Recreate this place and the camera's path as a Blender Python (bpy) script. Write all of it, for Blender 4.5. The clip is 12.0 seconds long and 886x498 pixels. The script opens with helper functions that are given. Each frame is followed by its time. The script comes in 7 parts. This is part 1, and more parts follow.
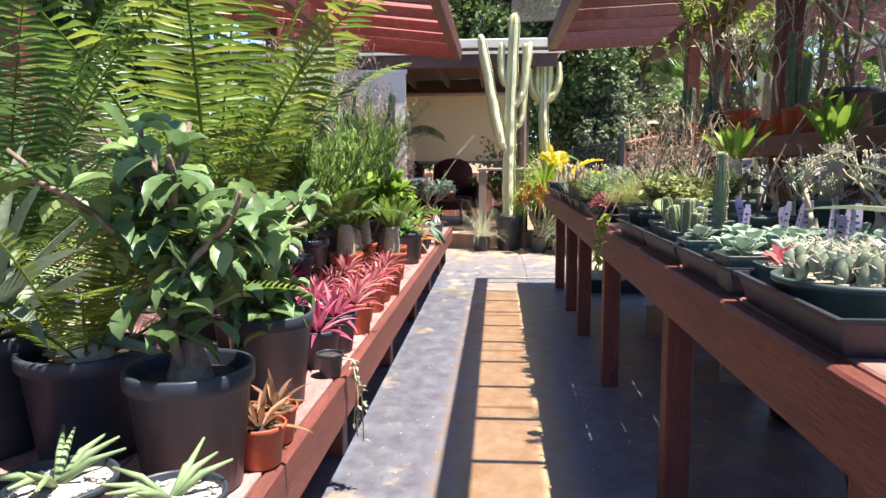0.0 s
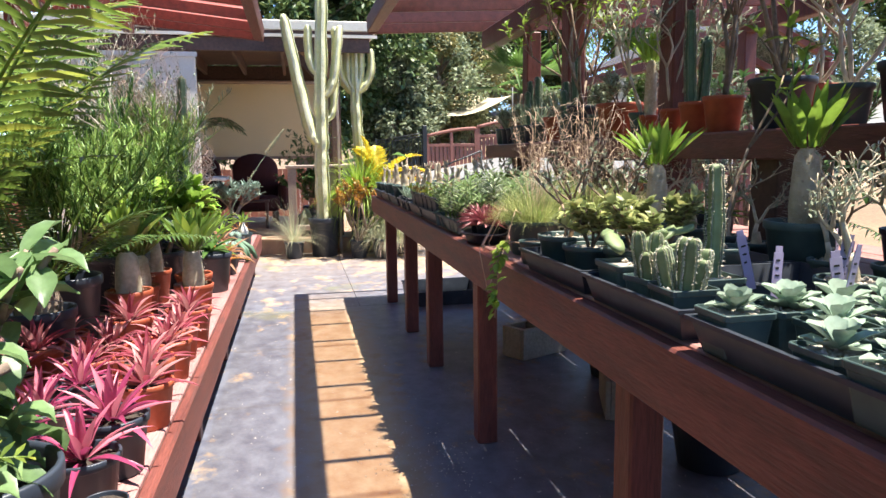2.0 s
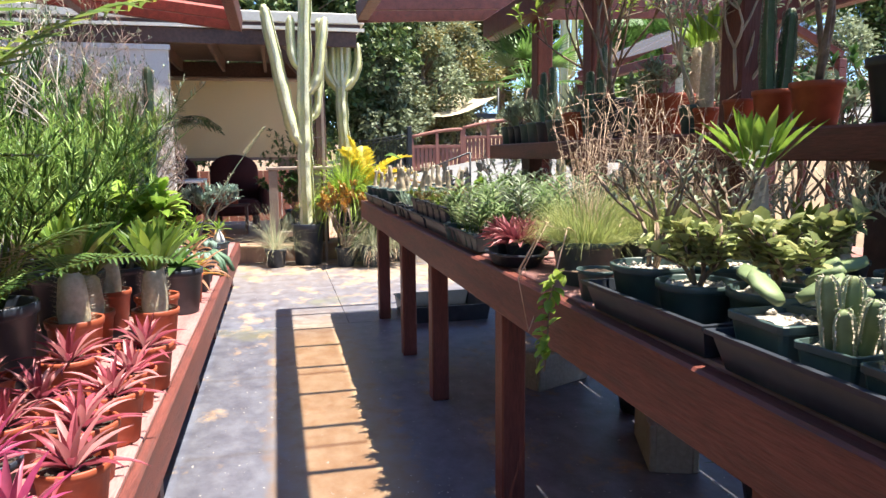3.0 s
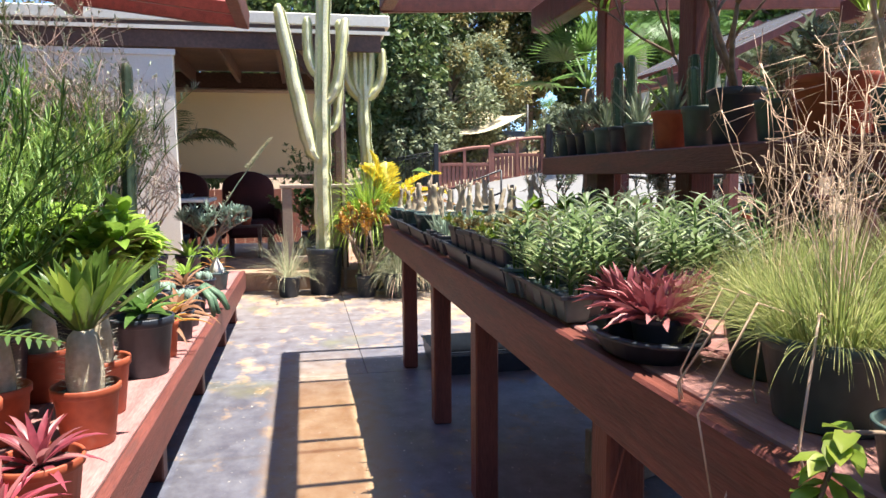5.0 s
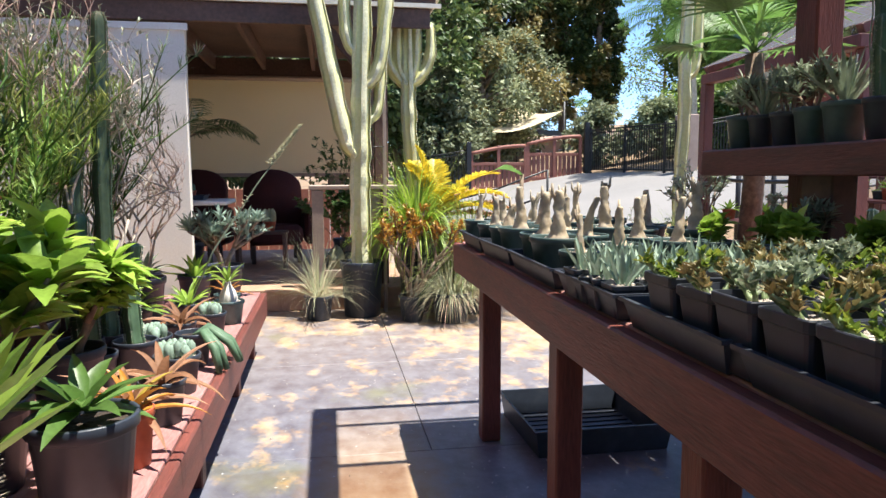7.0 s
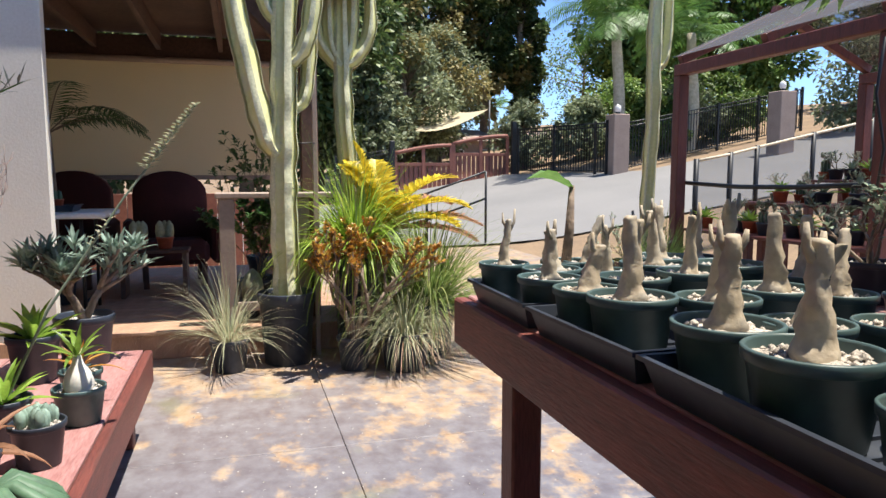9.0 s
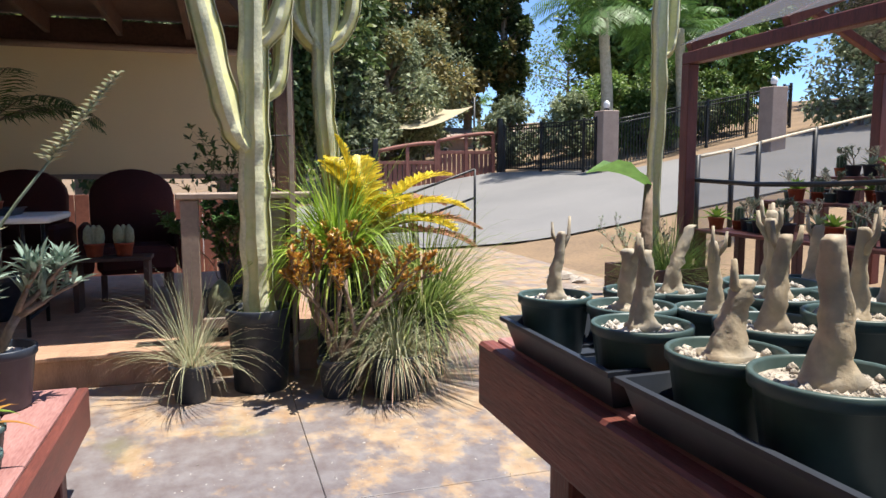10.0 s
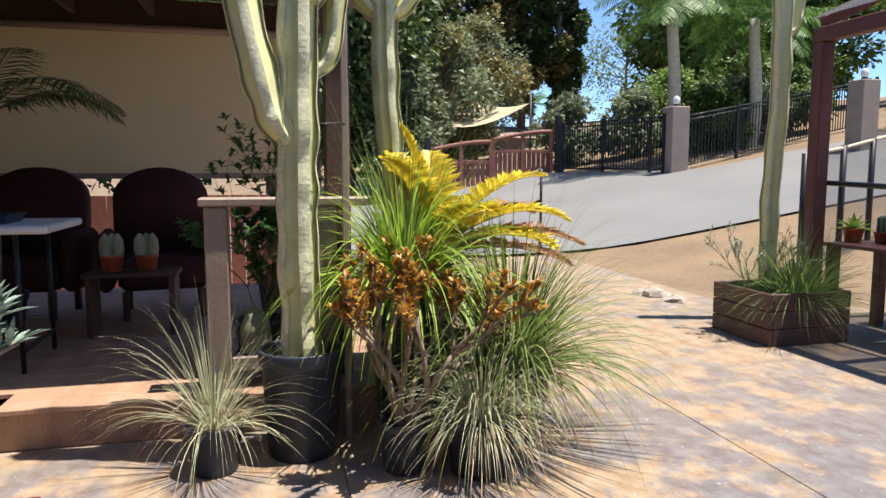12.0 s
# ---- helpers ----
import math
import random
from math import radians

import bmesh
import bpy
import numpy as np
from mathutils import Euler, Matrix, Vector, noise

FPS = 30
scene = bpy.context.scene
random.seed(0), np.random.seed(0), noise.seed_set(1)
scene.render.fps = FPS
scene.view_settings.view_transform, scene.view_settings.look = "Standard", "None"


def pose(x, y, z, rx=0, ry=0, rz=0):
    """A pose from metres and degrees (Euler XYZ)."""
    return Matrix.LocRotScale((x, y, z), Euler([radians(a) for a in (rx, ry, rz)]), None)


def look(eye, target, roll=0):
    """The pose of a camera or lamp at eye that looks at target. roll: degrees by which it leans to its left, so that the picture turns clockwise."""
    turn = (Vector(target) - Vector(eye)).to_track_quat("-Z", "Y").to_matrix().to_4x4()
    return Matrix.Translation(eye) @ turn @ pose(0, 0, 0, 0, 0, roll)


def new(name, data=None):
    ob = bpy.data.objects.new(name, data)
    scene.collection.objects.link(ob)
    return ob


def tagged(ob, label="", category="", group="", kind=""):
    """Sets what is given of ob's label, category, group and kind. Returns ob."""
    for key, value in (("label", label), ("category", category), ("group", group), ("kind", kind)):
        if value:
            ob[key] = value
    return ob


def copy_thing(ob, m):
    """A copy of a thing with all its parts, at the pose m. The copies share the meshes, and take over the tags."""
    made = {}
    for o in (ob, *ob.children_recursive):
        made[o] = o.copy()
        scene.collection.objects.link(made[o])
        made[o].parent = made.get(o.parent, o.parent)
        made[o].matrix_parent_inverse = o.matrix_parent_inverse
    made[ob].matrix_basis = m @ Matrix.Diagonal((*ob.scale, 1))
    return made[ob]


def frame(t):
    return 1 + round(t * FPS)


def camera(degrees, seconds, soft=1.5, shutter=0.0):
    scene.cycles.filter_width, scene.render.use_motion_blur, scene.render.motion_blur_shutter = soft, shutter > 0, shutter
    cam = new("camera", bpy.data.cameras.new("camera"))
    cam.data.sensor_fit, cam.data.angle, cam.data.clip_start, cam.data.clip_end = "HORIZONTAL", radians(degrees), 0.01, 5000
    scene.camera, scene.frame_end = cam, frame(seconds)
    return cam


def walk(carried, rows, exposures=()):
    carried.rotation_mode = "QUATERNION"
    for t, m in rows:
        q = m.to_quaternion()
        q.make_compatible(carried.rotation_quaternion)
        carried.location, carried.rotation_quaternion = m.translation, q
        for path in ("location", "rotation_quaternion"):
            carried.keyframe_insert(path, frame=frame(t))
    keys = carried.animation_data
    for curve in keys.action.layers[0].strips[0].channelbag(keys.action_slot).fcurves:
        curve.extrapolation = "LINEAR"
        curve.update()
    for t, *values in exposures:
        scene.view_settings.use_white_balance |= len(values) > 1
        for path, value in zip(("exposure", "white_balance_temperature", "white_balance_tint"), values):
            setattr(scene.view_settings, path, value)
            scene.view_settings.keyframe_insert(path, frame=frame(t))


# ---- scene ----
cam = camera(64.6, 12.0)
PATH = [
    (0, (0.027, 0.175, 1.237), (-0.126, 2.155, 0.997), -0.2),
    (0.5, (-0.014, 0.334, 1.239), (-0.073, 2.318, 0.997), -0.3),
    (1, (-0.08, 0.612, 1.26), (0.019, 2.594, 1.009), -0.4),
    (1.5, (-0.118, 0.846, 1.276), (0.182, 2.807, 1.018), -0.6),
    (2, (-0.148, 1.094, 1.3), (0.257, 3.034, 1.032), -0.7),
    (2.5, (-0.125, 1.391, 1.298), (0.322, 3.322, 1.032), -0.5),
    (3, (-0.148, 1.686, 1.296), (0.306, 3.615, 1.032), -0.6),
    (3.2, (-0.162, 1.784, 1.312), (0.298, 3.713, 1.049), -0.7),
    (4.8, (-0.007, 2.524, 1.286), (0.413, 4.468, 1.071), -0.3),
    (5, (-0.013, 2.655, 1.275), (0.374, 4.606, 1.064), -0.5),
    (5.5, (-0.052, 2.974, 1.292), (0.32, 4.927, 1.08), -0.3),
    (6, (-0.047, 3.312, 1.256), (0.32, 5.267, 1.048), -0.5),
    (6.5, (-0.057, 3.664, 1.247), (0.299, 5.621, 1.039), -0.4),
    (7, (-0.095, 3.985, 1.276), (0.227, 5.948, 1.065), -0.1),
    (7.5, (-0.126, 4.312, 1.281), (0.369, 6.239, 1.071), 0.1),
    (7.7, (-0.117, 4.42, 1.292), (0.419, 6.335, 1.08), 0.0),
    (9.3, (-0.089, 5.563, 1.31), (0.476, 7.469, 1.099), -0.0),
    (9.5, (-0.07, 5.656, 1.307), (0.518, 7.556, 1.093), -0.3),
    (10, (-0.001, 6.008, 1.298), (0.6, 7.904, 1.083), -0.2),
    (10.5, (0.018, 6.29, 1.285), (0.513, 8.216, 1.068), -0.1),
    (11, (0.007, 6.609, 1.332), (0.45, 8.545, 1.101), 0.2),
    (11.5, (0.06, 6.826, 1.32), (0.501, 8.764, 1.098), -0.1),
    (12, (0.08, 7.085, 1.3), (0.552, 9.016, 1.085), -0.0),
]
walk(cam, [(t, look(eye, target, roll)) for t, eye, target, roll in PATH],
     exposures=[(0, 1.84), (3.0, 1.86), (5.0, 1.76), (7.5, 1.50), (9.5, 1.12), (12, 1.04)])

# ---------- world, sun ----------
SUN_TO = Vector((0.29, -0.085, 1.0)).normalized()
world = bpy.data.worlds.new("sky")
scene.world = world
world.use_nodes = True
wn = world.node_tree.nodes
sky = wn.new("ShaderNodeTexSky")
sky.sky_type = 'NISHITA'
sky.sun_disc = False
sky.sun_elevation = math.asin(SUN_TO.z)
sky.sun_rotation = math.atan2(SUN_TO.x, SUN_TO.y)
wn["Background"].inputs[1].default_value = 0.12
sky.air_density, sky.dust_density, sky.ozone_density = 1.0, 0.05, 6.0
sky.altitude = 3500
world.node_tree.links.new(sky.outputs[0], wn["Background"].inputs[0])
sun = new("sun", bpy.data.lights.new("sun", 'SUN'))
sun.data.energy, sun.data.angle, sun.data.color = 4.6, radians(0.53), (1.0, 0.95, 0.87)
sun.matrix_world = look(SUN_TO * 30, (0, 0, 0))


# ---------- materials ----------
def material(name, base, rough=0.6, dark=None, grain=40.0, stain=2.0, amount=0.5, bump=0.15, metal=0.0, island=0.0,
             through_leaf=0.0, stretch=(1, 1, 1), spec=0.4, patch=None, patch_at=0.62, tint=None):
    """A procedural surface: fine grain, large stains, per-piece variation, relief."""
    m = bpy.data.materials.new(name)
    m.use_nodes = True
    nt = m.node_tree
    n, l = nt.nodes, nt.links
    b = n["Principled BSDF"]
    b.inputs["Roughness"].default_value = rough
    b.inputs["Metallic"].default_value = metal
    b.inputs["Specular IOR Level"].default_value = spec
    dark = dark or tuple(c * 0.55 for c in base)
    tc = n.new("ShaderNodeTexCoord")
    mp = n.new("ShaderNodeMapping")
    mp.inputs["Scale"].default_value = stretch
    l.new(tc.outputs["Object"], mp.inputs[0])
    fine = n.new("ShaderNodeTexNoise")
    fine.inputs["Scale"].default_value, fine.inputs["Detail"].default_value = grain, 5
    wide = n.new("ShaderNodeTexNoise")
    wide.inputs["Scale"].default_value, wide.inputs["Detail"].default_value = stain, 4
    l.new(mp.outputs[0], fine.inputs[0])
    l.new(mp.outputs[0], wide.inputs[0])
    add = n.new("ShaderNodeMath")
    add.operation = 'ADD'
    l.new(fine.outputs[0], add.inputs[0])
    l.new(wide.outputs[0], add.inputs[1])
    ramp = n.new("ShaderNodeMapRange")
    ramp.inputs[1].default_value, ramp.inputs[2].default_value = 0.7, 1.3
    ramp.inputs[3].default_value, ramp.inputs[4].default_value = 0.5 - amount, 0.5 + amount
    l.new(add.outputs[0], ramp.inputs[0])
    mix = n.new("ShaderNodeMix")
    mix.data_type = 'RGBA'
    l.new(ramp.outputs[0], mix.inputs[0])
    mix.inputs[6].default_value = (*dark, 1)
    mix.inputs[7].default_value = (*base, 1)
    col = mix.outputs[2]
    if patch:
        pn = n.new("ShaderNodeTexNoise")
        pn.inputs["Scale"].default_value, pn.inputs["Detail"].default_value = stain * 1.7, 6
        l.new(mp.outputs[0], pn.inputs[0])
        pr = n.new("ShaderNodeMapRange")
        pr.inputs[1].default_value, pr.inputs[2].default_value = patch_at - 0.07, patch_at + 0.07
        l.new(pn.outputs[0], pr.inputs[0])
        pm = n.new("ShaderNodeMix")
        pm.data_type = 'RGBA'
        l.new(pr.outputs[0], pm.inputs[0])
        l.new(col, pm.inputs[6])
        pm.inputs[7].default_value = (*patch, 1)
        col = pm.outputs[2]
    if island:
        geo = n.new("ShaderNodeNewGeometry")
        info = n.new("ShaderNodeObjectInfo")
        r = n.new("ShaderNodeMath")
        r.operation = 'ADD'
        l.new(geo.outputs["Random Per Island"], r.inputs[0])
        l.new(info.outputs["Random"], r.inputs[1])
        if tint:
            fr = n.new("ShaderNodeMapRange")
            fr.inputs[1].default_value, fr.inputs[2].default_value = 0.55, 1.0
            l.new(geo.outputs["Random Per Island"], fr.inputs[0])
            tm = n.new("ShaderNodeMix")
            tm.data_type = 'RGBA'
            l.new(fr.outputs[0], tm.inputs[0])
            l.new(col, tm.inputs[6])
            tm.inputs[7].default_value = (*tint, 1)
            col = tm.outputs[2]
        rr = n.new("ShaderNodeMapRange")
        rr.inputs[1].default_value, rr.inputs[2].default_value = 0, 2
        rr.inputs[3].default_value, rr.inputs[4].default_value = 1 - island, 1 + island
        l.new(r.outputs[0], rr.inputs[0])
        hs = n.new("ShaderNodeHueSaturation")
        l.new(rr.outputs[0], hs.inputs["Value"])
        l.new(col, hs.inputs["Color"])
        col = hs.outputs[0]
    l.new(col, b.inputs["Base Color"])
    if bump:
        bp = n.new("ShaderNodeBump")
        bp.inputs["Strength"].default_value, bp.inputs["Distance"].default_value = bump, 0.01
        l.new(add.outputs[0], bp.inputs["Height"])
        l.new(bp.outputs[0], b.inputs["Normal"])
    if through_leaf:
        tr = n.new("ShaderNodeBsdfTranslucent")
        l.new(col, tr.inputs[0])
        ms = n.new("ShaderNodeMixShader")
        ms.inputs[0].default_value = through_leaf
        l.new(b.outputs[0], ms.inputs[1])
        l.new(tr.outputs[0], ms.inputs[2])
        l.new(ms.outputs[0], n["Material Output"].inputs[0])
    return m


def leafy(name, base, rough=0.4, see=0.42, island=0.45, tint=None, grain=60.0):
    return material(name, base, rough, tuple(c * 0.6 for c in base), grain, 6.0, 0.5, 0.08, island=island, through_leaf=see, tint=tint)


REDWOOD = material("red_stained_wood", (0.20, 0.060, 0.045), 0.5, (0.095, 0.030, 0.024), 30, 3, 0.5, 0.25, island=0.18, stretch=(6, 0.7, 6), patch=(0.11, 0.042, 0.034))
REDPOST = material("red_stained_post", (0.18, 0.05, 0.037), 0.5, (0.08, 0.023, 0.018), 30, 3, 0.5, 0.25, island=0.18, stretch=(6, 6, 0.7))
BENCHTOP = material("worn_pink_bench_paint", (0.40, 0.22, 0.20), 0.6, (0.25, 0.11, 0.10), 25, 3, 0.5, 0.2, island=0.12, stretch=(5, 0.8, 5))
DECKWOOD = material("tan_deck_boards", (0.44, 0.27, 0.175), 0.6, (0.28, 0.17, 0.11), 40, 2, 0.5, 0.2, island=0.2, stretch=(6, 1, 1))
TANPAINT = material("tan_painted_wood", (0.36, 0.27, 0.21), 0.55, (0.25, 0.185, 0.15), 40, 3, 0.4, 0.12)
DARKWOOD = material("dark_brown_timber", (0.13, 0.07, 0.05), 0.6, (0.06, 0.033, 0.025), 30, 2, 0.5, 0.2, island=0.2)
WHITEWALL = material("cream_painted_wall", (0.74, 0.71, 0.64), 0.7, (0.6, 0.56, 0.49), 60, 1.5, 0.35, 0.12)
CREAMROOF = material("cream_roof_edge", (0.76, 0.72, 0.62), 0.6, (0.6, 0.55, 0.46), 40, 2, 0.35, 0.1)
SCREEN = material("tan_shade_screen", (0.80, 0.70, 0.48), 0.75, (0.72, 0.63, 0.43), 120, 1.2, 0.3, 0.08, through_leaf=0.45)
BLACKPOT = material("black_nursery_plastic", (0.034, 0.042, 0.058), 0.42, (0.022, 0.028, 0.040), 30, 4, 0.5, 0.05, island=0.25, patch=(0.055, 0.062, 0.075), patch_at=0.62)
GREENPOT = material("dark_green_plastic", (0.072, 0.118, 0.115), 0.42, (0.044, 0.074, 0.072), 30, 4, 0.5, 0.05, island=0.25, patch=(0.07, 0.085, 0.075), patch_at=0.68)
TERRA = material("orange_terracotta_plastic", (0.42, 0.10, 0.045), 0.5, (0.27, 0.06, 0.03), 30, 4, 0.5, 0.06, island=0.25, patch=(0.4, 0.2, 0.14), patch_at=0.7)
SOIL = material("dark_potting_soil", (0.07, 0.05, 0.038), 0.95, (0.025, 0.018, 0.014), 90, 12, 0.6, 1.0)
PUMICE = material("pale_pumice_gravel", (0.62, 0.57, 0.5), 0.9, (0.3, 0.27, 0.23), 120, 20, 0.7, 1.0, island=0.25)
TAG = material("lilac_plastic_tag", (0.42, 0.37, 0.55), 0.5, (0.36, 0.32, 0.48), 30, 5, 0.3, 0.03)
STEM = material("grey_brown_bark", (0.30, 0.22, 0.155), 0.8, (0.13, 0.095, 0.07), 45, 8, 0.6, 0.5, island=0.25)
PALESTEM = material("pale_silvery_bark", (0.62, 0.54, 0.40), 0.6, (0.40, 0.34, 0.24), 35, 9, 0.6, 0.35, island=0.15)
ADENBARK = material("grey_tan_swollen_bark", (0.56, 0.48, 0.35), 0.65, (0.34, 0.28, 0.20), 35, 12, 0.6, 0.45, island=0.2, patch=(0.30, 0.27, 0.22), patch_at=0.55)
TWIG = material("dry_grey_twigs", (0.54, 0.48, 0.39), 0.8, (0.34, 0.29, 0.23), 40, 8, 0.5, 0.2, island=0.3)
CACTUS = material("pale_green_cactus_skin", (0.76, 0.73, 0.36), 0.5, (0.58, 0.58, 0.25), 30, 3, 0.5, 0.15, patch=(0.66, 0.62, 0.36), patch_at=0.56)
CACTUSRIB = material("corky_cactus_rib", (0.74, 0.72, 0.48), 0.7, (0.45, 0.45, 0.27), 60, 10, 0.5, 0.3)
CACTUSDARK = material("blue_green_cactus_skin", (0.10, 0.18, 0.10), 0.55, (0.06, 0.11, 0.065), 40, 6, 0.5, 0.15)
CACTUSCOLUMN = material("yellow_green_cactus_skin", (0.21, 0.28, 0.13), 0.55, (0.12, 0.17, 0.08), 40, 6, 0.5, 0.15, island=0.25)
SPINE = material("pale_spines", (0.62, 0.57, 0.47), 0.6, (0.5, 0.44, 0.34), 30, 4, 0.3, 0)
LEAF = leafy("mid_green_leaves", (0.135, 0.257, 0.061))
LEAFLIGHT = leafy("bright_green_leaves", (0.284, 0.459, 0.068), tint=(0.30, 0.40, 0.07))
LEAFDARK = leafy("deep_green_leaves", (0.061, 0.135, 0.038), see=0.25)
LEAFPALE = leafy("pale_yellow_green_leaves", (0.36, 0.43, 0.17), tint=(0.46, 0.46, 0.20), see=0.3)
LEAFGREY = leafy("grey_green_leaves", (0.297, 0.365, 0.257), rough=0.6, see=0.2)
LEAFBLUE = leafy("powdery_blue_green_leaves", (0.324, 0.446, 0.351), rough=0.6, see=0.15)
FROND = leafy("yellow_green_fronds", (0.185, 0.285, 0.048), tint=(0.28, 0.30, 0.045))
FRONDDARK = leafy("dark_frond_green", (0.095, 0.176, 0.047), see=0.3)
GOLD = leafy("golden_yellow_fronds", (0.62, 0.48, 0.03), tint=(0.72, 0.60, 0.06), see=0.4)
DRYFROND = leafy("dry_orange_brown_fronds", (0.42, 0.22, 0.12), rough=0.7, tint=(0.5, 0.30, 0.2))
PINK = leafy("pink_red_bromeliad_leaves", (0.44, 0.085, 0.12), tint=(0.54, 0.27, 0.25), see=0.35)
MAROON = leafy("dark_pink_bromeliad_leaves", (0.36, 0.05, 0.13), tint=(0.50, 0.18, 0.21), see=0.3)
ORANGE = leafy("orange_green_succulent_leaves", (0.46, 0.20, 0.03), tint=(0.30, 0.27, 0.05), see=0.2)
REDALOE = leafy("dusky_red_aloe_leaves", (0.33, 0.09, 0.11), tint=(0.46, 0.22, 0.22), see=0.15)
STRAW = material("pale_straw", (0.76, 0.58, 0.45), 0.7, (0.52, 0.36, 0.25), 40, 6, 0.5, 0.1, island=0.25)
GRASSGREEN = leafy("arching_green_grass", (0.216, 0.338, 0.081), tint=(0.30, 0.33, 0.10))
GRASSGREY = leafy("silvery_dry_grass", (0.56, 0.59, 0.37), tint=(0.64, 0.58, 0.40))
GRASSDRY = leafy("straw_coloured_stalks", (0.66, 0.52, 0.35), tint=(0.58, 0.36, 0.27))
IRON = material("black_painted_iron", (0.02, 0.02, 0.021), 0.45, (0.012, 0.012, 0.012), 40, 4, 0.4, 0.08)
ASPHALT = material("pale_worn_driveway", (0.215, 0.205, 0.195), 0.9, (0.165, 0.16, 0.155), 60, 0.5, 0.5, 0.25)
EARTH = material("dry_tan_earth", (0.26, 0.175, 0.10), 0.95, (0.16, 0.11, 0.07), 20, 0.8, 0.6, 0.5)
GATEWOOD = material("red_brown_gate_wood", (0.30, 0.12, 0.085), 0.65, (0.2, 0.075, 0.055), 20, 2, 0.5, 0.15, island=0.15)
SAILCLOTH = material("cream_sail_cloth", (0.72, 0.62, 0.42), 0.8, (0.62, 0.53, 0.36), 60, 1, 0.3, 0.05, through_leaf=0.3)
PILLAR = material("brown_stucco_pillar", (0.36, 0.27, 0.22), 0.85, (0.26, 0.19, 0.155), 40, 3, 0.5, 0.3)
BLOCK = material("concrete_block", (0.36, 0.33, 0.28), 0.9, (0.24, 0.22, 0.19), 50, 5, 0.5, 0.5)
REDSHIRTCHAIR = material("dark_red_fabric", (0.075, 0.015, 0.013), 0.85, (0.04, 0.009, 0.008), 90, 4, 0.4, 0.15)
WHITEPLASTIC = material("white_plastic", (0.75, 0.75, 0.73), 0.45, (0.66, 0.66, 0.64), 40, 3, 0.3, 0.05)
STONE = material("pale_rock", (0.46, 0.40, 0.33), 0.9, (0.28, 0.24, 0.2), 25, 5, 0.6, 0.6)


def floor_material():
    """Stained concrete: tan, with blue-black sealer worn through in streaks and some green."""
    m = bpy.data.materials.new("stained_concrete")
    m.use_nodes = True
    n, l = m.node_tree.nodes, m.node_tree.links
    b = n["Principled BSDF"]
    tc = n.new("ShaderNodeTexCoord")
    mp = n.new("ShaderNodeMapping")
    mp.inputs["Scale"].default_value = (1.0, 0.75, 1)
    l.new(tc.outputs["Object"], mp.inputs[0])

    def noi(scale, detail, rough=0.55):
        t = n.new("ShaderNodeTexNoise")
        t.inputs["Scale"].default_value, t.inputs["Detail"].default_value, t.inputs["Roughness"].default_value = scale, detail, rough
        l.new(mp.outputs[0], t.inputs[0])
        return t.outputs[0]

    def rng(src, a, c):
        r = n.new("ShaderNodeMapRange")
        r.inputs[1].default_value, r.inputs[2].default_value = a, c
        l.new(src, r.inputs[0])
        return r.outputs[0]

    def mixc(fac, a, c):
        x = n.new("ShaderNodeMix")
        x.data_type = 'RGBA'
        l.new(fac, x.inputs[0])
        for sock, v in ((6, a), (7, c)):
            if isinstance(v, tuple):
                x.inputs[sock].default_value = (*v, 1)
            else:
                l.new(v, x.inputs[sock])
        return x.outputs[2]

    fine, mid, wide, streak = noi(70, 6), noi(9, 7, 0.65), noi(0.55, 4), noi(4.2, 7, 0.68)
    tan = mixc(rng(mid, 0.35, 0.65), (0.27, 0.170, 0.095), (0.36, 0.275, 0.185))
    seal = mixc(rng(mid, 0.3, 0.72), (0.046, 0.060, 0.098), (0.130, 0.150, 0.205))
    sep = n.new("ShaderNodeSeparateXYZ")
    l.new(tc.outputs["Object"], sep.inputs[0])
    # sealer kept best on the first stretch, worn off in the open court
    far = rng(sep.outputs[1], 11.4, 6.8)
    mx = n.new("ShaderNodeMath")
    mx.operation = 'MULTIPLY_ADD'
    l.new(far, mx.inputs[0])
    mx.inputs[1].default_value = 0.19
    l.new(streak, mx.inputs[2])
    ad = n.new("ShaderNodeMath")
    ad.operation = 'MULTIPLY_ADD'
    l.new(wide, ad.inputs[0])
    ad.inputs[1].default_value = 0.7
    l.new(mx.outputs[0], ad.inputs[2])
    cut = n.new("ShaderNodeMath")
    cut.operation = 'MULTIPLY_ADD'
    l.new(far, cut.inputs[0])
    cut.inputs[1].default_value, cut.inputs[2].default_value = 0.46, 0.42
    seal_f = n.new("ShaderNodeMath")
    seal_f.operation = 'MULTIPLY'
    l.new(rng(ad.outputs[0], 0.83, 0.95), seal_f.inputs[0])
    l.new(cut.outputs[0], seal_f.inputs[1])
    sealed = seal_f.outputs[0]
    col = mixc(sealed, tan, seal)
    # tan strip painted in along the sunlit band, a little right of the middle
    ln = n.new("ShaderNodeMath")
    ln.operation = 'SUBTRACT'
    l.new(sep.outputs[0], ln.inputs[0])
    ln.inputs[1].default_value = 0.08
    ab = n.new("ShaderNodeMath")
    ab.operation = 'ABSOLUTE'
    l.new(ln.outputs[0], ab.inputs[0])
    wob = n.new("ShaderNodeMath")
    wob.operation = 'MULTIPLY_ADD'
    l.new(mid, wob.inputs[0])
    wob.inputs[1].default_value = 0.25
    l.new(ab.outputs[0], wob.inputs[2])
    # mask of that painted sun strip, ragged at both edges
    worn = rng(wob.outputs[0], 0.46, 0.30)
    lit_strip = n.new("ShaderNodeMath")
    lit_strip.operation = 'MULTIPLY'
    l.new(worn, lit_strip.inputs[0])
    l.new(rng(sep.outputs[1], 7.9, 6.6), lit_strip.inputs[1])
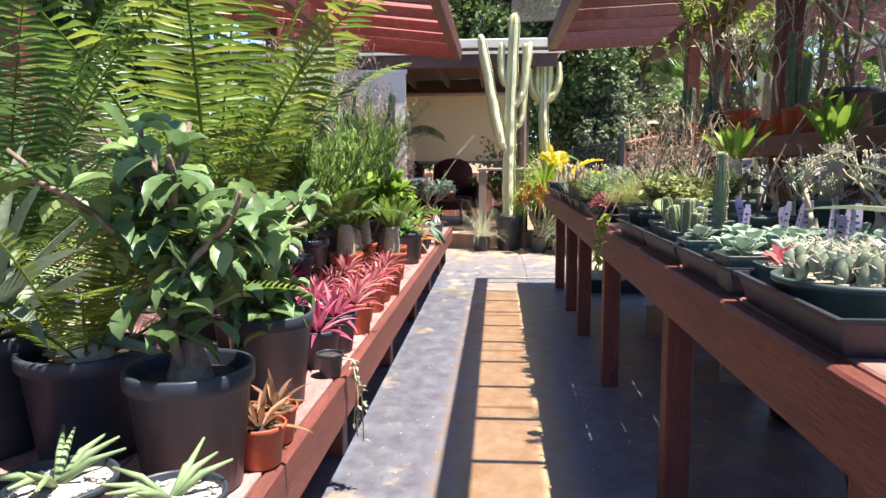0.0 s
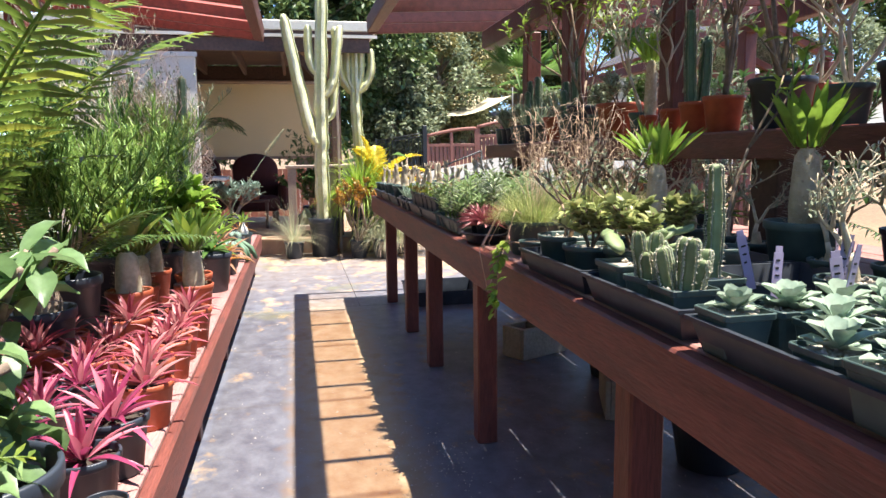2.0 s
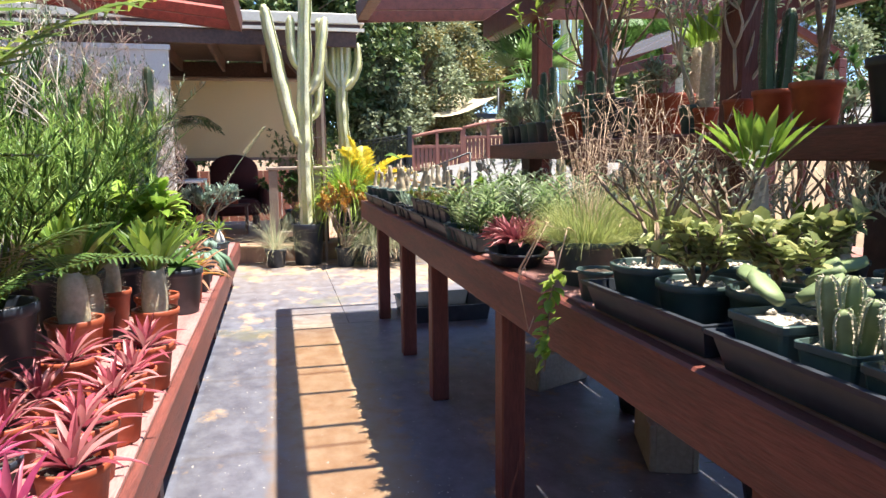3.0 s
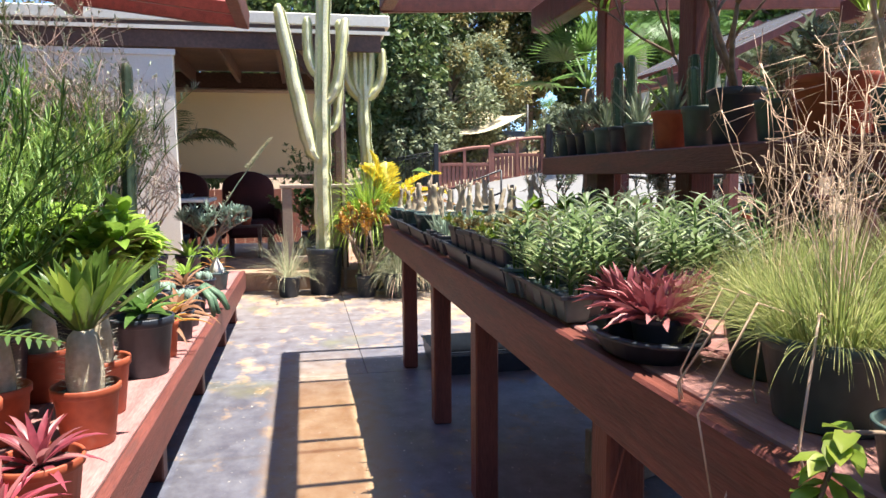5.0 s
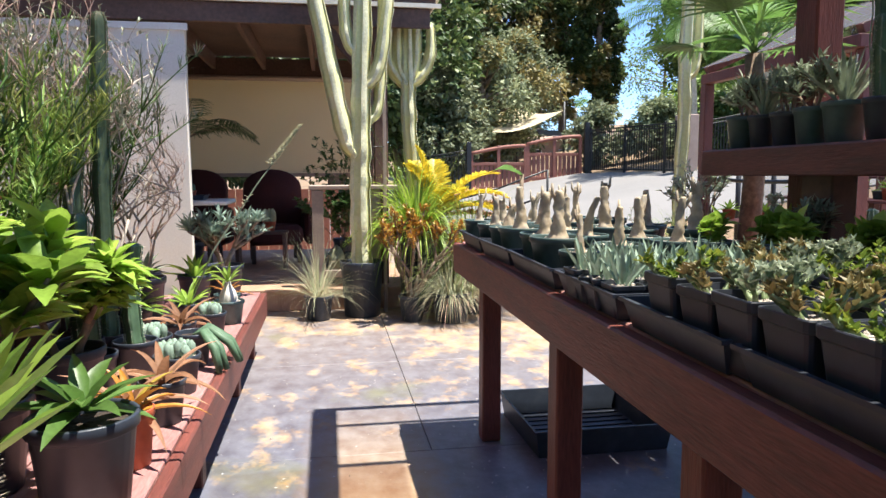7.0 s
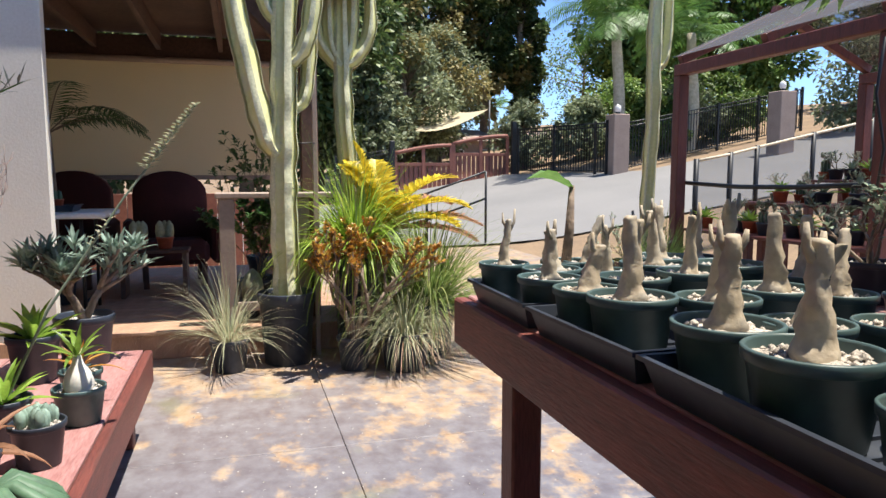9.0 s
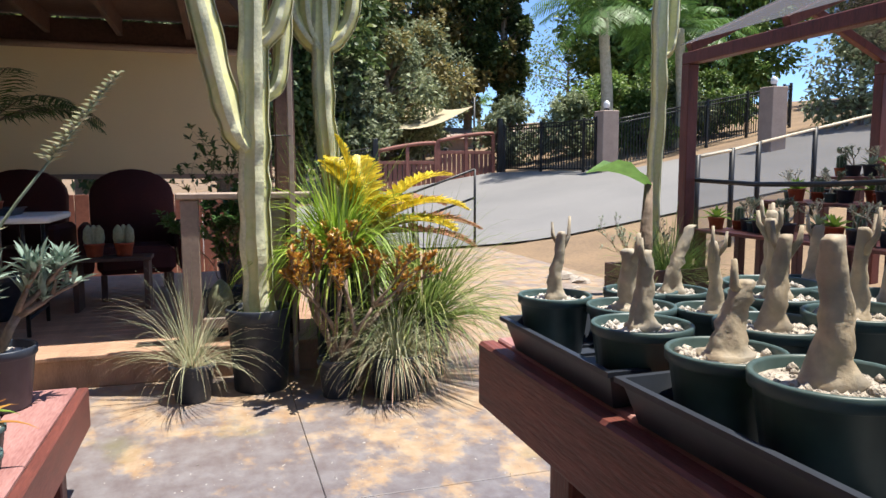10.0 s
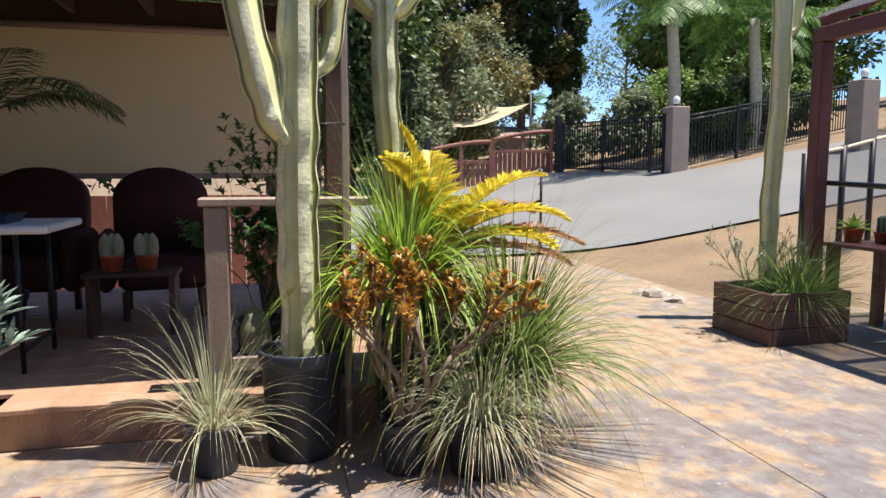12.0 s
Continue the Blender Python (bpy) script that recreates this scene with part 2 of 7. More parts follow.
    col = mixc(lit_strip.outputs[0], col, tan)
    moss = n.new("ShaderNodeMath")
    moss.operation = 'MULTIPLY'
    l.new(rng(noi(1.3, 5), 0.60, 0.72), moss.inputs[0])
    moss.inputs[1].default_value = 0.55
    col = mixc(moss.outputs[0], col, (0.17, 0.17, 0.06))
    spots = rng(noi(38, 2), 0.70, 0.74)
    col = mixc(spots, col, (0.42, 0.4, 0.37))
    l.new(col, b.inputs["Base Color"])
    rr = n.new("ShaderNodeMapRange")
    rr.inputs[3].default_value, rr.inputs[4].default_value = 0.85, 0.36
    l.new(sealed, rr.inputs[0])
    l.new(rr.outputs[0], b.inputs["Roughness"])
    bp = n.new("ShaderNodeBump")
    bp.inputs["Strength"].default_value, bp.inputs["Distance"].default_value = 0.25, 0.01
    l.new(mid, bp.inputs["Height"])
    l.new(bp.outputs[0], b.inputs["Normal"])
    return m


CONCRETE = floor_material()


def clear_sheet(name="clear_corrugated_plastic", tint=(0.97, 0.92, 0.85), opacity=(0.02, 0.10)):
    m = bpy.data.materials.new(name)
    m.use_nodes = True
    n, l = m.node_tree.nodes, m.node_tree.links
    t = n.new("ShaderNodeBsdfTransparent")
    t.inputs[0].default_value = (*tint, 1)
    g = n["Principled BSDF"]
    g.inputs["Base Color"].default_value = (0.7, 0.72, 0.74, 1)
    g.inputs["Roughness"].default_value = 0.35
    ns = n.new("ShaderNodeTexNoise")
    ns.inputs["Scale"].default_value = 6
    mr = n.new("ShaderNodeMapRange")
    mr.inputs[3].default_value, mr.inputs[4].default_value = opacity
    l.new(ns.outputs[0], mr.inputs[0])
    mx = n.new("ShaderNodeMixShader")
    l.new(mr.outputs[0], mx.inputs[0])
    l.new(t.outputs[0], mx.inputs[1])
    l.new(g.outputs[0], mx.inputs[2])
    l.new(mx.outputs[0], n["Material Output"].inputs[0])
    return m


def red_sheet():
    m = bpy.data.materials.new("red_tinted_corrugated_sheet")
    m.use_nodes = True
    n, l = m.node_tree.nodes, m.node_tree.links
    n.remove(n["Principled BSDF"])
    clear, glow = n.new("ShaderNodeBsdfTransparent"), n.new("ShaderNodeBsdfTranslucent")
    clear.inputs[0].default_value = (0.95, 0.72, 0.66, 1)
    ns = n.new("ShaderNodeTexNoise")
    ns.inputs["Scale"].default_value, ns.inputs["Detail"].default_value = 9, 5
    mc = n.new("ShaderNodeMix")
    mc.data_type = 'RGBA'
    mc.inputs[6].default_value, mc.inputs[7].default_value = (0.40, 0.12, 0.11, 1), (0.64, 0.24, 0.21, 1)
    l.new(ns.outputs[0], mc.inputs[0])
    l.new(mc.outputs[2], glow.inputs[0])
    mx = n.new("ShaderNodeMixShader")
    mx.inputs[0].default_value = 0.56
    l.new(clear.outputs[0], mx.inputs[1])
    l.new(glow.outputs[0], mx.inputs[2])
    l.new(mx.outputs[0], n["Material Output"].inputs[0])
    return m


REDSHEET = red_sheet()
CLEAR = clear_sheet()
# darker tint added to this sheet strip to dim the sun band below
DIMSHEET = clear_sheet("dimming_corrugated_plastic", (0.74, 0.62, 0.53), (0.06, 0.28))


def mesh_net():
    m = bpy.data.materials.new("fine_black_netting")
    m.use_nodes = True
    n, l = m.node_tree.nodes, m.node_tree.links
    t = n.new("ShaderNodeBsdfTransparent")
    d = n["Principled BSDF"]
    d.inputs["Base Color"].default_value = (0.09, 0.09, 0.1, 1)
    d.inputs["Roughness"].default_value = 0.9
    mx = n.new("ShaderNodeMixShader")
    mx.inputs[0].default_value = 0.45
    l.new(t.outputs[0], mx.inputs[1])
    l.new(d.outputs[0], mx.inputs[2])
    l.new(mx.outputs[0], n["Material Output"].inputs[0])
    return m


NET = mesh_net()


# ---------- mesh building ----------
class Geo:
    """Collects vertices and faces for one mesh."""

    def __init__(self):
        self.v, self.f, self.flat = [], [], False

    def box(self, a, b, m=None, bevel=0.0):
        (x0, y0, z0), (x1, y1, z1) = a, b
        self.flat = True
        i = len(self.v)
        if not bevel:
            c = [(x, y, z) for x in (x0, x1) for y in (y0, y1) for z in (z0, z1)]
            self.f += [tuple(i + k for k in q) for q in ((0, 1, 3, 2), (4, 6, 7, 5), (0, 4, 5, 1), (2, 3, 7, 6), (0, 2, 6, 4), (1, 5, 7, 3))]
        else:
            e = min(bevel, (x1 - x0) / 3, (y1 - y0) / 3, (z1 - z0) / 3)
            c = []
            for x, sx in ((x0, 1), (x1, -1)):
                for y, sy in ((y0, 1), (y1, -1)):
                    for z, sz in ((z0, 1), (z1, -1)):
                        c += [(x, y + sy * e, z + sz * e), (x + sx * e, y, z + sz * e), (x + sx * e, y + sy * e, z)]

            def k(ix, iy, iz, ax):
                return i + ((ix * 2 + iy) * 2 + iz) * 3 + ax
            for s in (0, 1):
                self.f.append(tuple(k(s, *p, 0) for p in ((0, 0), (0, 1), (1, 1), (1, 0))[:: 1 if not s else -1]))
                self.f.append(tuple(k(p[0], s, p[1], 1) for p in ((0, 0), (1, 0), (1, 1), (0, 1))[:: 1 if not s else -1]))
                self.f.append(tuple(k(*p, s, 2) for p in ((0, 0), (0, 1), (1, 1), (1, 0))[:: 1 if not s else -1]))
                for t in (0, 1):
                    self.f.append((k(s, t, 0, 0), k(s, t, 1, 0), k(s, t, 1, 1), k(s, t, 0, 1)))
                    self.f.append((k(s, 0, t, 0), k(s, 1, t, 0), k(s, 1, t, 2), k(s, 0, t, 2)))
                    self.f.append((k(0, s, t, 1), k(1, s, t, 1), k(1, s, t, 2), k(0, s, t, 2)))
                    for u in (0, 1):
                        self.f.append((k(s, t, u, 0), k(s, t, u, 1), k(s, t, u, 2)))
        self.v += [tuple(m @ Vector(p)) for p in c] if m else c
        return self

    def ring_skin(self, rings, cap=True, closed=True):
        i, n = len(self.v), len(rings[0])
        for r in rings:
            self.v += [tuple(p) for p in r]
        for a in range(len(rings) - 1):
            for b in range(n if closed else n - 1):
                c = (b + 1) % n
                self.f.append((i + a * n + b, i + a * n + c, i + (a + 1) * n + c, i + (a + 1) * n + b))
        if cap and closed:
            self.f.append(tuple(i + b for b in reversed(range(n))))
            self.f.append(tuple(i + (len(rings) - 1) * n + b for b in range(n)))
        return self

    def lathe(self, profile, n=20, at=(0, 0, 0), cap=False):
        rings = [[(at[0] + r * math.cos(2 * math.pi * k / n), at[1] + r * math.sin(2 * math.pi * k / n), at[2] + z) for k in range(n)] for r, z in profile]
        return self.ring_skin(rings, cap)

    def tube(self, pts, radii, n=6, star=0.0):
        pts = [Vector(p) for p in pts]
        rings = []
        side = None
        for i, p in enumerate(pts):
            d = (pts[min(i + 1, len(pts) - 1)] - pts[max(i - 1, 0)]).normalized()
            if side is None:
                side = d.orthogonal().normalized()
            else:
                side = (side - d * side.dot(d)).normalized()
            up = d.cross(side)
            r = radii[i] if isinstance(radii, (list, tuple)) else radii
            ring = []
            for k in range(n):
                a = 2 * math.pi * k / n
                rk = r * (1 - star * (k % 2))
                ring.append(p + side * (math.cos(a) * rk) + up * (math.sin(a) * rk))
            rings.append(ring)
        return self.ring_skin(rings)

    def blade(self, base, way, length, width, droop=0.5, segs=4, fold=0.25, tip=0.02, up=(0, 0, 1), wave=0.0, mid=0.4):
        """A folded, drooping leaf with a midrib: two strips of quads."""
        p, d = Vector(base), Vector(way).normalized()
        up = Vector(up)
        side = d.cross(up)
        if side.length < 1e-3:
            side = d.orthogonal()
        side.normalize()
        i = len(self.v)
        step = length / segs
        for s in range(segs + 1):
            t = s / segs
            w = (t / mid) ** 0.7 if t < mid else max(tip, 1 - ((t - mid) / (1 - mid)) ** 1.8)
            if s == 0:
                w = max(w, width * 0.25) if mid > 0.05 else width
            else:
                w = w * width
            nrm = side.cross(d).normalized()
            lift = nrm * (fold * w + wave * math.sin(s * 2.1) * width)
            self.v += [tuple(p - side * w * 0.5 + lift), tuple(p), tuple(p + side * w * 0.5 + lift)]
            d = (d + Vector((0, 0, -1)) * (droop / segs) * (0.4 + t)).normalized()
            p = p + d * step
        for s in range(segs):
            a = i + s * 3
            self.f += [(a, a + 1, a + 4, a + 3), (a + 1, a + 2, a + 5, a + 4)]
        return self

    def quad_leaf(self, c, d, n_, length, width):
        """A pointed leaf of two faces."""
        d, n_ = Vector(d).normalized(), Vector(n_)
        s = d.cross(n_)
        if s.length < 1e-4:
            s = d.orthogonal()
        s.normalize()
        c = Vector(c)
        i = len(self.v)
        m = c + d * length * 0.5
        lift = s.cross(d) * width * 0.18
        self.v += [tuple(c), tuple(m + s * width * 0.5 + lift), tuple(c + d * length), tuple(m - s * width * 0.5 + lift)]
        self.f += [(i, i + 1, i + 2), (i, i + 2, i + 3)]
        return self

    def mesh(self, name, mat, smooth=True):
        me = bpy.data.meshes.new(name)
        me.from_pydata(self.v, [], self.f)
        me.materials.append(mat)
        if smooth and not self.flat:
            me.polygons.foreach_set("use_smooth", [True] * len(me.polygons))
        me.update()
        return me


def part(name, geo, mat, parent, label="", smooth=True):
    ob = new(name, geo.mesh(name, mat, smooth))
    ob.parent = parent
    if label:
        ob["label"] = label
    return ob


def thing(name, label, category, m=None, group=""):
    ob = new(name)
    ob.empty_display_size = 0.05
    tagged(ob, label, category, group)
    if m is not None:
        ob.matrix_basis = m
    return ob


def setting(name, geo, mat, label="", category="", smooth=False):
    ob = new(name, geo.mesh(name, mat, smooth))
    return tagged(ob, label, category, kind="structure")


rnd = random.Random(5)


def U(a, b):
    return rnd.uniform(a, b)

# ---------- ground ----------
def hill(x, y):
    """Height of the land: level court, then a rise to the north-east."""
    u = 0.17 * (x - 5.2) + 0.05 * (y - 18.0)
    return max(0.0, min(6.0, 0.5 * (u + math.sqrt(u * u + 0.03)) - 0.02))


def ground_sheet():
    g = Geo()
    xs = [-600, -200, -80, -30, -16, -10] + [-6 + i * 1.0 for i in range(33)] + [30, 40, 60, 120, 300, 700]
    ys = [-600, -150, -40, -14, -6, 0, 6, 10, 12] + [13 + i * 1.0 for i in range(25)] + [42, 50, 70, 120, 300, 800]
    for x in xs:
        for y in ys:
            g.v.append((x, y, hill(x, y) - 0.03))
    n = len(ys)
    for i in range(len(xs) - 1):
        for j in range(n - 1):
            g.f.append((i * n + j, (i + 1) * n + j, (i + 1) * n + j + 1, i * n + j + 1))
    return setting("ground", g, EARTH, "dry tan earth rising to a hillside", "ground", smooth=True)


ground_sheet()
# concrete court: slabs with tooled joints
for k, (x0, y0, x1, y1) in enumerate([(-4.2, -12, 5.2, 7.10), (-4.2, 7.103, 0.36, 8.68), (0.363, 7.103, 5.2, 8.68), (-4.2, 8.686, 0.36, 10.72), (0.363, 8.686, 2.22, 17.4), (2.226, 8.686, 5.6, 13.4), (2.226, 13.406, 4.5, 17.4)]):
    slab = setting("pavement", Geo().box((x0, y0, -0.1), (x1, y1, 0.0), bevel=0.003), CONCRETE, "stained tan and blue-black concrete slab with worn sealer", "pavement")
# driveway
g = Geo()
NX, NY = 44, 10
for i in range(NX + 1):
    for j in range(NY + 1):
        x = -1.0 + i * 0.8
        k = max(0.0, min(1.0, (x - 9.2) / 2.6))
        k = k * k * (3 - 2 * k)
        y0_, y1_ = 17.6 - 0.05 * max(0, x - 8), 30.0 * (1 - k) + (24.3 + 0.05 * (x - 11)) * k
        y = y0_ + (y1_ - y0_) * j / NY
        g.v.append((x, y, hill(x, y) + 0.015))
for i in range(NX):
    for j in range(NY):
        k = i * (NY + 1) + j
        g.f.append((k, k + NY + 1, k + NY + 2, k + 1))
setting("road", g, ASPHALT, "pale worn asphalt driveway climbing past the gate", "driveway", smooth=True)

# ---------- benches ----------
RZ, LZ = 0.945, 0.44


def bench(name, label, x0, x1, y0, y1, top, legs_y, leg_x, face_low, planks, sign, leg_w=0.09):
    b = thing(name, label, "bench")
    part("fascia", Geo().box((min(x0, x0 + sign * 0.04), y0, face_low), (max(x0, x0 + sign * 0.04), y1, top - 0.004), bevel=0.006), REDWOOD, b)
    part("end_board", Geo().box((min(x0 + sign * 0.042, x1), y1 - 0.04, face_low), (max(x0 + sign * 0.042, x1), y1 - 0.002, top - 0.026), bevel=0.005), REDWOOD, b)
    part("rear_board", Geo().box((min(x1, x1 - sign * 0.04), y0, face_low), (max(x1, x1 - sign * 0.04), y1 - 0.042, top - 0.026), bevel=0.005), REDWOOD, b)
    w = (abs(x1 - x0) - 0.044) / planks
    for k in range(planks):
        a = x0 + sign * (0.043 + k * w)
        c = a + sign * (w - 0.008)
        part("plank", Geo().box((min(a, c), y0, top - 0.024), (max(a, c), y1 - 0.004, top), bevel=0.004), BENCHTOP, b)
    for y in legs_y:
        for lx in leg_x:
            part("leg", Geo().box((lx - leg_w / 2, y - leg_w / 2, 0), (lx + leg_w / 2, y + leg_w / 2, top - 0.026), bevel=0.006), REDPOST, b)
    for y in legs_y:
        part("cross_beam", Geo().box((min(leg_x) - 0.03, y + leg_w / 2 + 0.001, face_low + 0.02), (max(leg_x) + 0.03, y + leg_w / 2 + 0.04, top - 0.027), bevel=0.004), REDPOST, b)
    return b


bench("potting_bench", "long red-stained wooden plant bench on square posts", 0.515, 1.95, -2.0, 7.39, RZ,
      [7.20, 6.12, 5.24, 4.06, 2.62, 1.30, 0.0, -1.4], [0.66, 1.85], 0.80, 8, 1)
bench("plant_bench", "low red-stained wooden plant bench with pink worn top", -0.54, -2.15, -2.0, 9.10, LZ,
      [8.95, 8.10, 6.90, 5.70, 4.39, 3.04, 1.6, 0.2, -1.4], [-0.665, -2.05], 0.27, 8, -1)

# raised shelf behind the right bench
shelf = thing("plant_shelf", "raised red-stained plank shelf behind the bench", "shelf")
part("front_board", Geo().box((1.35, -2.0, 1.27), (1.385, 6.55, 1.366), bevel=0.005), REDWOOD, shelf)
part("end_board", Geo().box((1.386, 6.515, 1.27), (1.80, 6.549, 1.345), bevel=0.004), REDWOOD, shelf)
for k in range(3):
    part("plank", Geo().box((1.386 + k * 0.14, -2.0, 1.346), (1.386 + k * 0.14 + 0.135, 6.55, 1.37), bevel=0.004), REDWOOD, shelf)
for y in (5.95, 4.6, 3.2, 1.8, 0.4):
    part("support", Geo().box((1.40, y - 0.07, RZ + 0.001), (1.49, y + 0.07, 1.345), bevel=0.005), DARKWOOD, shelf)

# ---------- slatted roof over the right bench ----------
roof = thing("pergola", "red-stained timber lean-to roof with clear corrugated edge", "pergola")


def roof_z(x):
    return 2.38 + (x - 0.54) * 0.045


for px_, py_ in ((1.645, 6.30), (1.57, 5.30), (1.50, 3.95), (1.50, 2.35), (1.50, 0.6), (1.50, -1.2)):
    part("post", Geo().box((px_ - 0.055, py_ - 0.06, 1.371), (px_ + 0.055, py_ + 0.06, 2.20), bevel=0.008), REDPOST, roof)
    part("post", Geo().box((px_ - 0.055, py_ - 0.06, RZ + 0.001), (px_ + 0.055, py_ + 0.06, 1.3455), bevel=0.008), REDPOST, roof)
for py_ in (7.0, 3.5, 0.0):
    part("post", Geo().box((3.9, py_ - 0.06, 0), (4.02, py_ + 0.06, roof_z(3.9) - 0.15), bevel=0.008), REDPOST, roof)
part("beam", Geo().box((1.50, -2.0, 2.201), (1.62, 7.22, 2.36), bevel=0.008), REDPOST, roof)
part("beam", Geo().box((3.90, -2.0, 2.36), (4.02, 7.3, 2.52), bevel=0.008), REDPOST, roof)
tilt = Matrix.Translation((0.54, 0, 2.38)) @ Matrix.Rotation(-math.atan(0.045), 4, 'Y')
part("edge_beam", Geo().box((-0.01, -2.0, 0.0), (0.085, 7.52, 0.13), tilt, 0.006), REDPOST, roof)
part("end_board", Geo().box((0.0, 7.522, -0.01), (3.7, 7.56, 0.135), tilt, 0.005), REDWOOD, roof)
y = 7.28
while y > -2.0:
    part("purlin", Geo().box((0.087, y - 0.014, 0.03), (3.7, y + 0.014, 0.125), tilt, 0.004), REDWOOD, roof)
    y -= 0.50

def corrugated(x0, x1, y0, y1, z, mat, parent, m, pitch=0.068, depth=0.008):
    g = Geo()
    n = int((y1 - y0) / pitch * 6)
    for i in range(n + 1):
        yy = y0 + (y1 - y0) * i / n
        zz = z + depth * math.sin(2 * math.pi * (yy - y0) / pitch)
        g.v += [tuple(m @ Vector((x0, yy, zz))), tuple(m @ Vector((x1, yy, zz)))]
    for i in range(n):
        g.f.append((2 * i, 2 * i + 1, 2 * i + 3, 2 * i + 2))
    return part("corrugated_sheet", g, mat, parent, "clear corrugated plastic sheet")


for k in range(7):
    ya, yb, zz = 5.62 - k * 1.1, 6.76 - k * 1.1, 0.142 + 0.003 * (k % 2)
    corrugated(-0.40, 0.05, ya, yb, zz, CLEAR, roof, tilt)
    corrugated(0.052, 0.42, ya, yb, zz, DIMSHEET, roof, tilt)["label"] = "corrugated plastic sheet tinted to dim the sun on the aisle"
    corrugated(0.422, 3.70, ya, yb, zz, CLEAR, roof, tilt)

# ---------- covered patio at the end of the court ----------
patio = thing("patio_building", "covered patio with dark timber roof and cream wall panel", "building")
part("wall_panel", Geo().box((-3.4, 10.80, 0.0), (-1.35, 10.90, 2.62), bevel=0.006), WHITEWALL, patio, "cream painted wall panel")
part("trim", Geo().box((-3.4, 10.775, 2.58), (-1.32, 10.799, 2.64)), WHITEWALL, patio)
part("fascia", Geo().box((-5.2, 10.78, 2.66), (0.9, 10.82, 2.84), bevel=0.006), DARKWOOD, patio, "dark brown eave board")
part("corner_post", Geo().box((0.36, 10.83, 0.208), (0.49, 10.96, 2.665), bevel=0.008), DARKWOOD, patio)
part("rear_post", Geo().box((0.42, 14.05, 0.2), (0.56, 14.19, 2.9), bevel=0.008), DARKWOOD, patio)
part("rear_beam", Geo().box((-5.2, 14.0, 2.62), (0.7, 14.14, 2.85)), DARKWOOD, patio)
part("side_beam", Geo().box((0.43, 10.83, 2.67), (0.55, 14.0, 2.86)), DARKWOOD, patio)
for k in range(9):
    x = -4.9 + k * 0.66
    part("rafter", Geo().box((x, 10.822, 2.70), (x + 0.05, 14.1, 2.88)), DARKWOOD, patio)
part("roof_deck", Geo().box((-5.3, 10.77, 2.885), (0.95, 14.1, 2.93)), DARKWOOD, patio)
part("roof_edge", Geo().box((-5.3, 10.74, 2.845), (1.0, 10.769, 2.884)), CREAMROOF, patio)
part("flat_roof", Geo().box((-5.3, 10.74, 2.932), (1.0, 14.1, 3.06), bevel=0.01), CREAMROOF, patio, "cream coloured roof edge")
br = Matrix.Translation((0.42, 10.89, 2.10)) @ Matrix.Rotation(radians(-42), 4, 'Y')
part("brace", Geo().box((-0.045, -0.05, 0.0), (0.045, 0.05, 0.76), br, 0.006), DARKWOOD, patio)
# roll-down screen at the back
scr = thing("roller_screen", "tan roll-down sun screen hung at the back of the patio", "screen")
part("fabric", Geo().box((-3.6, 14.02 - 0.06, 1.30), (0.28, 14.03 - 0.06, 2.56)), SCREEN, scr)
part("bottom_bar", Geo().box((-3.6, 13.95, 1.25), (0.28, 13.99, 1.30), bevel=0.005), TANPAINT, scr)
part("roller", Geo().tube([(-3.6, 13.95, 2.58), (0.28, 13.95, 2.58)], 0.035, 10), TANPAINT, scr)
# deck
deck = thing("deck", "low tan wooden deck with a boarded front step", "deck")
part("riser", Geo().box((-4.0, 10.66 - 0.02, 0.001), (0.64, 10.66 + 0.018, 0.178), bevel=0.004), DECKWOOD, deck)
y = 10.615
for k in range(26):
    part("board", Geo().box((-1.19 if k < 2 else -4.0, y, 0.18), (0.66, y + 0.135, 0.207), bevel=0.004), DECKWOOD, deck)
    y += 0.141
# railing
rail = thing("railing", "tan painted wooden deck railing with posts", "railing")
part("post", Geo().box((-0.245, 10.68, 0.207), (-0.135, 10.79, 1.135), bevel=0.006), TANPAINT, rail)
part("post", Geo().box((0.30, 10.68, 0.207), (0.40, 10.79, 1.135), bevel=0.006), TANPAINT, rail)
part("top_rail", Geo().box((-0.27, 10.66, 1.137), (0.66, 10.81, 1.18), bevel=0.008), TANPAINT, rail)
part("lower_rail", Geo().box((-0.134, 10.71, 0.30), (0.299, 10.75, 0.37), bevel=0.005), TANPAINT, rail)
# land behind the patio, closed off by a rear fence
fence = thing("rear_fence", "red-brown board fence behind the patio", "fence")
for k in range(40):
    x = -6.0 + k * 0.165
    part("board", Geo().box((x, 15.6, -0.03), (x + 0.158, 15.625, 1.05), bevel=0.003), GATEWOOD, fence, smooth=False)
# court's left side: added closing wall, dark to stand for gloom behind the plants
wl = setting("wall_west", Geo().box((-4.25, -11.9, -0.05), (-4.1, 10.5, 1.9), bevel=0.01), DARKWOOD, "added dark backing wall for the gloom behind the plants", "wall")
# unseen added wall, far and low so the black pots reflect sky
ws = setting("wall_south", Geo().box((-14.0, -12.15, -0.05), (16.0, -12.0, 1.6), bevel=0.01), DARKWOOD, "added dark brown wall, unseen behind the viewpoint", "wall")
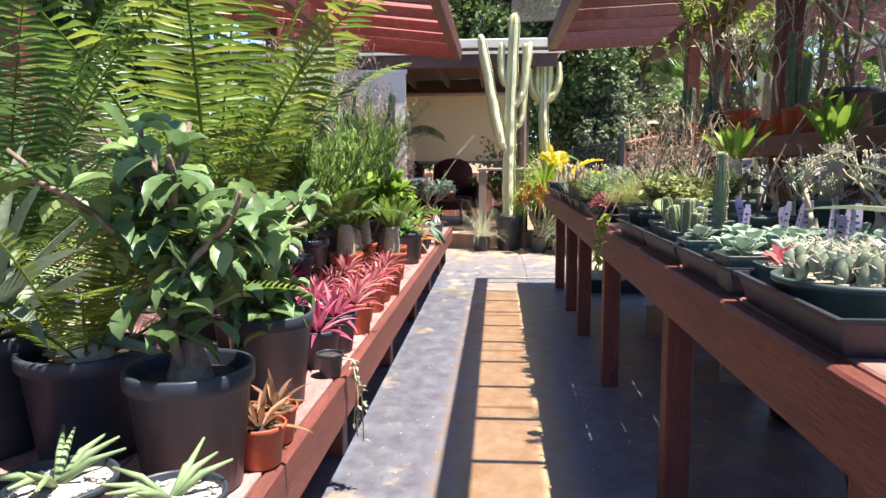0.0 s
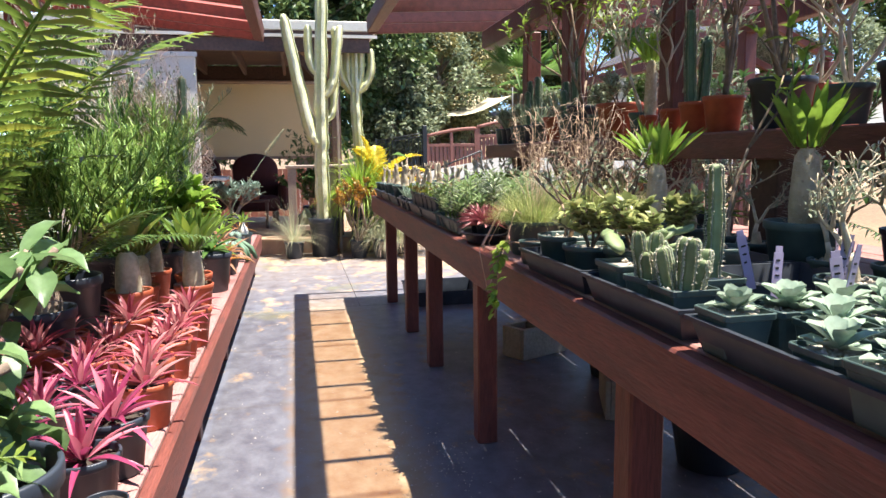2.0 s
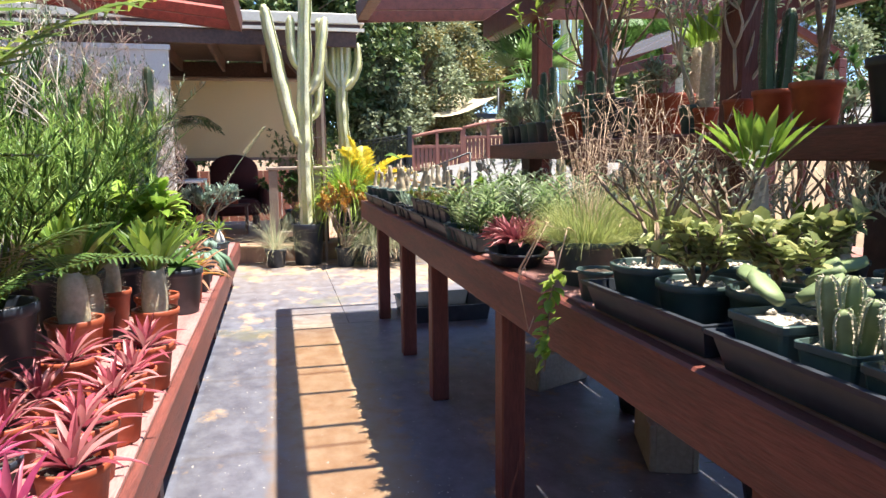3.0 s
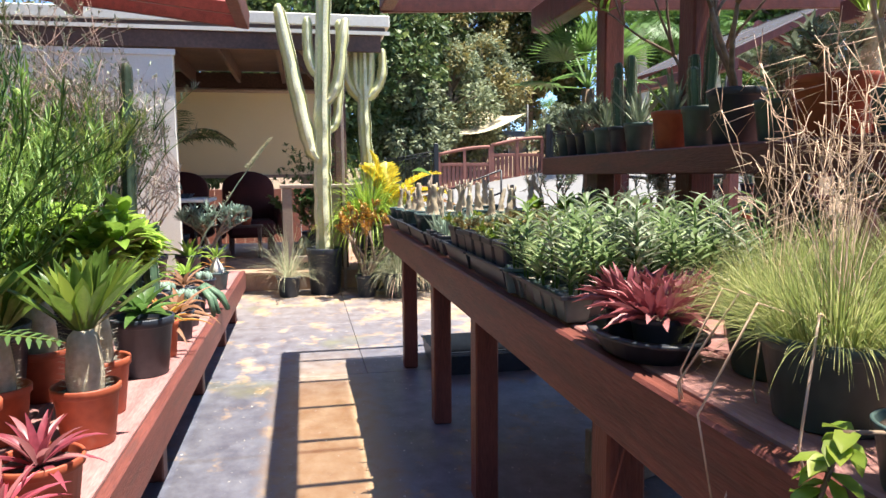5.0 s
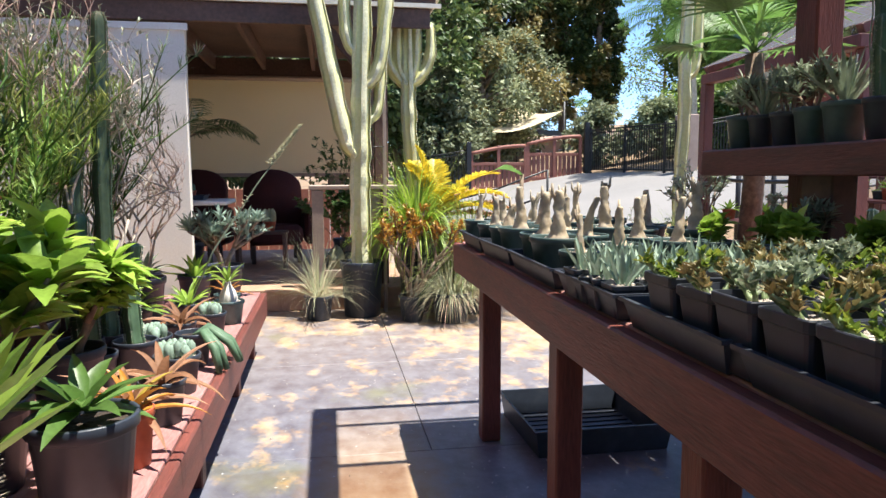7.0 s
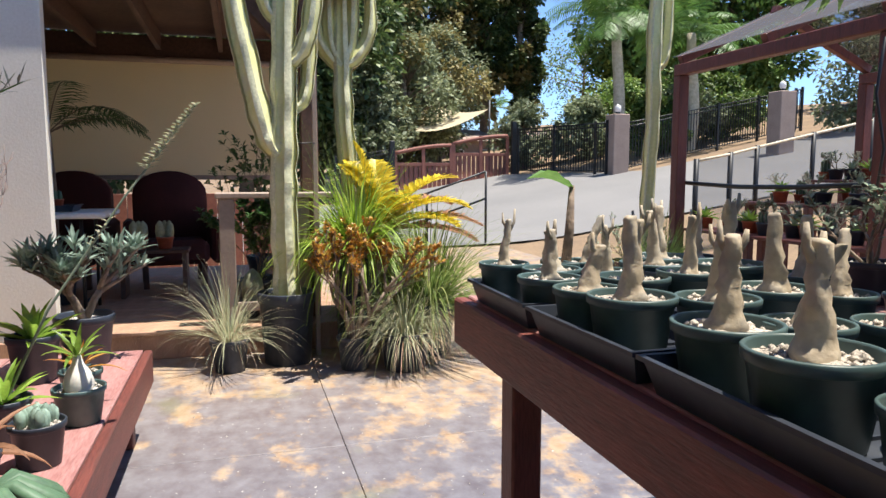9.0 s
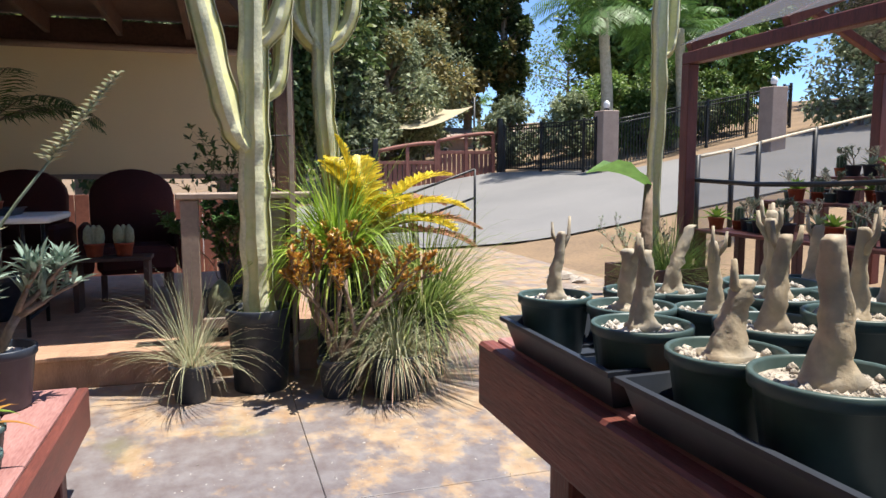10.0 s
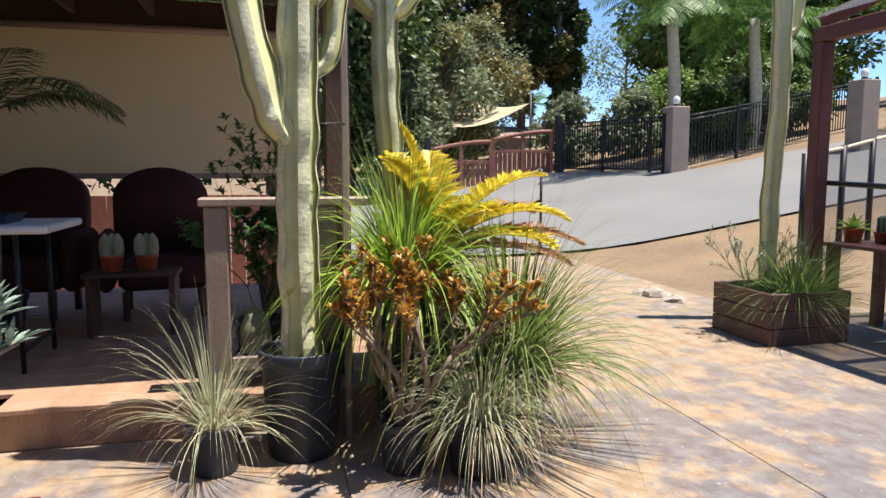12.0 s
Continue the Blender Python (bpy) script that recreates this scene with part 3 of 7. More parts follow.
# post and frame over the left plants
lp = thing("timber_arbour", "red-stained timber lean-to with red corrugated sheets over the plants", "pergola")
part("post", Geo().box((-2.35, 3.40, 0.0), (-2.21, 3.54, 2.64), bevel=0.008), REDPOST, lp)
part("post", Geo().box((-2.35, 7.40, 0.0), (-2.21, 7.54, 2.64), bevel=0.008), REDPOST, lp)
part("post", Geo().box((-2.35, -0.6, 0.0), (-2.21, -0.46, 2.64), bevel=0.008), REDPOST, lp)
part("beam", Geo().box((-2.34, -2.0, 2.641), (-2.22, 8.6, 2.70), bevel=0.008), REDPOST, lp)
tilt_w = Matrix.Translation((-0.42, 0, 2.47)) @ Matrix.Rotation(math.atan(0.11), 4, 'Y')
part("edge_beam", Geo().box((-0.085, -2.0, 0.0), (0.01, 8.70, 0.13), tilt_w, 0.006), REDPOST, lp)
part("end_board", Geo().box((-2.6, 8.702, 0.0), (0.01, 8.74, 0.12), tilt_w, 0.005), REDWOOD, lp)
y = 8.42
while y > -2.0:
    part("purlin", Geo().box((-2.6, y - 0.02, 0.035), (-0.087, y + 0.02, 0.125), tilt_w, 0.004), REDWOOD, lp)
    y -= 0.60
part("inner_beam", Geo().box((-1.30, 5.0, -0.10), (-1.20, 8.60, 0.033), tilt_w, 0.006), REDPOST, lp)
for k, (ya, yb) in enumerate(((7.55, 8.74), (6.40, 7.30))):
    sheet = corrugated(-2.62, 0.0, ya, yb, 0.142 + 0.006 * k, REDSHEET, lp, tilt_w, 0.105, 0.012)
    sheet["label"] = "red corrugated roofing sheet"

# ---------- pots, trays, plants ----------
GOLDEN = 2.39996


def pot_geo(r, h, square=False, taper=0.78):
    g = Geo()
    prof = [(r * taper * 0.94, 0.0), (r * taper, 0.004), (r * (taper + (1 - taper) * 0.85), h * 0.84), (r * 1.0, h * 0.85),
            (r * 1.04, h * 0.87), (r * 1.05, h * 0.985), (r * 1.03, h), (r * 0.97, h), (r * 0.96, h * 0.97), (r * 0.90, h * 0.80)]
    if square:
        q = 0.92
        for rr, z in prof:
            ring = []
            for cx, cy in ((1, 1), (-1, 1), (-1, -1), (1, -1)):
                a0 = math.atan2(cy, cx)
                for da in (-0.5, 0, 0.5):
                    k = rr * 0.16
                    ring.append((cx * (rr * q - k) + k * math.cos(a0 + da * 1.5), cy * (rr * q - k) + k * math.sin(a0 + da * 1.5), z))
            g.v += ring
        for a in range(len(prof) - 1):
            for b in range(12):
                c = (b + 1) % 12
                g.f.append((a * 12 + b, a * 12 + c, (a + 1) * 12 + c, (a + 1) * 12 + b))
        g.f.append(tuple(reversed(range(12))))
        g.flat = True
    else:
        g.lathe(prof, 28)
        g.f.append(tuple(reversed(range(28))))
    return g


def soil_geo(r, z, square=False, stones=0, size=0.008):
    g = Geo()
    n = 4 if square else 18
    rr = r * 0.93 * (1.25 if square else 1)
    i = len(g.v)
    a0 = math.pi / 4 if square else 0
    for ring, k in ((0, 0.0), (1, 0.5), (2, 1.0)):
        for b in range(n):
            a = a0 + 2 * math.pi * b / n
            g.v.append((rr * k * math.cos(a), rr * k * math.sin(a), z + U(-0.003, 0.004) + 0.008 * (1 - k)))
    for ring in range(2):
        for b in range(n):
            c = (b + 1) % n
            g.f.append((ring * n + b, ring * n + c, (ring + 1) * n + c, (ring + 1) * n + b))
    for _ in range(stones):
        a, d, s = U(0, 6.28), r * 0.85 * math.sqrt(U(0, 1)), size * U(0.6, 1.5)
        x, y = d * math.cos(a), d * math.sin(a)
        q = len(g.v)
        g.v += [(x + s * U(.7, 1), y, z + s * .5), (x - s * U(.7, 1), y, z + s * .4), (x, y + s * U(.7, 1), z + s * .6), (x, y - s * U(.7, 1), z + s * .5), (x, y, z + s * U(.9, 1.3)), (x, y, z)]
        for t in ((0, 2, 4), (2, 1, 4), (1, 3, 4), (3, 0, 4), (2, 0, 5), (1, 2, 5), (3, 1, 5), (0, 3, 5)):
            g.f.append(tuple(q + e for e in t))
    return g


def potted(name, label, r, h, potmat, parts, at=None, soil=SOIL, stones=0, square=False, category="potted plant", rz=0.0, s=1.0, group="", taper=0.78):
    """A plant in its pot. parts: (name, Geo, material, label); their base is the soil."""
    ob = thing(name, label, category, group=group)
    part("pot", pot_geo(r, h, square, taper), potmat, ob)
    part("soil", soil_geo(r, h * 0.86, square, stones), soil, ob, "pale pumice gravel" if soil is PUMICE else "")
    for nm, g, mt, lb in parts:
        for piece in (g if isinstance(g, list) else [g]):
            p = part(nm, piece, mt, ob, lb)
            p.location.z = h * 0.86
    if at:
        ob.matrix_basis = pose(*at, 0, 0, rz) @ Matrix.Scale(s, 4)
    return ob


def spread(ob, spots, jitter=0.12, turn=True):
    """Copies of a potted plant at further spots."""
    for p in spots:
        copy_thing(ob, pose(*p, 0, 0, U(0, 360) if turn else U(-6, 6)) @ Matrix.Scale(U(1 - jitter, 1 + jitter), 4))


def rosette(n, length, width, up=(20, 75), droop=0.6, segs=5, z=0.0, fold=0.3, mid=0.3, r0=0.01, var=0.2, wave=0.0, tip=0.02):
    g = Geo()
    for k in range(n):
        a = k * GOLDEN + U(-.2, .2)
        t = k / max(1, n - 1)
        e = radians(up[0] + (up[1] - up[0]) * t + U(-6, 6))
        d = (math.cos(a) * math.cos(e), math.sin(a) * math.cos(e), math.sin(e))
        g.blade((r0 * math.cos(a), r0 * math.sin(a), z + 0.01 * t), d, length * U(1 - var, 1 + var * 0.5) * (1 - 0.25 * t), width * U(.85, 1.15), droop * U(.6, 1.3), segs, fold, tip, mid=mid, wave=wave)
    return g


def grass(n, length, width=0.004, lean=(25, 85), droop=1.4, segs=5, r0=0.05, g=None, z=0.0):
    g = g or Geo()
    for k in range(n):
        a, e = U(0, 6.28), radians(U(*lean))
        d = (math.cos(a) * math.cos(e), math.sin(a) * math.cos(e), math.sin(e))
        q = r0 * math.sqrt(U(0, 1))
        g.blade((q * math.cos(a), q * math.sin(a), z), d, length * U(.55, 1.1), width * U(.7, 1.3), droop * U(.5, 1.3), segs, 0.25, 0.1, mid=0.05)
    return g


def frond(g, stem, base, way, length, leaflets, leaflet, width, droop=0.7, vee=0.35, down=0.15, start=0.12, sweep=0.35):
    """One pinnate frond: an arched stalk in stem, pairs of leaflets in g."""
    p, d = Vector(base), Vector(way).normalized()
    n = leaflets
    pts = [p.copy()]
    for k in range(n):
        t = k / n
        d = (d + Vector((0, 0, -1)) * droop / n * (0.3 + 1.4 * t)).normalized()
        p = p + d * length / n
        pts.append(p.copy())
        if t < start:
            continue
        side = d.cross(Vector((0, 0, 1)))
        if side.length < .05:
            side = Vector((1, 0, 0))
        side.normalize()
        up = side.cross(d)
        q = math.sin(math.pi * min(1, (t - start) / (1 - start) * 0.86 + 0.14)) ** 0.6
        for s in (-1, 1):
            w = side * s + d * sweep + up * vee
            g.blade(p, w, leaflet * q * U(.88, 1.08), width, down * U(.5, 1.6), 2, 0.15, 0.12, up=up, mid=0.25)
    if stem is not None:
        stem.tube(pts[::3] + [pts[-1]], [0.007 * length ** 0.5 * (1 - 0.75 * i / (len(pts[::3]))) for i in range(len(pts[::3]) + 1)], 5)


def crown(count, length, leaflets, leaflet, width, up=(15, 75), droop=0.8, vee=0.35, z=0.0, down=0.15, sweep=0.35, a0=None, arc=6.28):
    g, st = Geo(), []
    for k in range(count):
        st.append(Geo())
        a = (k * GOLDEN if a0 is None else a0 + arc * (k + .5) / count) + U(-.15, .15)
        e = radians(U(*up))
        frond(g, st[-1], (0.03 * math.cos(a), 0.03 * math.sin(a), z), (math.cos(a) * math.cos(e), math.sin(a) * math.cos(e), math.sin(e)), length * U(.8, 1.1), leaflets, leaflet, width, droop * U(.7, 1.2), vee, down, sweep=sweep)
    return g, st


def branches(g, base, way, length, r, depth, spread_=0.7, kink=0.25, tips=None, shrink=0.68, kids=(2, 3), n=5, east=9.0):
    """Forking twigs; fills tips with (place, direction)."""
    p, d = Vector(base), Vector(way).normalized()
    pts, rad = [p.copy()], [r]
    for k in range(3):
        d = (d + Vector((U(-1, 1), U(-1, 1), U(-.6, .9))) * kink).normalized()
        p = p + d * length / 3
        pts.append(p.copy())
        rad.append(r * (1 - .12 * (k + 1)))
    g.tube(pts, rad, n)
    if depth == 0:
        if tips is not None:
            tips.append((p, d))
        return
    if tips is not None and depth == 1:
        tips.append((p, d))
    for _ in range(rnd.randint(*kids)):
        e = (d + Vector((U(-1, 1), U(-1, 1), U(-.5, .8))) * spread_).normalized()
        if p.x > east:
            e.x = -abs(e.x)
        branches(g, p, e, length * U(.6, .95), r * shrink, depth - 1, spread_, kink, tips, shrink, kids, n, east)


def leaves_at(tips, per, length, width, droop=0.5, segs=3, fold=0.25, up=(0, 70), along=0.08, mid=0.4, wave=0.0):
    g = Geo()
    for p, d in tips:
        for k in range(per):
            a, e = k * GOLDEN + U(-.4, .4), radians(U(*up))
            w = Vector((math.cos(a) * math.cos(e), math.sin(a) * math.cos(e), math.sin(e))) + d * 0.3
            g.blade(p - d * along * U(0, 1), w, length * U(.65, 1.15), width * U(.8, 1.2), droop * U(.4, 1.4), segs, fold, 0.03, mid=mid, wave=wave)
    return g


def ribbed(g, rib, spine, pts, radii, ribs=5, depth=0.35, seg=26, spine_len=0.012, rib_w=0.16):
    """A columnar cactus: star section along a smooth path, with corky rib edges and spines."""
    P = [Vector(p) for p in pts]
    dense, rd = [], []
    n = len(P) - 1
    for k in range(seg + 1):
        t = k / seg * n
        i = min(int(t), n - 1)
        f = t - i
        a, b, c, d = P[max(i - 1, 0)], P[i], P[i + 1], P[min(i + 2, n)]
        dense.append(0.5 * ((2 * b) + (c - a) * f + (2 * a - 5 * b + 4 * c - d) * f * f + (3 * b - a - 3 * c + d) * f ** 3))
        rd.append((radii[i] * (1 - f) + radii[i + 1] * f) * (1 + 0.05 * math.sin(k * 0.7)))
    rd[-1] *= 0.35
    rd[-2] *= 0.8
    rings, edges = [], [[] for _ in range(ribs)]
    for k, p in enumerate(dense):
        d = (dense[min(k + 1, seg)] - dense[max(k - 1, 0)]).normalized()
        s = Vector((1, 0, 0)) - d * d.x
        s.normalize()
        u = d.cross(s)
        ring = []
        m = ribs * 4
        for q in range(m):
            a = 2 * math.pi * q / m
            ph = (q % 4) / 4
            wob = 0.05 * math.sin(k * 0.95 + (q // 4) * 1.3)
            r = rd[k] * ((1 - depth * (0, .62, 1, .62)[q % 4]) + (wob if q % 4 == 0 else 0))
            v = p + (s * math.cos(a) + u * math.sin(a)) * r
            ring.append(v)
            if q % 4 == 0:
                edges[q // 4].append((v, (v - p).normalized(), d))
        rings.append(ring)
    g.ring_skin(rings)
    for e in edges:
        for k in range(len(e) - 1):
            (v, o, d), (v2, o2, _) = e[k], e[k + 1]
            if rib is not None:
                w = o.cross(d) * rd[k] * rib_w
                w2 = o2.cross(d) * rd[k + 1] * rib_w
                i = len(rib.v)
                rib.v += [tuple(v + o * .004 - w - o * rd[k] * .05), tuple(v + o * .007), tuple(v + o * .004 + w - o * rd[k] * .05),
                          tuple(v2 + o2 * .004 - w2 - o2 * rd[k + 1] * .05), tuple(v2 + o2 * .007), tuple(v2 + o2 * .004 + w2 - o2 * rd[k + 1] * .05)]
                rib.f += [(i, i + 1, i + 4, i + 3), (i + 1, i + 2, i + 5, i + 4)]
            if spine is not None:
                for _ in range(2):
                    w = (o + Vector((U(-1, 1), U(-1, 1), U(-1, 1))) * .7).normalized()
                    c = v + (v2 - v) * U(0, 1)
                    t = w.orthogonal().normalized() * 0.0012
                    i = len(spine.v)
                    spine.v += [tuple(c + t), tuple(c - t), tuple(c + w * spine_len * U(.6, 1.4))]
                    spine.f.append((i, i + 1, i + 2))


def tray(at, lx, ly, h=0.055, mat=BLACKPOT, name="plant_tray", label="shallow black plastic nursery tray on the bench"):
    """A flared open tray with a rolled lip and ribbed floor; at is its centre."""
    ob = thing(name, label, "tray", pose(*at, 0, 0, U(-1.2, 1.2)))
    g = Geo()
    a, b, t = lx / 2, ly / 2, 0.003
    fl = 0.018
    loops = [(a - fl, b - fl, 0.0), (a - 0.001, b - 0.001, h - .008), (a + .008, b + .008, h - .008), (a + .008, b + .008, h), (a - t, b - t, h), (a - fl - t, b - fl - t, t)]
    for x, y, z in loops:
        g.v += [(-x, -y, z), (x, -y, z), (x, y, z), (-x, y, z)]
    for k in range(len(loops) - 1):
        for c in range(4):
            d = (c + 1) % 4
            g.f.append((k * 4 + c, k * 4 + d, k * 4 + 4 + d, k * 4 + 4 + c))
    g.f.append((3, 2, 1, 0))
    q = (len(loops) - 1) * 4
    g.f.append((q, q + 1, q + 2, q + 3))
    g.flat = True
    part("shell", g, mat, ob)
    rb = Geo()
    for k in range(int(ly / 0.06)):
        y = -b + 0.05 + k * 0.06
        rb.box((-a + 0.03, y - 0.002, t + .0005), (a - 0.03, y + 0.002, t + 0.006))
    part("floor_ribs", rb, mat, ob)
    return ob


def tag_at(x, y, z, h=0.08, w=0.018):
    ob = thing("plant_label", "lilac plastic plant label pushed into a pot", "plant label", pose(x, y, z, U(-10, 10), U(-12, 12), U(-50, 50)), group="plant labels")
    g = Geo().box((-w / 2, -0.001, -0.02), (w / 2, 0.001, h - 0.012))
    g.box((-w * .36, -0.00095, h - 0.0119), (w * .36, 0.00095, h))
    part("stake", g, TAG, ob)
    b = Geo()
    for k in range(3):
        b.box((-w * .25, -0.0016, h * (.35 + .16 * k)), (w * U(.05, .28), -0.0011, h * (.35 + .16 * k) + 0.004))
    part("writing", b, IRON, ob)
    return ob


# ---------- left bench ----------
Z = LZ + 0.001


LEAFBROAD = leafy("broad_blue_green_leaves", (0.20, 0.32, 0.13), .38, .4, .35, tint=(.30, .42, .16))


def big_leaf_shrub(at, r, h, height, forks, leafn, label, s=0.12):
    br, tips = Geo(), []
    for _ in range(forks):
        a = U(0, 6.28)
        branches(br, (0.02 * math.cos(a), 0.02 * math.sin(a), -0.02), (math.cos(a) * .22, math.sin(a) * .22, 1), height * .40, 0.017, 2, 0.55, 0.22, tips, 0.72, (2, 3))
    br.lathe([(0.06, -0.02), (0.055, 0.02), (0.035, 0.08), (0.02, 0.14)], 12)
    lv = leaves_at(tips, leafn, s, s * .55, 1.5, 5, 0.30, (-45, 60), 0.34, 0.45, 0.06)
    return potted("large_leaf_shrub", label, r, h, BLACKPOT, [("stem", br, STEM, "thick grey-brown stem"), ("foliage", lv, LEAFBROAD, "broad folded green leaves")], at)


big_leaf_shrub((-0.725, 1.80, Z), 0.150, 0.31, 0.66, 3, 9, "broad-leaved shrub with thick stems in a black nursery pot", 0.115)
big_leaf_shrub((-0.73, 2.42, Z), 0.140, 0.31, 0.46, 3, 8, "smaller broad-leaved shrub in a black nursery pot on the bench", 0.11)
# caudex plant with feathery leaves
cg, cs = crown(14, 0.6, 34, 0.11, 0.011, (25, 80), 0.8, 0.2)
stump = Geo().lathe([(0.05, -.02), (0.075, 0.02), (0.07, 0.07), (0.04, 0.10), (0.0, 0.11)], 16)
for k in range(60):
    a, z = U(0, 6.28), U(0, .1)
    stump.blade((0.065 * math.cos(a), 0.065 * math.sin(a), z), (math.cos(a), math.sin(a), .6), 0.05, 0.022, .2, 2)
potted("cycad", "cycad with a scaly stump in a black nursery pot", 0.17, 0.30, BLACKPOT, [("trunk", stump, PALESTEM, "scaly pale stump"), ("frond_crown", cg, FROND, "yellow-green feathery fronds"), ("frond_stalk", cs, FROND, "")], (-1.10, 1.98, Z))
# low white-topped pot with green sprawling stems at the very front
sp = []
for k in range(9):
    a = U(0, 6.28)
    sp.append(Geo().tube([(0, 0, 0), (.07 * math.cos(a), .07 * math.sin(a), .05), (.14 * math.cos(a), .14 * math.sin(a), U(.04, .12))], [.008, .009, .003], 6))
sprawl = potted("sprawling_succulent", "green sprawling succulent in white gravel", 0.12, 0.14, BLACKPOT, [("stem", sp, CACTUSCOLUMN, "")], (-0.90, 1.52, Z), PUMICE, 60)
spread(sprawl, [(-0.64, 1.50, Z)], .15)
br1 = potted("bromeliad", "pink bromeliad in an orange plastic pot", 0.068, 0.115, TERRA, [("foliage", rosette(13, .15, .02, (15, 80), .7, 5, fold=.35), DRYFROND, "")], (-0.60, 1.93, Z), SOIL, 14)
spread(br1, [(-0.61, 2.09, Z)])

BROM_A = potted("bromeliad", "pink-red bromeliad in an orange plastic pot", 0.085, 0.15, TERRA,
                [("foliage", rosette(22, .165, .024, (12, 82), .8, 6, fold=.35), PINK, "")], (-0.645, 3.42, Z), SOIL, 20, group="bromeliads on the low bench")
BROM_B = potted("bromeliad", "dark pink bromeliad in a black plastic pot", 0.085, 0.15, BLACKPOT,
                [("foliage", rosette(24, .18, .022, (10, 82), .8, 6, fold=.35), MAROON, "")], (-0.68, 2.86, Z), SOIL, 20, group="bromeliads on the low bench")
BROM_C = potted("bromeliad", "pink and pale striped bromeliad in an orange pot", 0.09, 0.16, TERRA,
                [("foliage", rosette(26, .17, .021, (12, 82), .9, 6, fold=.35), PINK, "")], (-0.66, 3.92, Z), SOIL, 20, group="bromeliads on the low bench")
spread(BROM_B, [(-0.665, 3.08, Z), (-0.90, 3.0, Z), (-0.9, 3.25, Z), (-1.12, 3.1, Z), (-0.86, 3.5, Z)])
spread(BROM_A, [(-0.66, 4.20, Z), (-0.88, 3.98, Z), (-1.1, 3.6, Z), (-1.12, 3.9, Z)])
spread(BROM_C, [(-0.65, 4.42, Z), (-0.88, 4.3, Z), (-0.9, 3.74, Z), (-1.1, 4.2, Z), (-0.68, 3.65, Z)])


LEAFPACHY = leafy("glossy_mid_green_leaves", (0.17, 0.28, 0.05), .32, .35, .4, tint=(.30, .36, .06))


def pachypodium(at, r, h, potmat, trunk, tr, leafl, leafn, lmat, label):
    t, sp = Geo(), Geo()
    prof = [(tr * .95, -.02), (tr * 1.1, trunk * .25), (tr, trunk * .6), (tr * .85, trunk * .9), (tr * .5, trunk)]
    t.lathe(prof, 16)
    for k in range(190):
        a, z = k * GOLDEN, trunk * (k / 190)
        rr = tr * (1.06 - .2 * (k / 190))
        for da in (-.1, .1):
            o = Vector((math.cos(a + da), math.sin(a + da), .25))
            b = Vector((rr * math.cos(a), rr * math.sin(a), z))
            s = Vector((-math.sin(a), math.cos(a), 0)) * .0016
            i = len(sp.v)
            sp.v += [tuple(b + s), tuple(b - s), tuple(b + o * .03)]
            sp.f.append((i, i + 1, i + 2))
    lv = rosette(leafn, leafl, leafl * .17, (42, 88), .18, 5, trunk, .25, .6, .03)
    return potted("pachypodium", label, r, h, potmat, [("trunk", t, PALESTEM, "pale spiny trunk"), ("spine_cover", sp, SPINE, ""), ("foliage", lv, lmat, "long glossy leaves")], at)


p1 = pachypodium((-0.70, 4.98, Z), 0.098, 0.19, TERRA, 0.20, 0.052, 0.27, 40, LEAFPACHY, "spiny-trunked pachypodium with glossy leaves in an orange pot")
p2 = pachypodium((-0.74, 5.28, Z), 0.10, 0.20, TERRA, 0.19, 0.045, 0.26, 34, LEAFPACHY, "pachypodium in an orange pot beside its neighbour")
spread(p1, [(-0.98, 5.05, Z), (-0.98, 4.78, Z), (-1.0, 5.5, Z)], .1)
potted("leafy_succulent", "green leafy plant in a black nursery pot", 0.125, 0.25, BLACKPOT, [("foliage", rosette(16, .2, .05, (5, 60), .7, 5, 0.04), LEAF, "")], (-0.70, 5.78, Z))


def plumeria(at, r, h, height, forks, leafl, label, mat=LEAFLIGHT, per=11, depth=2):
    br, tips = Geo(), []
    for _ in range(forks):
        a = U(0, 6.28)
        branches(br, (0.03 * math.cos(a), 0.03 * math.sin(a), -.01), (math.cos(a) * .4, math.sin(a) * .4, 1), height * .45, .018, depth, .6, .14, tips, .75)
    return potted("broadleaf_shrub", label, r, h, BLACKPOT, [("stem", br, STEM, ""), ("foliage", leaves_at(tips, per, leafl, leafl * .36, .8, 5, .22, (-10, 55), .1, .5), mat, "")], at)


plumeria((-1.02, 5.95, Z), 0.13, 0.25, 0.42, 4, 0.17, "bright green broad-leaved shrub in a black pot")
plumeria((-1.0, 6.55, Z), 0.12, 0.24, 0.34, 3, 0.15, "bright green broad-leaved shrub in a black pot")
plumeria((-1.35, 6.2, Z), 0.12, 0.24, 0.5, 3, 0.16, "bright green broad-leaved shrub behind the bench pots")


def pencil_bush(at, r, h, height, width, mat, label, n=26):
    br, tips = Geo(), []
    for _ in range(n):
        a, q = U(0, 6.28), U(.1, .75)
        branches(br, (0.03 * math.cos(a), .03 * math.sin(a), 0), (math.cos(a) * q * width, math.sin(a) * q * width, 1), height * U(.34, .5), .007, 2, .45, .16, tips, .75, (2, 3), 4)
    lv = leaves_at(tips, 22, .085, .008, .2, 2, .1, (0, 80), .2, .3)
    return potted("pencil_bush", label, r, h, BLACKPOT, [("branchwork", br, LEAF, ""), ("foliage", lv, mat, "")], at)


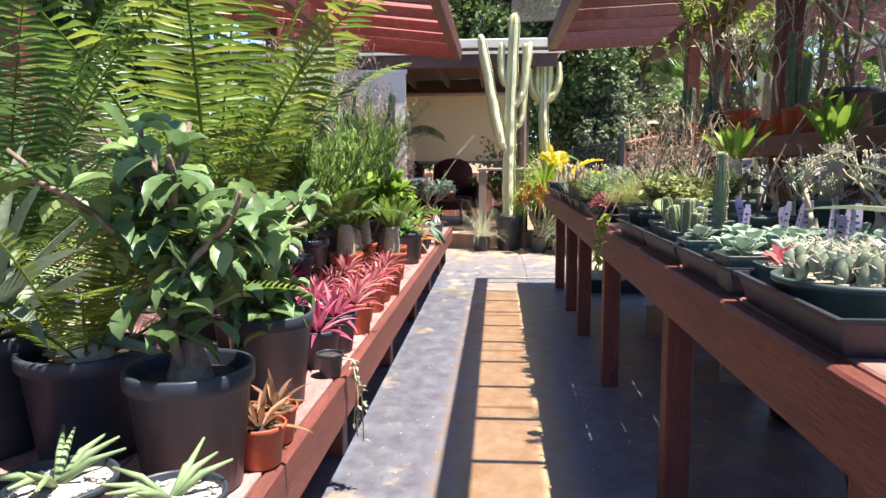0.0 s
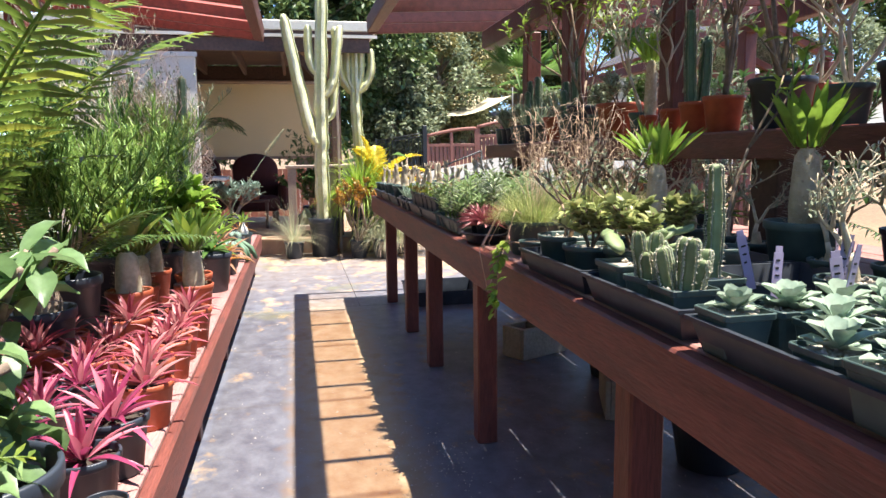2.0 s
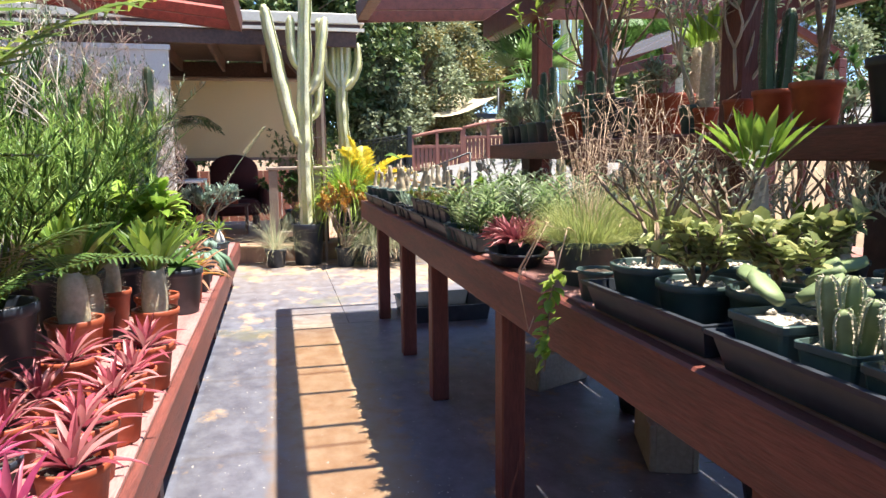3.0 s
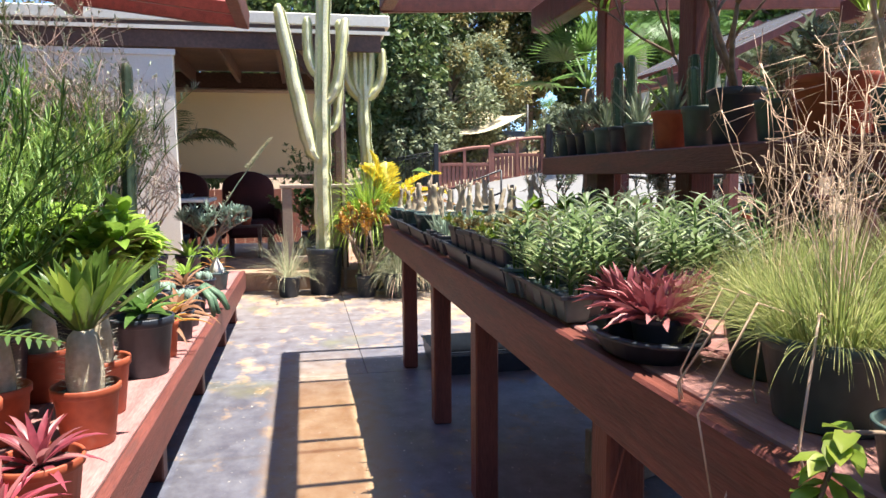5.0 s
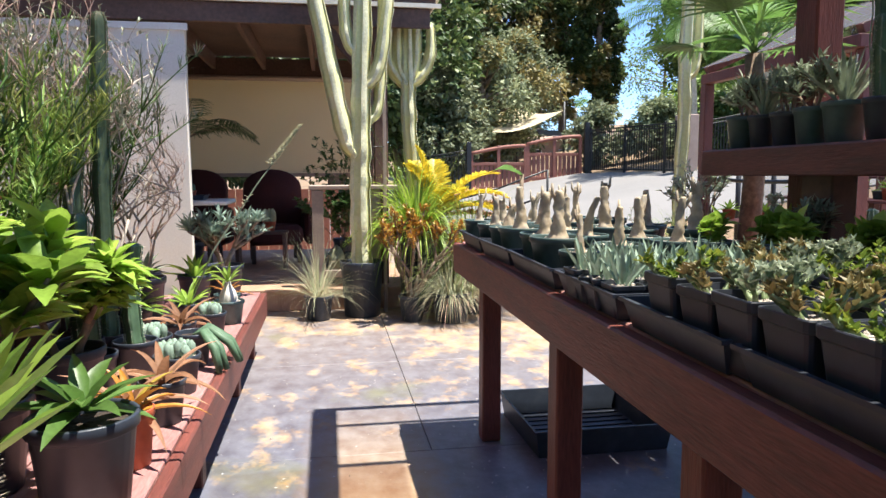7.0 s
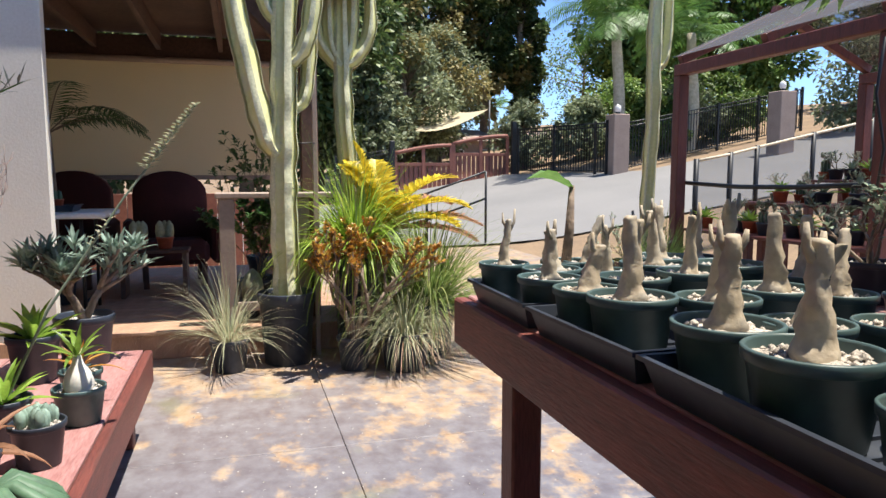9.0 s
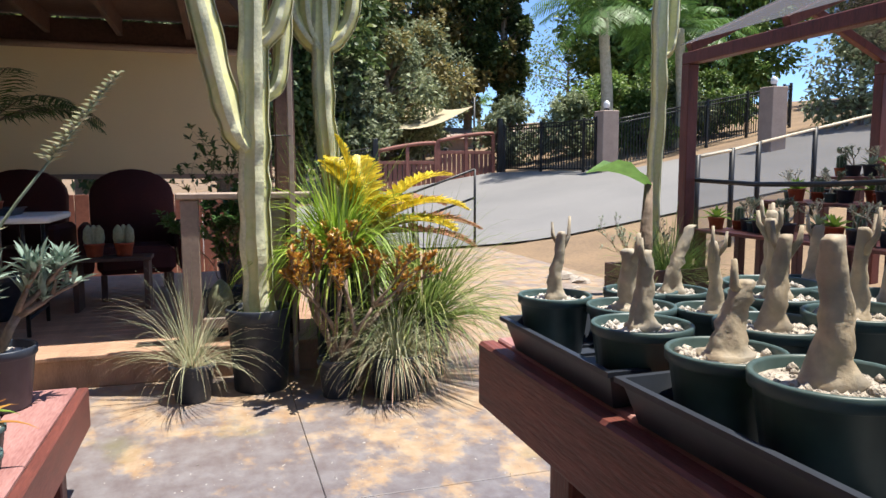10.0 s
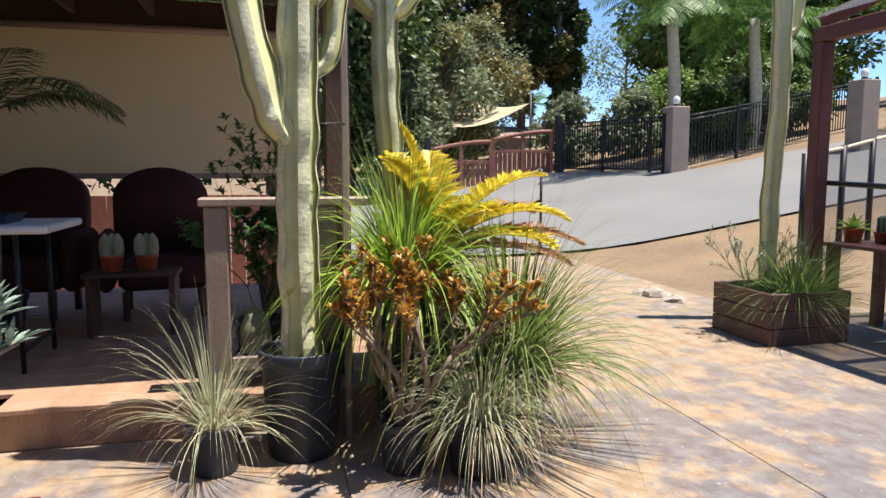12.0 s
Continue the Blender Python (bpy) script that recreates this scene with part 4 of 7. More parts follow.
PENCILGREEN = leafy("bright_pencil_green", (0.24, 0.38, 0.09), .45, .3, .4, tint=(.34, .46, .12))
pencil_bush((-1.15, 5.35, Z), 0.16, 0.32, 0.78, 1.1, PENCILGREEN, "dense fine-leaved green bush in a black pot", 26)
pencil_bush((-1.35, 6.6, Z), 0.16, 0.32, 0.85, 1.0, PENCILGREEN, "dense fine-leaved green bush in a black pot", 24)
pencil_bush((-1.2, 7.35, Z), 0.14, 0.28, 1.0, .8, LEAFGREY, "grey-green fine-leaved bush in a black pot", 16)
pencil_bush((-1.7, 7.2, Z), 0.16, 0.32, 1.2, 1.0, LEAF, "tall fine-leaved green bush in a black pot", 22)
pencil_bush((-1.22, 4.6, Z), 0.16, 0.32, 0.75, 1.0, PENCILGREEN, "dense fine-leaved green bush in a black pot", 18)
pencil_bush((-1.6, 5.8, Z), 0.16, 0.32, 1.15, 1.0, LEAFDARK, "tall fine-leaved green bush in a black pot", 20)


def big_cycad(at, count, length, lmat, label, leaflet=.2, width=.019, up=(35, 80), droop=.75, h=.34, r=.19, n=46, a0=None, arc=6.28, name="cycad"):
    g, st = crown(count, length, n, leaflet, width, up, droop, .12, z=.12, down=.5, sweep=.3, a0=a0, arc=arc)
    tk = Geo().lathe([(r * .62, -.02), (r * .66, .06), (r * .5, .13), (0, .15)], 16)
    return potted(name, label, r, h, BLACKPOT, [("trunk", tk, STEM, ""), ("frond_crown", g, lmat, ""), ("frond_stalk", st, FROND, "")], at)


big_cycad((-1.30, 3.35, Z), 10, 1.65, FROND, "tall cycad with arching yellow-green fronds in a black pot", .27, .030, (50, 80), .85, n=40, a0=-1.9, arc=4.2)
big_cycad((-1.60, 2.35, Z), 10, 1.1, FRONDDARK, "dark green cycad in a black pot", .2, .02, (25, 75), .9)
big_cycad((-1.55, 1.45, Z), 10, 0.95, FRONDDARK, "dark green cycad in a black pot", .2, .016, (20, 70), 1.0)
big_cycad((-1.9, 3.9, Z), 10, 1.25, FRONDDARK, "dark green cycad behind the bench plants", .2, .02, (35, 75), .9)
big_cycad((-1.15, 4.05, Z), 9, .75, FRONDDARK, "small dark green cycad in a black pot", .12, .012, (30, 75), .8, .28, .13, 40)
g_, s_ = crown(4, 1.0, 40, .13, .014, (40, 65), 1.0, .1, a0=-.5, arc=1.6)
potted("dry_cycad", "cycad with dry brown fronds in a black pot", .16, .32, BLACKPOT, [("frond_crown", g_, DRYFROND, "dry orange-brown fronds"), ("frond_stalk", s_, STEM, "")], (-1.75, 6.6, Z))
# agave-like straps at the far left
ag = rosette(22, .75, .075, (10, 78), .8, 7, 0, .35, .35)
potted("agave", "large grey-green agave in a black pot", .19, .34, BLACKPOT, [("foliage", ag, LEAFGREY, "")], (-1.42, 2.0, Z))
palm_g, palm_s = crown(9, 1.2, 50, .3, .012, (30, 75), 1.1, .1, down=.8)
potted("potted_palm", "feathery green palm in a black pot", .2, .36, BLACKPOT, [("frond_crown", palm_g, FRONDDARK, ""), ("frond_stalk", palm_s, LEAF, "")], (-1.95, 2.9, Z))
palm_g, palm_s = crown(10, 1.35, 50, .32, .012, (35, 80), 1.1, .1, down=.8)
potted("potted_palm", "tall feathery palm behind the bench in a black pot", .2, .36, BLACKPOT, [("frond_crown", palm_g, LEAF, ""), ("frond_stalk", palm_s, LEAF, "")], (-2.0, 4.8, Z))
palm_g, palm_s = crown(9, 1.2, 50, .3, .012, (30, 75), 1.1, .1, down=.8)
potted("potted_palm", "feathery green palm in a black pot", .2, .36, BLACKPOT, [("frond_crown", palm_g, FRONDDARK, ""), ("frond_stalk", palm_s, LEAF, "")], (-1.95, 0.9, Z))
# slim blue-green columns
for (x, y, hh) in ((-1.02, 7.1, 1.35), (-1.10, 7.0, 1.0), (-0.98, 6.75, .55), (-0.88, 6.95, .42)):
    c, rb, sn = Geo(), Geo(), Geo()
    ribbed(c, rb, sn, [(0, 0, 0), (U(-.02, .02), 0, hh * .5), (U(-.03, .03), 0, hh)], [.032, .035, .03], 4, .45, 40, .014, .1)
    potted("column_cactus", "slim spiny blue-green columnar cactus", .085, .17, BLACKPOT, [("column", c, CACTUSDARK, ""), ("rib_edge", rb, CACTUSDARK, ""), ("spine_cover", sn, SPINE, "")], (x, y, Z))


def twiggy(at, height, n, label, leaf=None, r=.13, h=.26, depth=4, mat=TWIG):
    br, tips = Geo(), []
    for _ in range(n):
        a, q = U(0, 6.28), U(.1, .5)
        branches(br, (.02 * math.cos(a), .02 * math.sin(a), 0), (math.cos(a) * q, math.sin(a) * q, 1), height * .33, .011, depth, .75, .3, tips, .62, (2, 3), 4, .16)
    ps = [("branchwork", br, mat, "bare grey twigs")]
    if leaf:
        ps.append(("foliage", leaves_at(tips, 3, .03, .012, .3, 2, .2, (0, 70), .03), leaf, ""))
    return potted("twiggy_shrub", label, r, h, BLACKPOT, ps, at)


twiggy((-1.15, 7.55, Z), 1.28, 11, "bare twiggy grey shrub in a black pot", LEAFGREY)
twiggy((-1.3, 6.95, Z), 1.55, 9, "tall bare twiggy grey shrub in a black pot", LEAFGREY)
twiggy((-1.5, 5.6, Z), 1.55, 5, "tall bare twiggy grey shrub in a black pot", LEAFGREY)
twiggy((-1.15, 8.15, Z), .8, 6, "bare twiggy grey shrub in a black pot")
twiggy((-1.7, 8.3, Z), 1.3, 7, "bare twiggy grey shrub in a black pot", LEAFGREY)
potted("agave", "dark green arching agave in a black pot", .14, .26, BLACKPOT, [("foliage", rosette(18, .5, .045, (10, 75), .9, 6), LEAF, "")], (-1.25, 7.35, Z))
potted("agave", "grey-green arching agave in a black pot", .14, .26, BLACKPOT, [("foliage", rosette(18, .5, .035, (10, 75), .9, 6), LEAFGREY, "")], (-1.5, 7.4, Z))
# aloes with rusty arching leaves
AL = potted("aloe", "rusty red arching aloe in a black pot", .075, .15, BLACKPOT, [("foliage", rosette(11, .26, .035, (10, 65), 1.3, 6, 0, .4, .15), DRYFROND, "")], (-0.66, 6.42, Z), SOIL, 10)
spread(AL, [(-0.80, 7.45, Z), (-0.70, 6.15, Z)], .1)
potted("aloe", "rusty aloe in a tall orange pot", .062, .17, TERRA, [("foliage", rosette(10, .22, .03, (15, 70), 1.2, 6, 0, .4, .15), ORANGE, "")], (-0.665, 6.06, Z))
cl = []
for k in range(26):
    a, d = U(0, 6.28), .06 * math.sqrt(U(0, 1))
    cl.append(Geo().lathe([(.012, 0), (.018, .02), (.016, .045), (0.004, .06)], 8, (d * math.cos(a), d * math.sin(a), U(0, .02))))
CLUMP = potted("clump_succulent", "clumping green succulent in a black pot with pale gravel", .085, .15, BLACKPOT, [("stem", cl, LEAFBLUE, "")], (-0.68, 6.76, Z), PUMICE, 40)
spread(CLUMP, [(-0.70, 7.68, Z), (-0.86, 7.15, Z)])
trail = []
for k in range(10):
    a = U(-1.2, .9)
    pts = [(0, 0, 0), (.08 * math.cos(a), .08 * math.sin(a), .03), (.16 * math.cos(a), .16 * math.sin(a), -.03), (.2 * math.cos(a), .2 * math.sin(a), U(-.13, -.06))]
    trail.append(Geo().tube(pts, [.012, .017, .018, .012], 8))
potted("trailing_cactus", "trailing scaly green cactus in a black pot", .075, .15, BLACKPOT, [("stem", trail, CACTUSDARK, "")], (-0.69, 7.15, Z))
CAUD = Geo().lathe([(.04, -.01), (.052, .03), (.04, .07), (.02, .10), (.012, .13)], 14)
potted("caudex_plant", "white-barked caudex plant in a grey-green pot", .085, .13, GREENPOT, [("caudex", CAUD, WHITEWALL, "white bulbous caudex"), ("foliage", rosette(12, .16, .022, (15, 75), .8, 5, .12), LEAFLIGHT, "")], (-0.66, 8.05, Z), PUMICE, 30)
potted("caudex_plant", "small caudex plant in a grey-green pot", .075, .13, GREENPOT, [("foliage", rosette(12, .15, .018, (15, 75), .8, 5, .02), ORANGE, "")], (-0.70, 8.28, Z), PUMICE, 30)
br, tips = Geo(), []
for _ in range(5):
    a = U(0, 6.28)
    branches(br, (0, 0, 0), (math.cos(a) * .5, math.sin(a) * .5, 1), .16, .02, 2, .6, .2, tips, .72)
potted("tree_succulent", "branching tree succulent with narrow leaves in a black pot", .125, .23, BLACKPOT, [("stem", br, STEM, "thick knobby stems"), ("foliage", leaves_at(tips, 13, .10, .018, .35, 4, .3, (10, 75), .05, .5), LEAFBLUE, "")], (-0.80, 8.90, Z), PUMICE, 50)
# flower stalk plant
fs, fh = Geo(), Geo()
pts = [Vector((0, 0, 0)), Vector((.14, .01, .3)), Vector((.38, .03, .66)), Vector((.62, .05, .98))]
fs.tube(pts, [.006, .005, .004, .003], 6)
for k in range(90):
    q = pts[2].lerp(pts[3], .30 + .70 * k / 90)
    a = k * GOLDEN
    fh.blade(q, (math.cos(a), math.sin(a), .5), .042 - .00025 * k, .016, .3, 2)
for k in range(14):
    q = pts[1].lerp(pts[2], .55 + .02 * k)
    a = k * GOLDEN
    fh.blade(q, (math.cos(a), math.sin(a), .6), .03, .011, .3, 2)
potted("flowering_succulent", "succulent with a tall leaning pale flower stalk", .08, .15, BLACKPOT, [("foliage", rosette(14, .2, .03, (15, 70), .7, 5), LEAFLIGHT, ""), ("flower_stalk", fs, LEAFGREY, "leaning pale green stalk"), ("flower_spike", fh, GRASSGREY, "pale flower spike")], (-0.85, 7.90, Z))
for (x, y) in ((-0.95, 8.65), (-1.3, 8.85), (-1.05, 7.55)):
    potted("leafy_succulent", "leafy green succulent in a black pot", .1, .2, BLACKPOT, [("foliage", rosette(20, .22, .04, (10, 75), .7, 5), LEAFLIGHT if y < 8.8 else LEAFGREY, "")], (x, y, Z))
# vine hanging over the front edge of the low bench
vg, vl = Geo(), Geo()
for k in range(3):
    a = U(-.03, .03)
    pts = [(0, 0, 0), (.09, a, -.01), (.10 + k * .012, a * 2, -.13), (.09 + k * .02, a * 3, -.26 - .03 * k)]
    vg.tube(pts, [.003] * 4, 4)
    for q in range(14):
        t = U(.8, 3)
        i = min(int(t), 2)
        p = Vector(pts[i]).lerp(Vector(pts[i + 1]), t - i)
        vl.blade(p, (U(-.2, 1), U(-1, 1), U(-.6, .4)), .03, .014, .6, 2)
potted("trailing_vine", "small vine trailing over the bench edge from a black pot", .05, .09, BLACKPOT, [("stem", vg, GRASSDRY, ""), ("foliage", vl, LEAFGREY, "")], (-0.60, 2.72, Z))

# ---------- right bench ----------
B = RZ + 0.001
TR = B + 0.004
# trays along the front edge and the rows behind them
for (y0, y1) in ((1.22, 1.70), (1.73, 2.21), (2.24, 2.68), (2.70, 3.16), (4.07, 4.52), (4.55, 4.98), (5.00, 5.42), (5.44, 5.86), (5.88, 6.40), (6.42, 6.86), (6.88, 7.30)):
    tray((0.53 + 0.15, (y0 + y1) / 2, B), 0.29, y1 - y0 - 0.01, .064)
for (y0, y1) in ((0.3, .75), (0.77, 1.2), (1.22, 1.70), (1.73, 2.21), (2.24, 2.68), (2.70, 3.16), (4.07, 4.52), (4.55, 4.98), (5.00, 5.42), (5.44, 5.86), (5.88, 6.40), (6.42, 6.86), (6.88, 7.30)):
    tray((0.99, (y0 + y1) / 2, B), 0.29, y1 - y0 - 0.01, .064)

# rosettes in square green pots
RO = potted("rosette_succulent", "grey-green rosette succulent in a square green pot", .052, .08, GREENPOT, [("foliage", rosette(16, .052, .03, (8, 70), .1, 4, .006, .25, .65, .004, tip=.25), LEAFBLUE, "powdery grey-green leaves")], (0.585, 2.15, TR), PUMICE, 22, True, group="rosettes in square pots")
RO2 = potted("rosette_succulent", "flat pale rosette succulent in a square green pot", .052, .08, GREENPOT, [("foliage", rosette(12, .06, .036, (4, 55), .1, 4, .006, .25, .65, .004, tip=.25), LEAFBLUE, "")], (0.69, 2.15, TR), PUMICE, 22, True, group="rosettes in square pots")
for i in range(6):
    for j in range(4):
        if (i, j) in ((0, 0), (0, 1)):
            continue
        x, y = 0.585 + .104 * i, 2.15 - .118 * j
        if .82 < x < .86:
            x += .03
        spread(RO if (i * 3 + j) % 2 else RO2, [(x + U(-.004, .004), y, TR)], .06, False)
# pink-tipped one at the corner and a shallow green bowl of clumping cactus
potted("rosette_succulent", "pink-tinged rosette in a square green pot", .052, .08, GREENPOT, [("foliage", rosette(9, .05, .028, (20, 75), .1, 4, .006, .25, .6), PINK, "")], (0.62, 1.66, TR), PUMICE, 22, True)
cc = []
for k in range(70):
    a, d = U(0, 6.28), .10 * math.sqrt(U(0, 1))
    cc.append(Geo().lathe([(.009, 0), (.013, .014), (.011, .032), (.003, .045)], 8, (d * math.cos(a), d * math.sin(a), U(0, .025))))
ccs = Geo()
for k in range(700):
    a, d = U(0, 6.28), .115 * math.sqrt(U(0, 1))
    p = Vector((d * math.cos(a), d * math.sin(a), U(.02, .075)))
    w = Vector((U(-1, 1), U(-1, 1), U(.2, 1))).normalized()
    t = w.orthogonal() * .001
    i = len(ccs.v)
    ccs.v += [tuple(p + t), tuple(p - t), tuple(p + w * .018)]
    ccs.f.append((i, i + 1, i + 2))
bowl = potted("clumping_cactus", "clumping pale-spined cactus in a shallow green pot", .125, .085, GREENPOT, [("stem", cc, LEAFGREY, ""), ("spine_cover", ccs, SPINE, "")], (0.66, 1.47, TR), PUMICE, 30)
spread(bowl, [(0.93, 1.36, TR), (0.99, 1.02, TR), (0.70, 0.98, B)], .08)
# spiky aloe reaching in from the near end
potted("aloe", "grey-green aloe with long narrow leaves in a black pot", .1, .16, BLACKPOT, [("foliage", rosette(16, .38, .036, (10, 75), .5, 6, 0, .4, .15), LEAFGREY, "")], (1.02, 1.62, TR))


def square_cactus(at, cols, label, hmax=.2):
    rb, sn, columns = Geo(), Geo(), []
    for k in range(cols):
        c = Geo()
        columns.append(("column", c, CACTUSCOLUMN, ""))
        a, d, hh = U(0, 6.28), .026 * (k > 0), U(.5, 1) * hmax
        x, y = d * math.cos(a), d * math.sin(a)
        ribbed(c, rb, sn, [(x, y, 0), (x * 1.4, y * 1.4, hh * .5), (x * 1.7, y * 1.7, hh)], [.012, .0145, .011], 4, .4, 16, .008, .1)
    return potted("potted_cactus", label, .055, .085, GREENPOT, columns + [("rib_edge", rb, LEAFGREY, ""), ("spine_cover", sn, SPINE, "")], at, PUMICE, 25, True)


sc = square_cactus((0.60, 2.34, TR), 6, "clustered green columnar cactus in a square green pot", .12)
spread(sc, [(0.61, 2.47, TR)], .12)
tall = Geo(), Geo(), Geo()
ribbed(*tall, [(0, 0, 0), (.005, 0, .12), (0, 0, .25)], [.015, .017, .013], 5, .35, 40, .01, .1)
TALL = potted("column_cactus", "tall slim green columnar cactus in a square pot", .055, .085, GREENPOT, [("column", tall[0], CACTUSCOLUMN, ""), ("rib_edge", tall[1], LEAFGREY, ""), ("spine_cover", tall[2], SPINE, "")], (0.72, 2.43, TR), PUMICE, 25, True)
# paddle cactus lying over its pot
pad = []
for k in range(4):
    m = Matrix.Translation((U(-.05, .05), U(-.06, .06), .03 + .01 * k)) @ Matrix.Rotation(U(0, 6), 4, 'Z') @ Matrix.Rotation(U(1.0, 1.45), 4, 'X')
    rings = []
    for t, w in ((0, .009), (.02, .02), (.042, .025), (.062, .018), (.073, .005)):
        rings.append([m @ Vector((w * math.cos(q * .7854), .008 * math.sin(q * .7854), t)) for q in range(8)])
    pad.append(Geo().ring_skin(rings))
PADS = potted("paddle_cactus", "pale green paddle cactus in a square green pot", .07, .095, GREENPOT, [("pad", pad, CACTUSCOLUMN, "")], (0.62, 2.60, TR), PUMICE, 20, True)
spread(PADS, [(0.74, 2.62, TR)])


def bushy(at, r, h, height, leafl, leafw, mat, label, n=4, per=7, potmat=GREENPOT, depth=2, soil=PUMICE, bark=STEM):
    br, tips = Geo(), []
    for _ in range(n):
        a = U(0, 6.28)
        branches(br, (.008 * math.cos(a), .008 * math.sin(a), 0), (math.cos(a) * .5, math.sin(a) * .5, 1), height * .42, .006, depth, .6, .25, tips, .7, (2, 3), 4)
    return potted("leafy_plant", label, r, h, potmat, [("stem", br, bark, ""), ("foliage", leaves_at(tips, per, leafl, leafw, .6, 3, .25, (-10, 70), .05), mat, "")], at, soil, 26)


g1 = bushy((0.64, 2.88, TR), .075, .10, .13, .034, .026, LEAFPALE, "small round-leaved pale plant in a green pot", 4, 7)
g2 = bushy((0.64, 3.05, TR), .085, .11, .26, .022, .010, LEAFGREY, "wiry plant in a green pot with white gravel", 4, 4)
spread(g1, [(0.80, 2.78, TR), (0.70, 2.73, TR)])
spread(g2, [(0.80, 3.05, TR)])


def bare_bonsai(at, height, label, r=.065, h=.09):
    br, tips = Geo(), []
    branches(br, (0, 0, -.01), (U(-.2, .2), U(-.2, .2), 1), height * .3, .012, 4, .8, .35, tips, .62, (2, 3), 5)
    br.lathe([(.022, -.01), (.018, .02), (.011, .05)], 10)
    return potted("bare_shrub", label, r, h, GREENPOT, [("branchwork", br, PALESTEM, "pale zigzag branches"), ("foliage", leaves_at(tips, 2, .018, .009, .3, 2), LEAFGREY, "")], at, PUMICE, 30)


b1 = bare_bonsai((0.95, 2.30, TR), .27, "pale leafless shrub with zigzag branches in a green pot")
b2 = bare_bonsai((1.05, 2.05, TR), .30, "pale branching shrub with tiny leaves in a green pot")
b3 = bare_bonsai((1.12, 1.75, TR), .32, "pale wiry shrub with few leaves in a green pot")
for i, y in enumerate([1.0, 1.25, 1.5, 1.9, 2.2, 2.42, 2.62, 2.95, 3.15, 3.4]):
    spread((b1, b2, b3)[i % 3], [(1.2 + U(-.05, .07), y, TR if y < 3.2 else B)], .2)
# spiky green crown on a stout stem
pp = pachypodium((1.02, 3.22, B), .085, .14, GREENPOT, .19, .032, .17, 26, LEAFLIGHT, "green pachypodium with a leafy crown in a green pot")
spread(pp, [(1.2, 2.75, TR)], .15)
tl = Geo(), []
branches(tl[0], (0, 0, 0), (.1, 0, 1), .3, .006, 2, .5, .2, tl[1], .7, (2, 2), 4)
TALLTWIG = potted("slender_shrub", "slender upright shrub with few green leaves", .07, .1, GREENPOT, [("stem", tl[0], STEM, ""), ("foliage", leaves_at(tl[1], 6, .05, .024, .5, 3), LEAFLIGHT, "")], (0.95, 2.75, TR), PUMICE, 20)
spread(TALLTWIG, [(1.1, 1.15, TR), (1.25, .85, B)], .25)
for k in range(16):
    tag_at(0.80 + .04 * (k % 5) + U(-.01, .01), 1.62 + k * .052, TR + .075, U(.085, .12), .024)
for x, y in ((.66, 2.42), (.70, 3.02), (.74, 2.25), (.83, 5.08), (.88, 4.9), (.95, 5.0), (1.0, 4.8)):
    tag_at(x, y, TR + .08, .09, .02)
# grass pots with dry stalks
gs = grass(1500, .155, .0015, (30, 88), 1.5, 6, .085)
gd = Geo()
for k in range(24):
    a, q = U(-1.2, 1.9), U(.1, .6)
    ux, uy, hh = math.cos(a), math.sin(a), U(.18, .40)
    jog = lambda w: Vector((U(-w, w), U(-w, w), U(-w, w)))
    pts = [Vector((.06 * U(-1, 1), .06 * U(-1, 1), 0))]
    for w in range(1, 6):
        pts.append(Vector((q * .4 * ux * w / 5, q * .4 * uy * w / 5, hh * (w / 5) ** .8)) + jog(.007))
    pts.append(pts[-1] + Vector((.03 * ux, .03 * uy, U(-.05, .02))))
    gd.tube(pts, [.0007, .0006, .0006, .0005, .0005, .0009, .0005], 4)
    for w in (3, 4, 5):
        gd.tube([pts[w], pts[w] + jog(.03) + Vector((0, 0, .025)), pts[w] + jog(.05) + Vector((0, 0, .03))], [.0004, .0004, .0008], 4)
gl = Geo()
for k in range(4):
    a = U(2.2, 4.0)
    gl.tube([(0, 0, .02), (.12 * math.cos(a), .12 * math.sin(a), .06), (.2 * math.cos(a), .2 * math.sin(a), -.08), (.17 * math.cos(a), .2 * math.sin(a), U(-.24, -.14)), (.14 * math.cos(a), .15 * math.sin(a), U(-.2, -.1))], .0018, 4)
GRASSFINE = leafy("fine_yellow_green_grass", (0.34, 0.42, 0.14), .5, .4, .4, tint=(.50, .50, .24))
GRASS_POT = potted("grass_pot", "fine green grass with dry straw stalks in a green pot", .095, .12, GREENPOT, [("tuft", gs, GRASSFINE, ""), ("dry_tuft", gd, STRAW, "dry straw stalks"), ("runner", gl, STRAW, "dry trailing runners")], (0.67, 3.44, B), SOIL)
for p in ((0.74, 3.65, B), (0.90, 3.5, B), (0.94, 3.75, B), (1.1, 3.62, B)):
    copy_thing(GRASS_POT, pose(*p, 0, 0, U(-25, 25)) @ Matrix.Scale(U(.9, 1.1), 4))
# red aloes in a round black holder
hold = thing("pot_holder", "dark plastic oval pot holder on the bench edge", "pot holder", pose(0.60, 3.83, B))
hg = Geo()
prof = [(.070, 0), (.088, .035), (.098, .037), (.098, .043), (.083, .043), (.068, .006), (0.0, .006)]
rings = [[(r * math.cos(q * .2618), r * 1.5 * math.sin(q * .2618), z) for q in range(24)] for r, z in prof[:-1]]
hg.ring_skin(rings)
part("shell", hg, BLACKPOT, hold)
RA = potted("red_aloe", "dusky red toothed aloe in a small black pot", .05, .075, BLACKPOT, [("foliage", rosette(64, .098, .020, (0, 80), .5, 6, .005, .5, .22, .034, .3, .08), REDALOE, "")], (0.605, 3.90, B + .007), SOIL, 10)
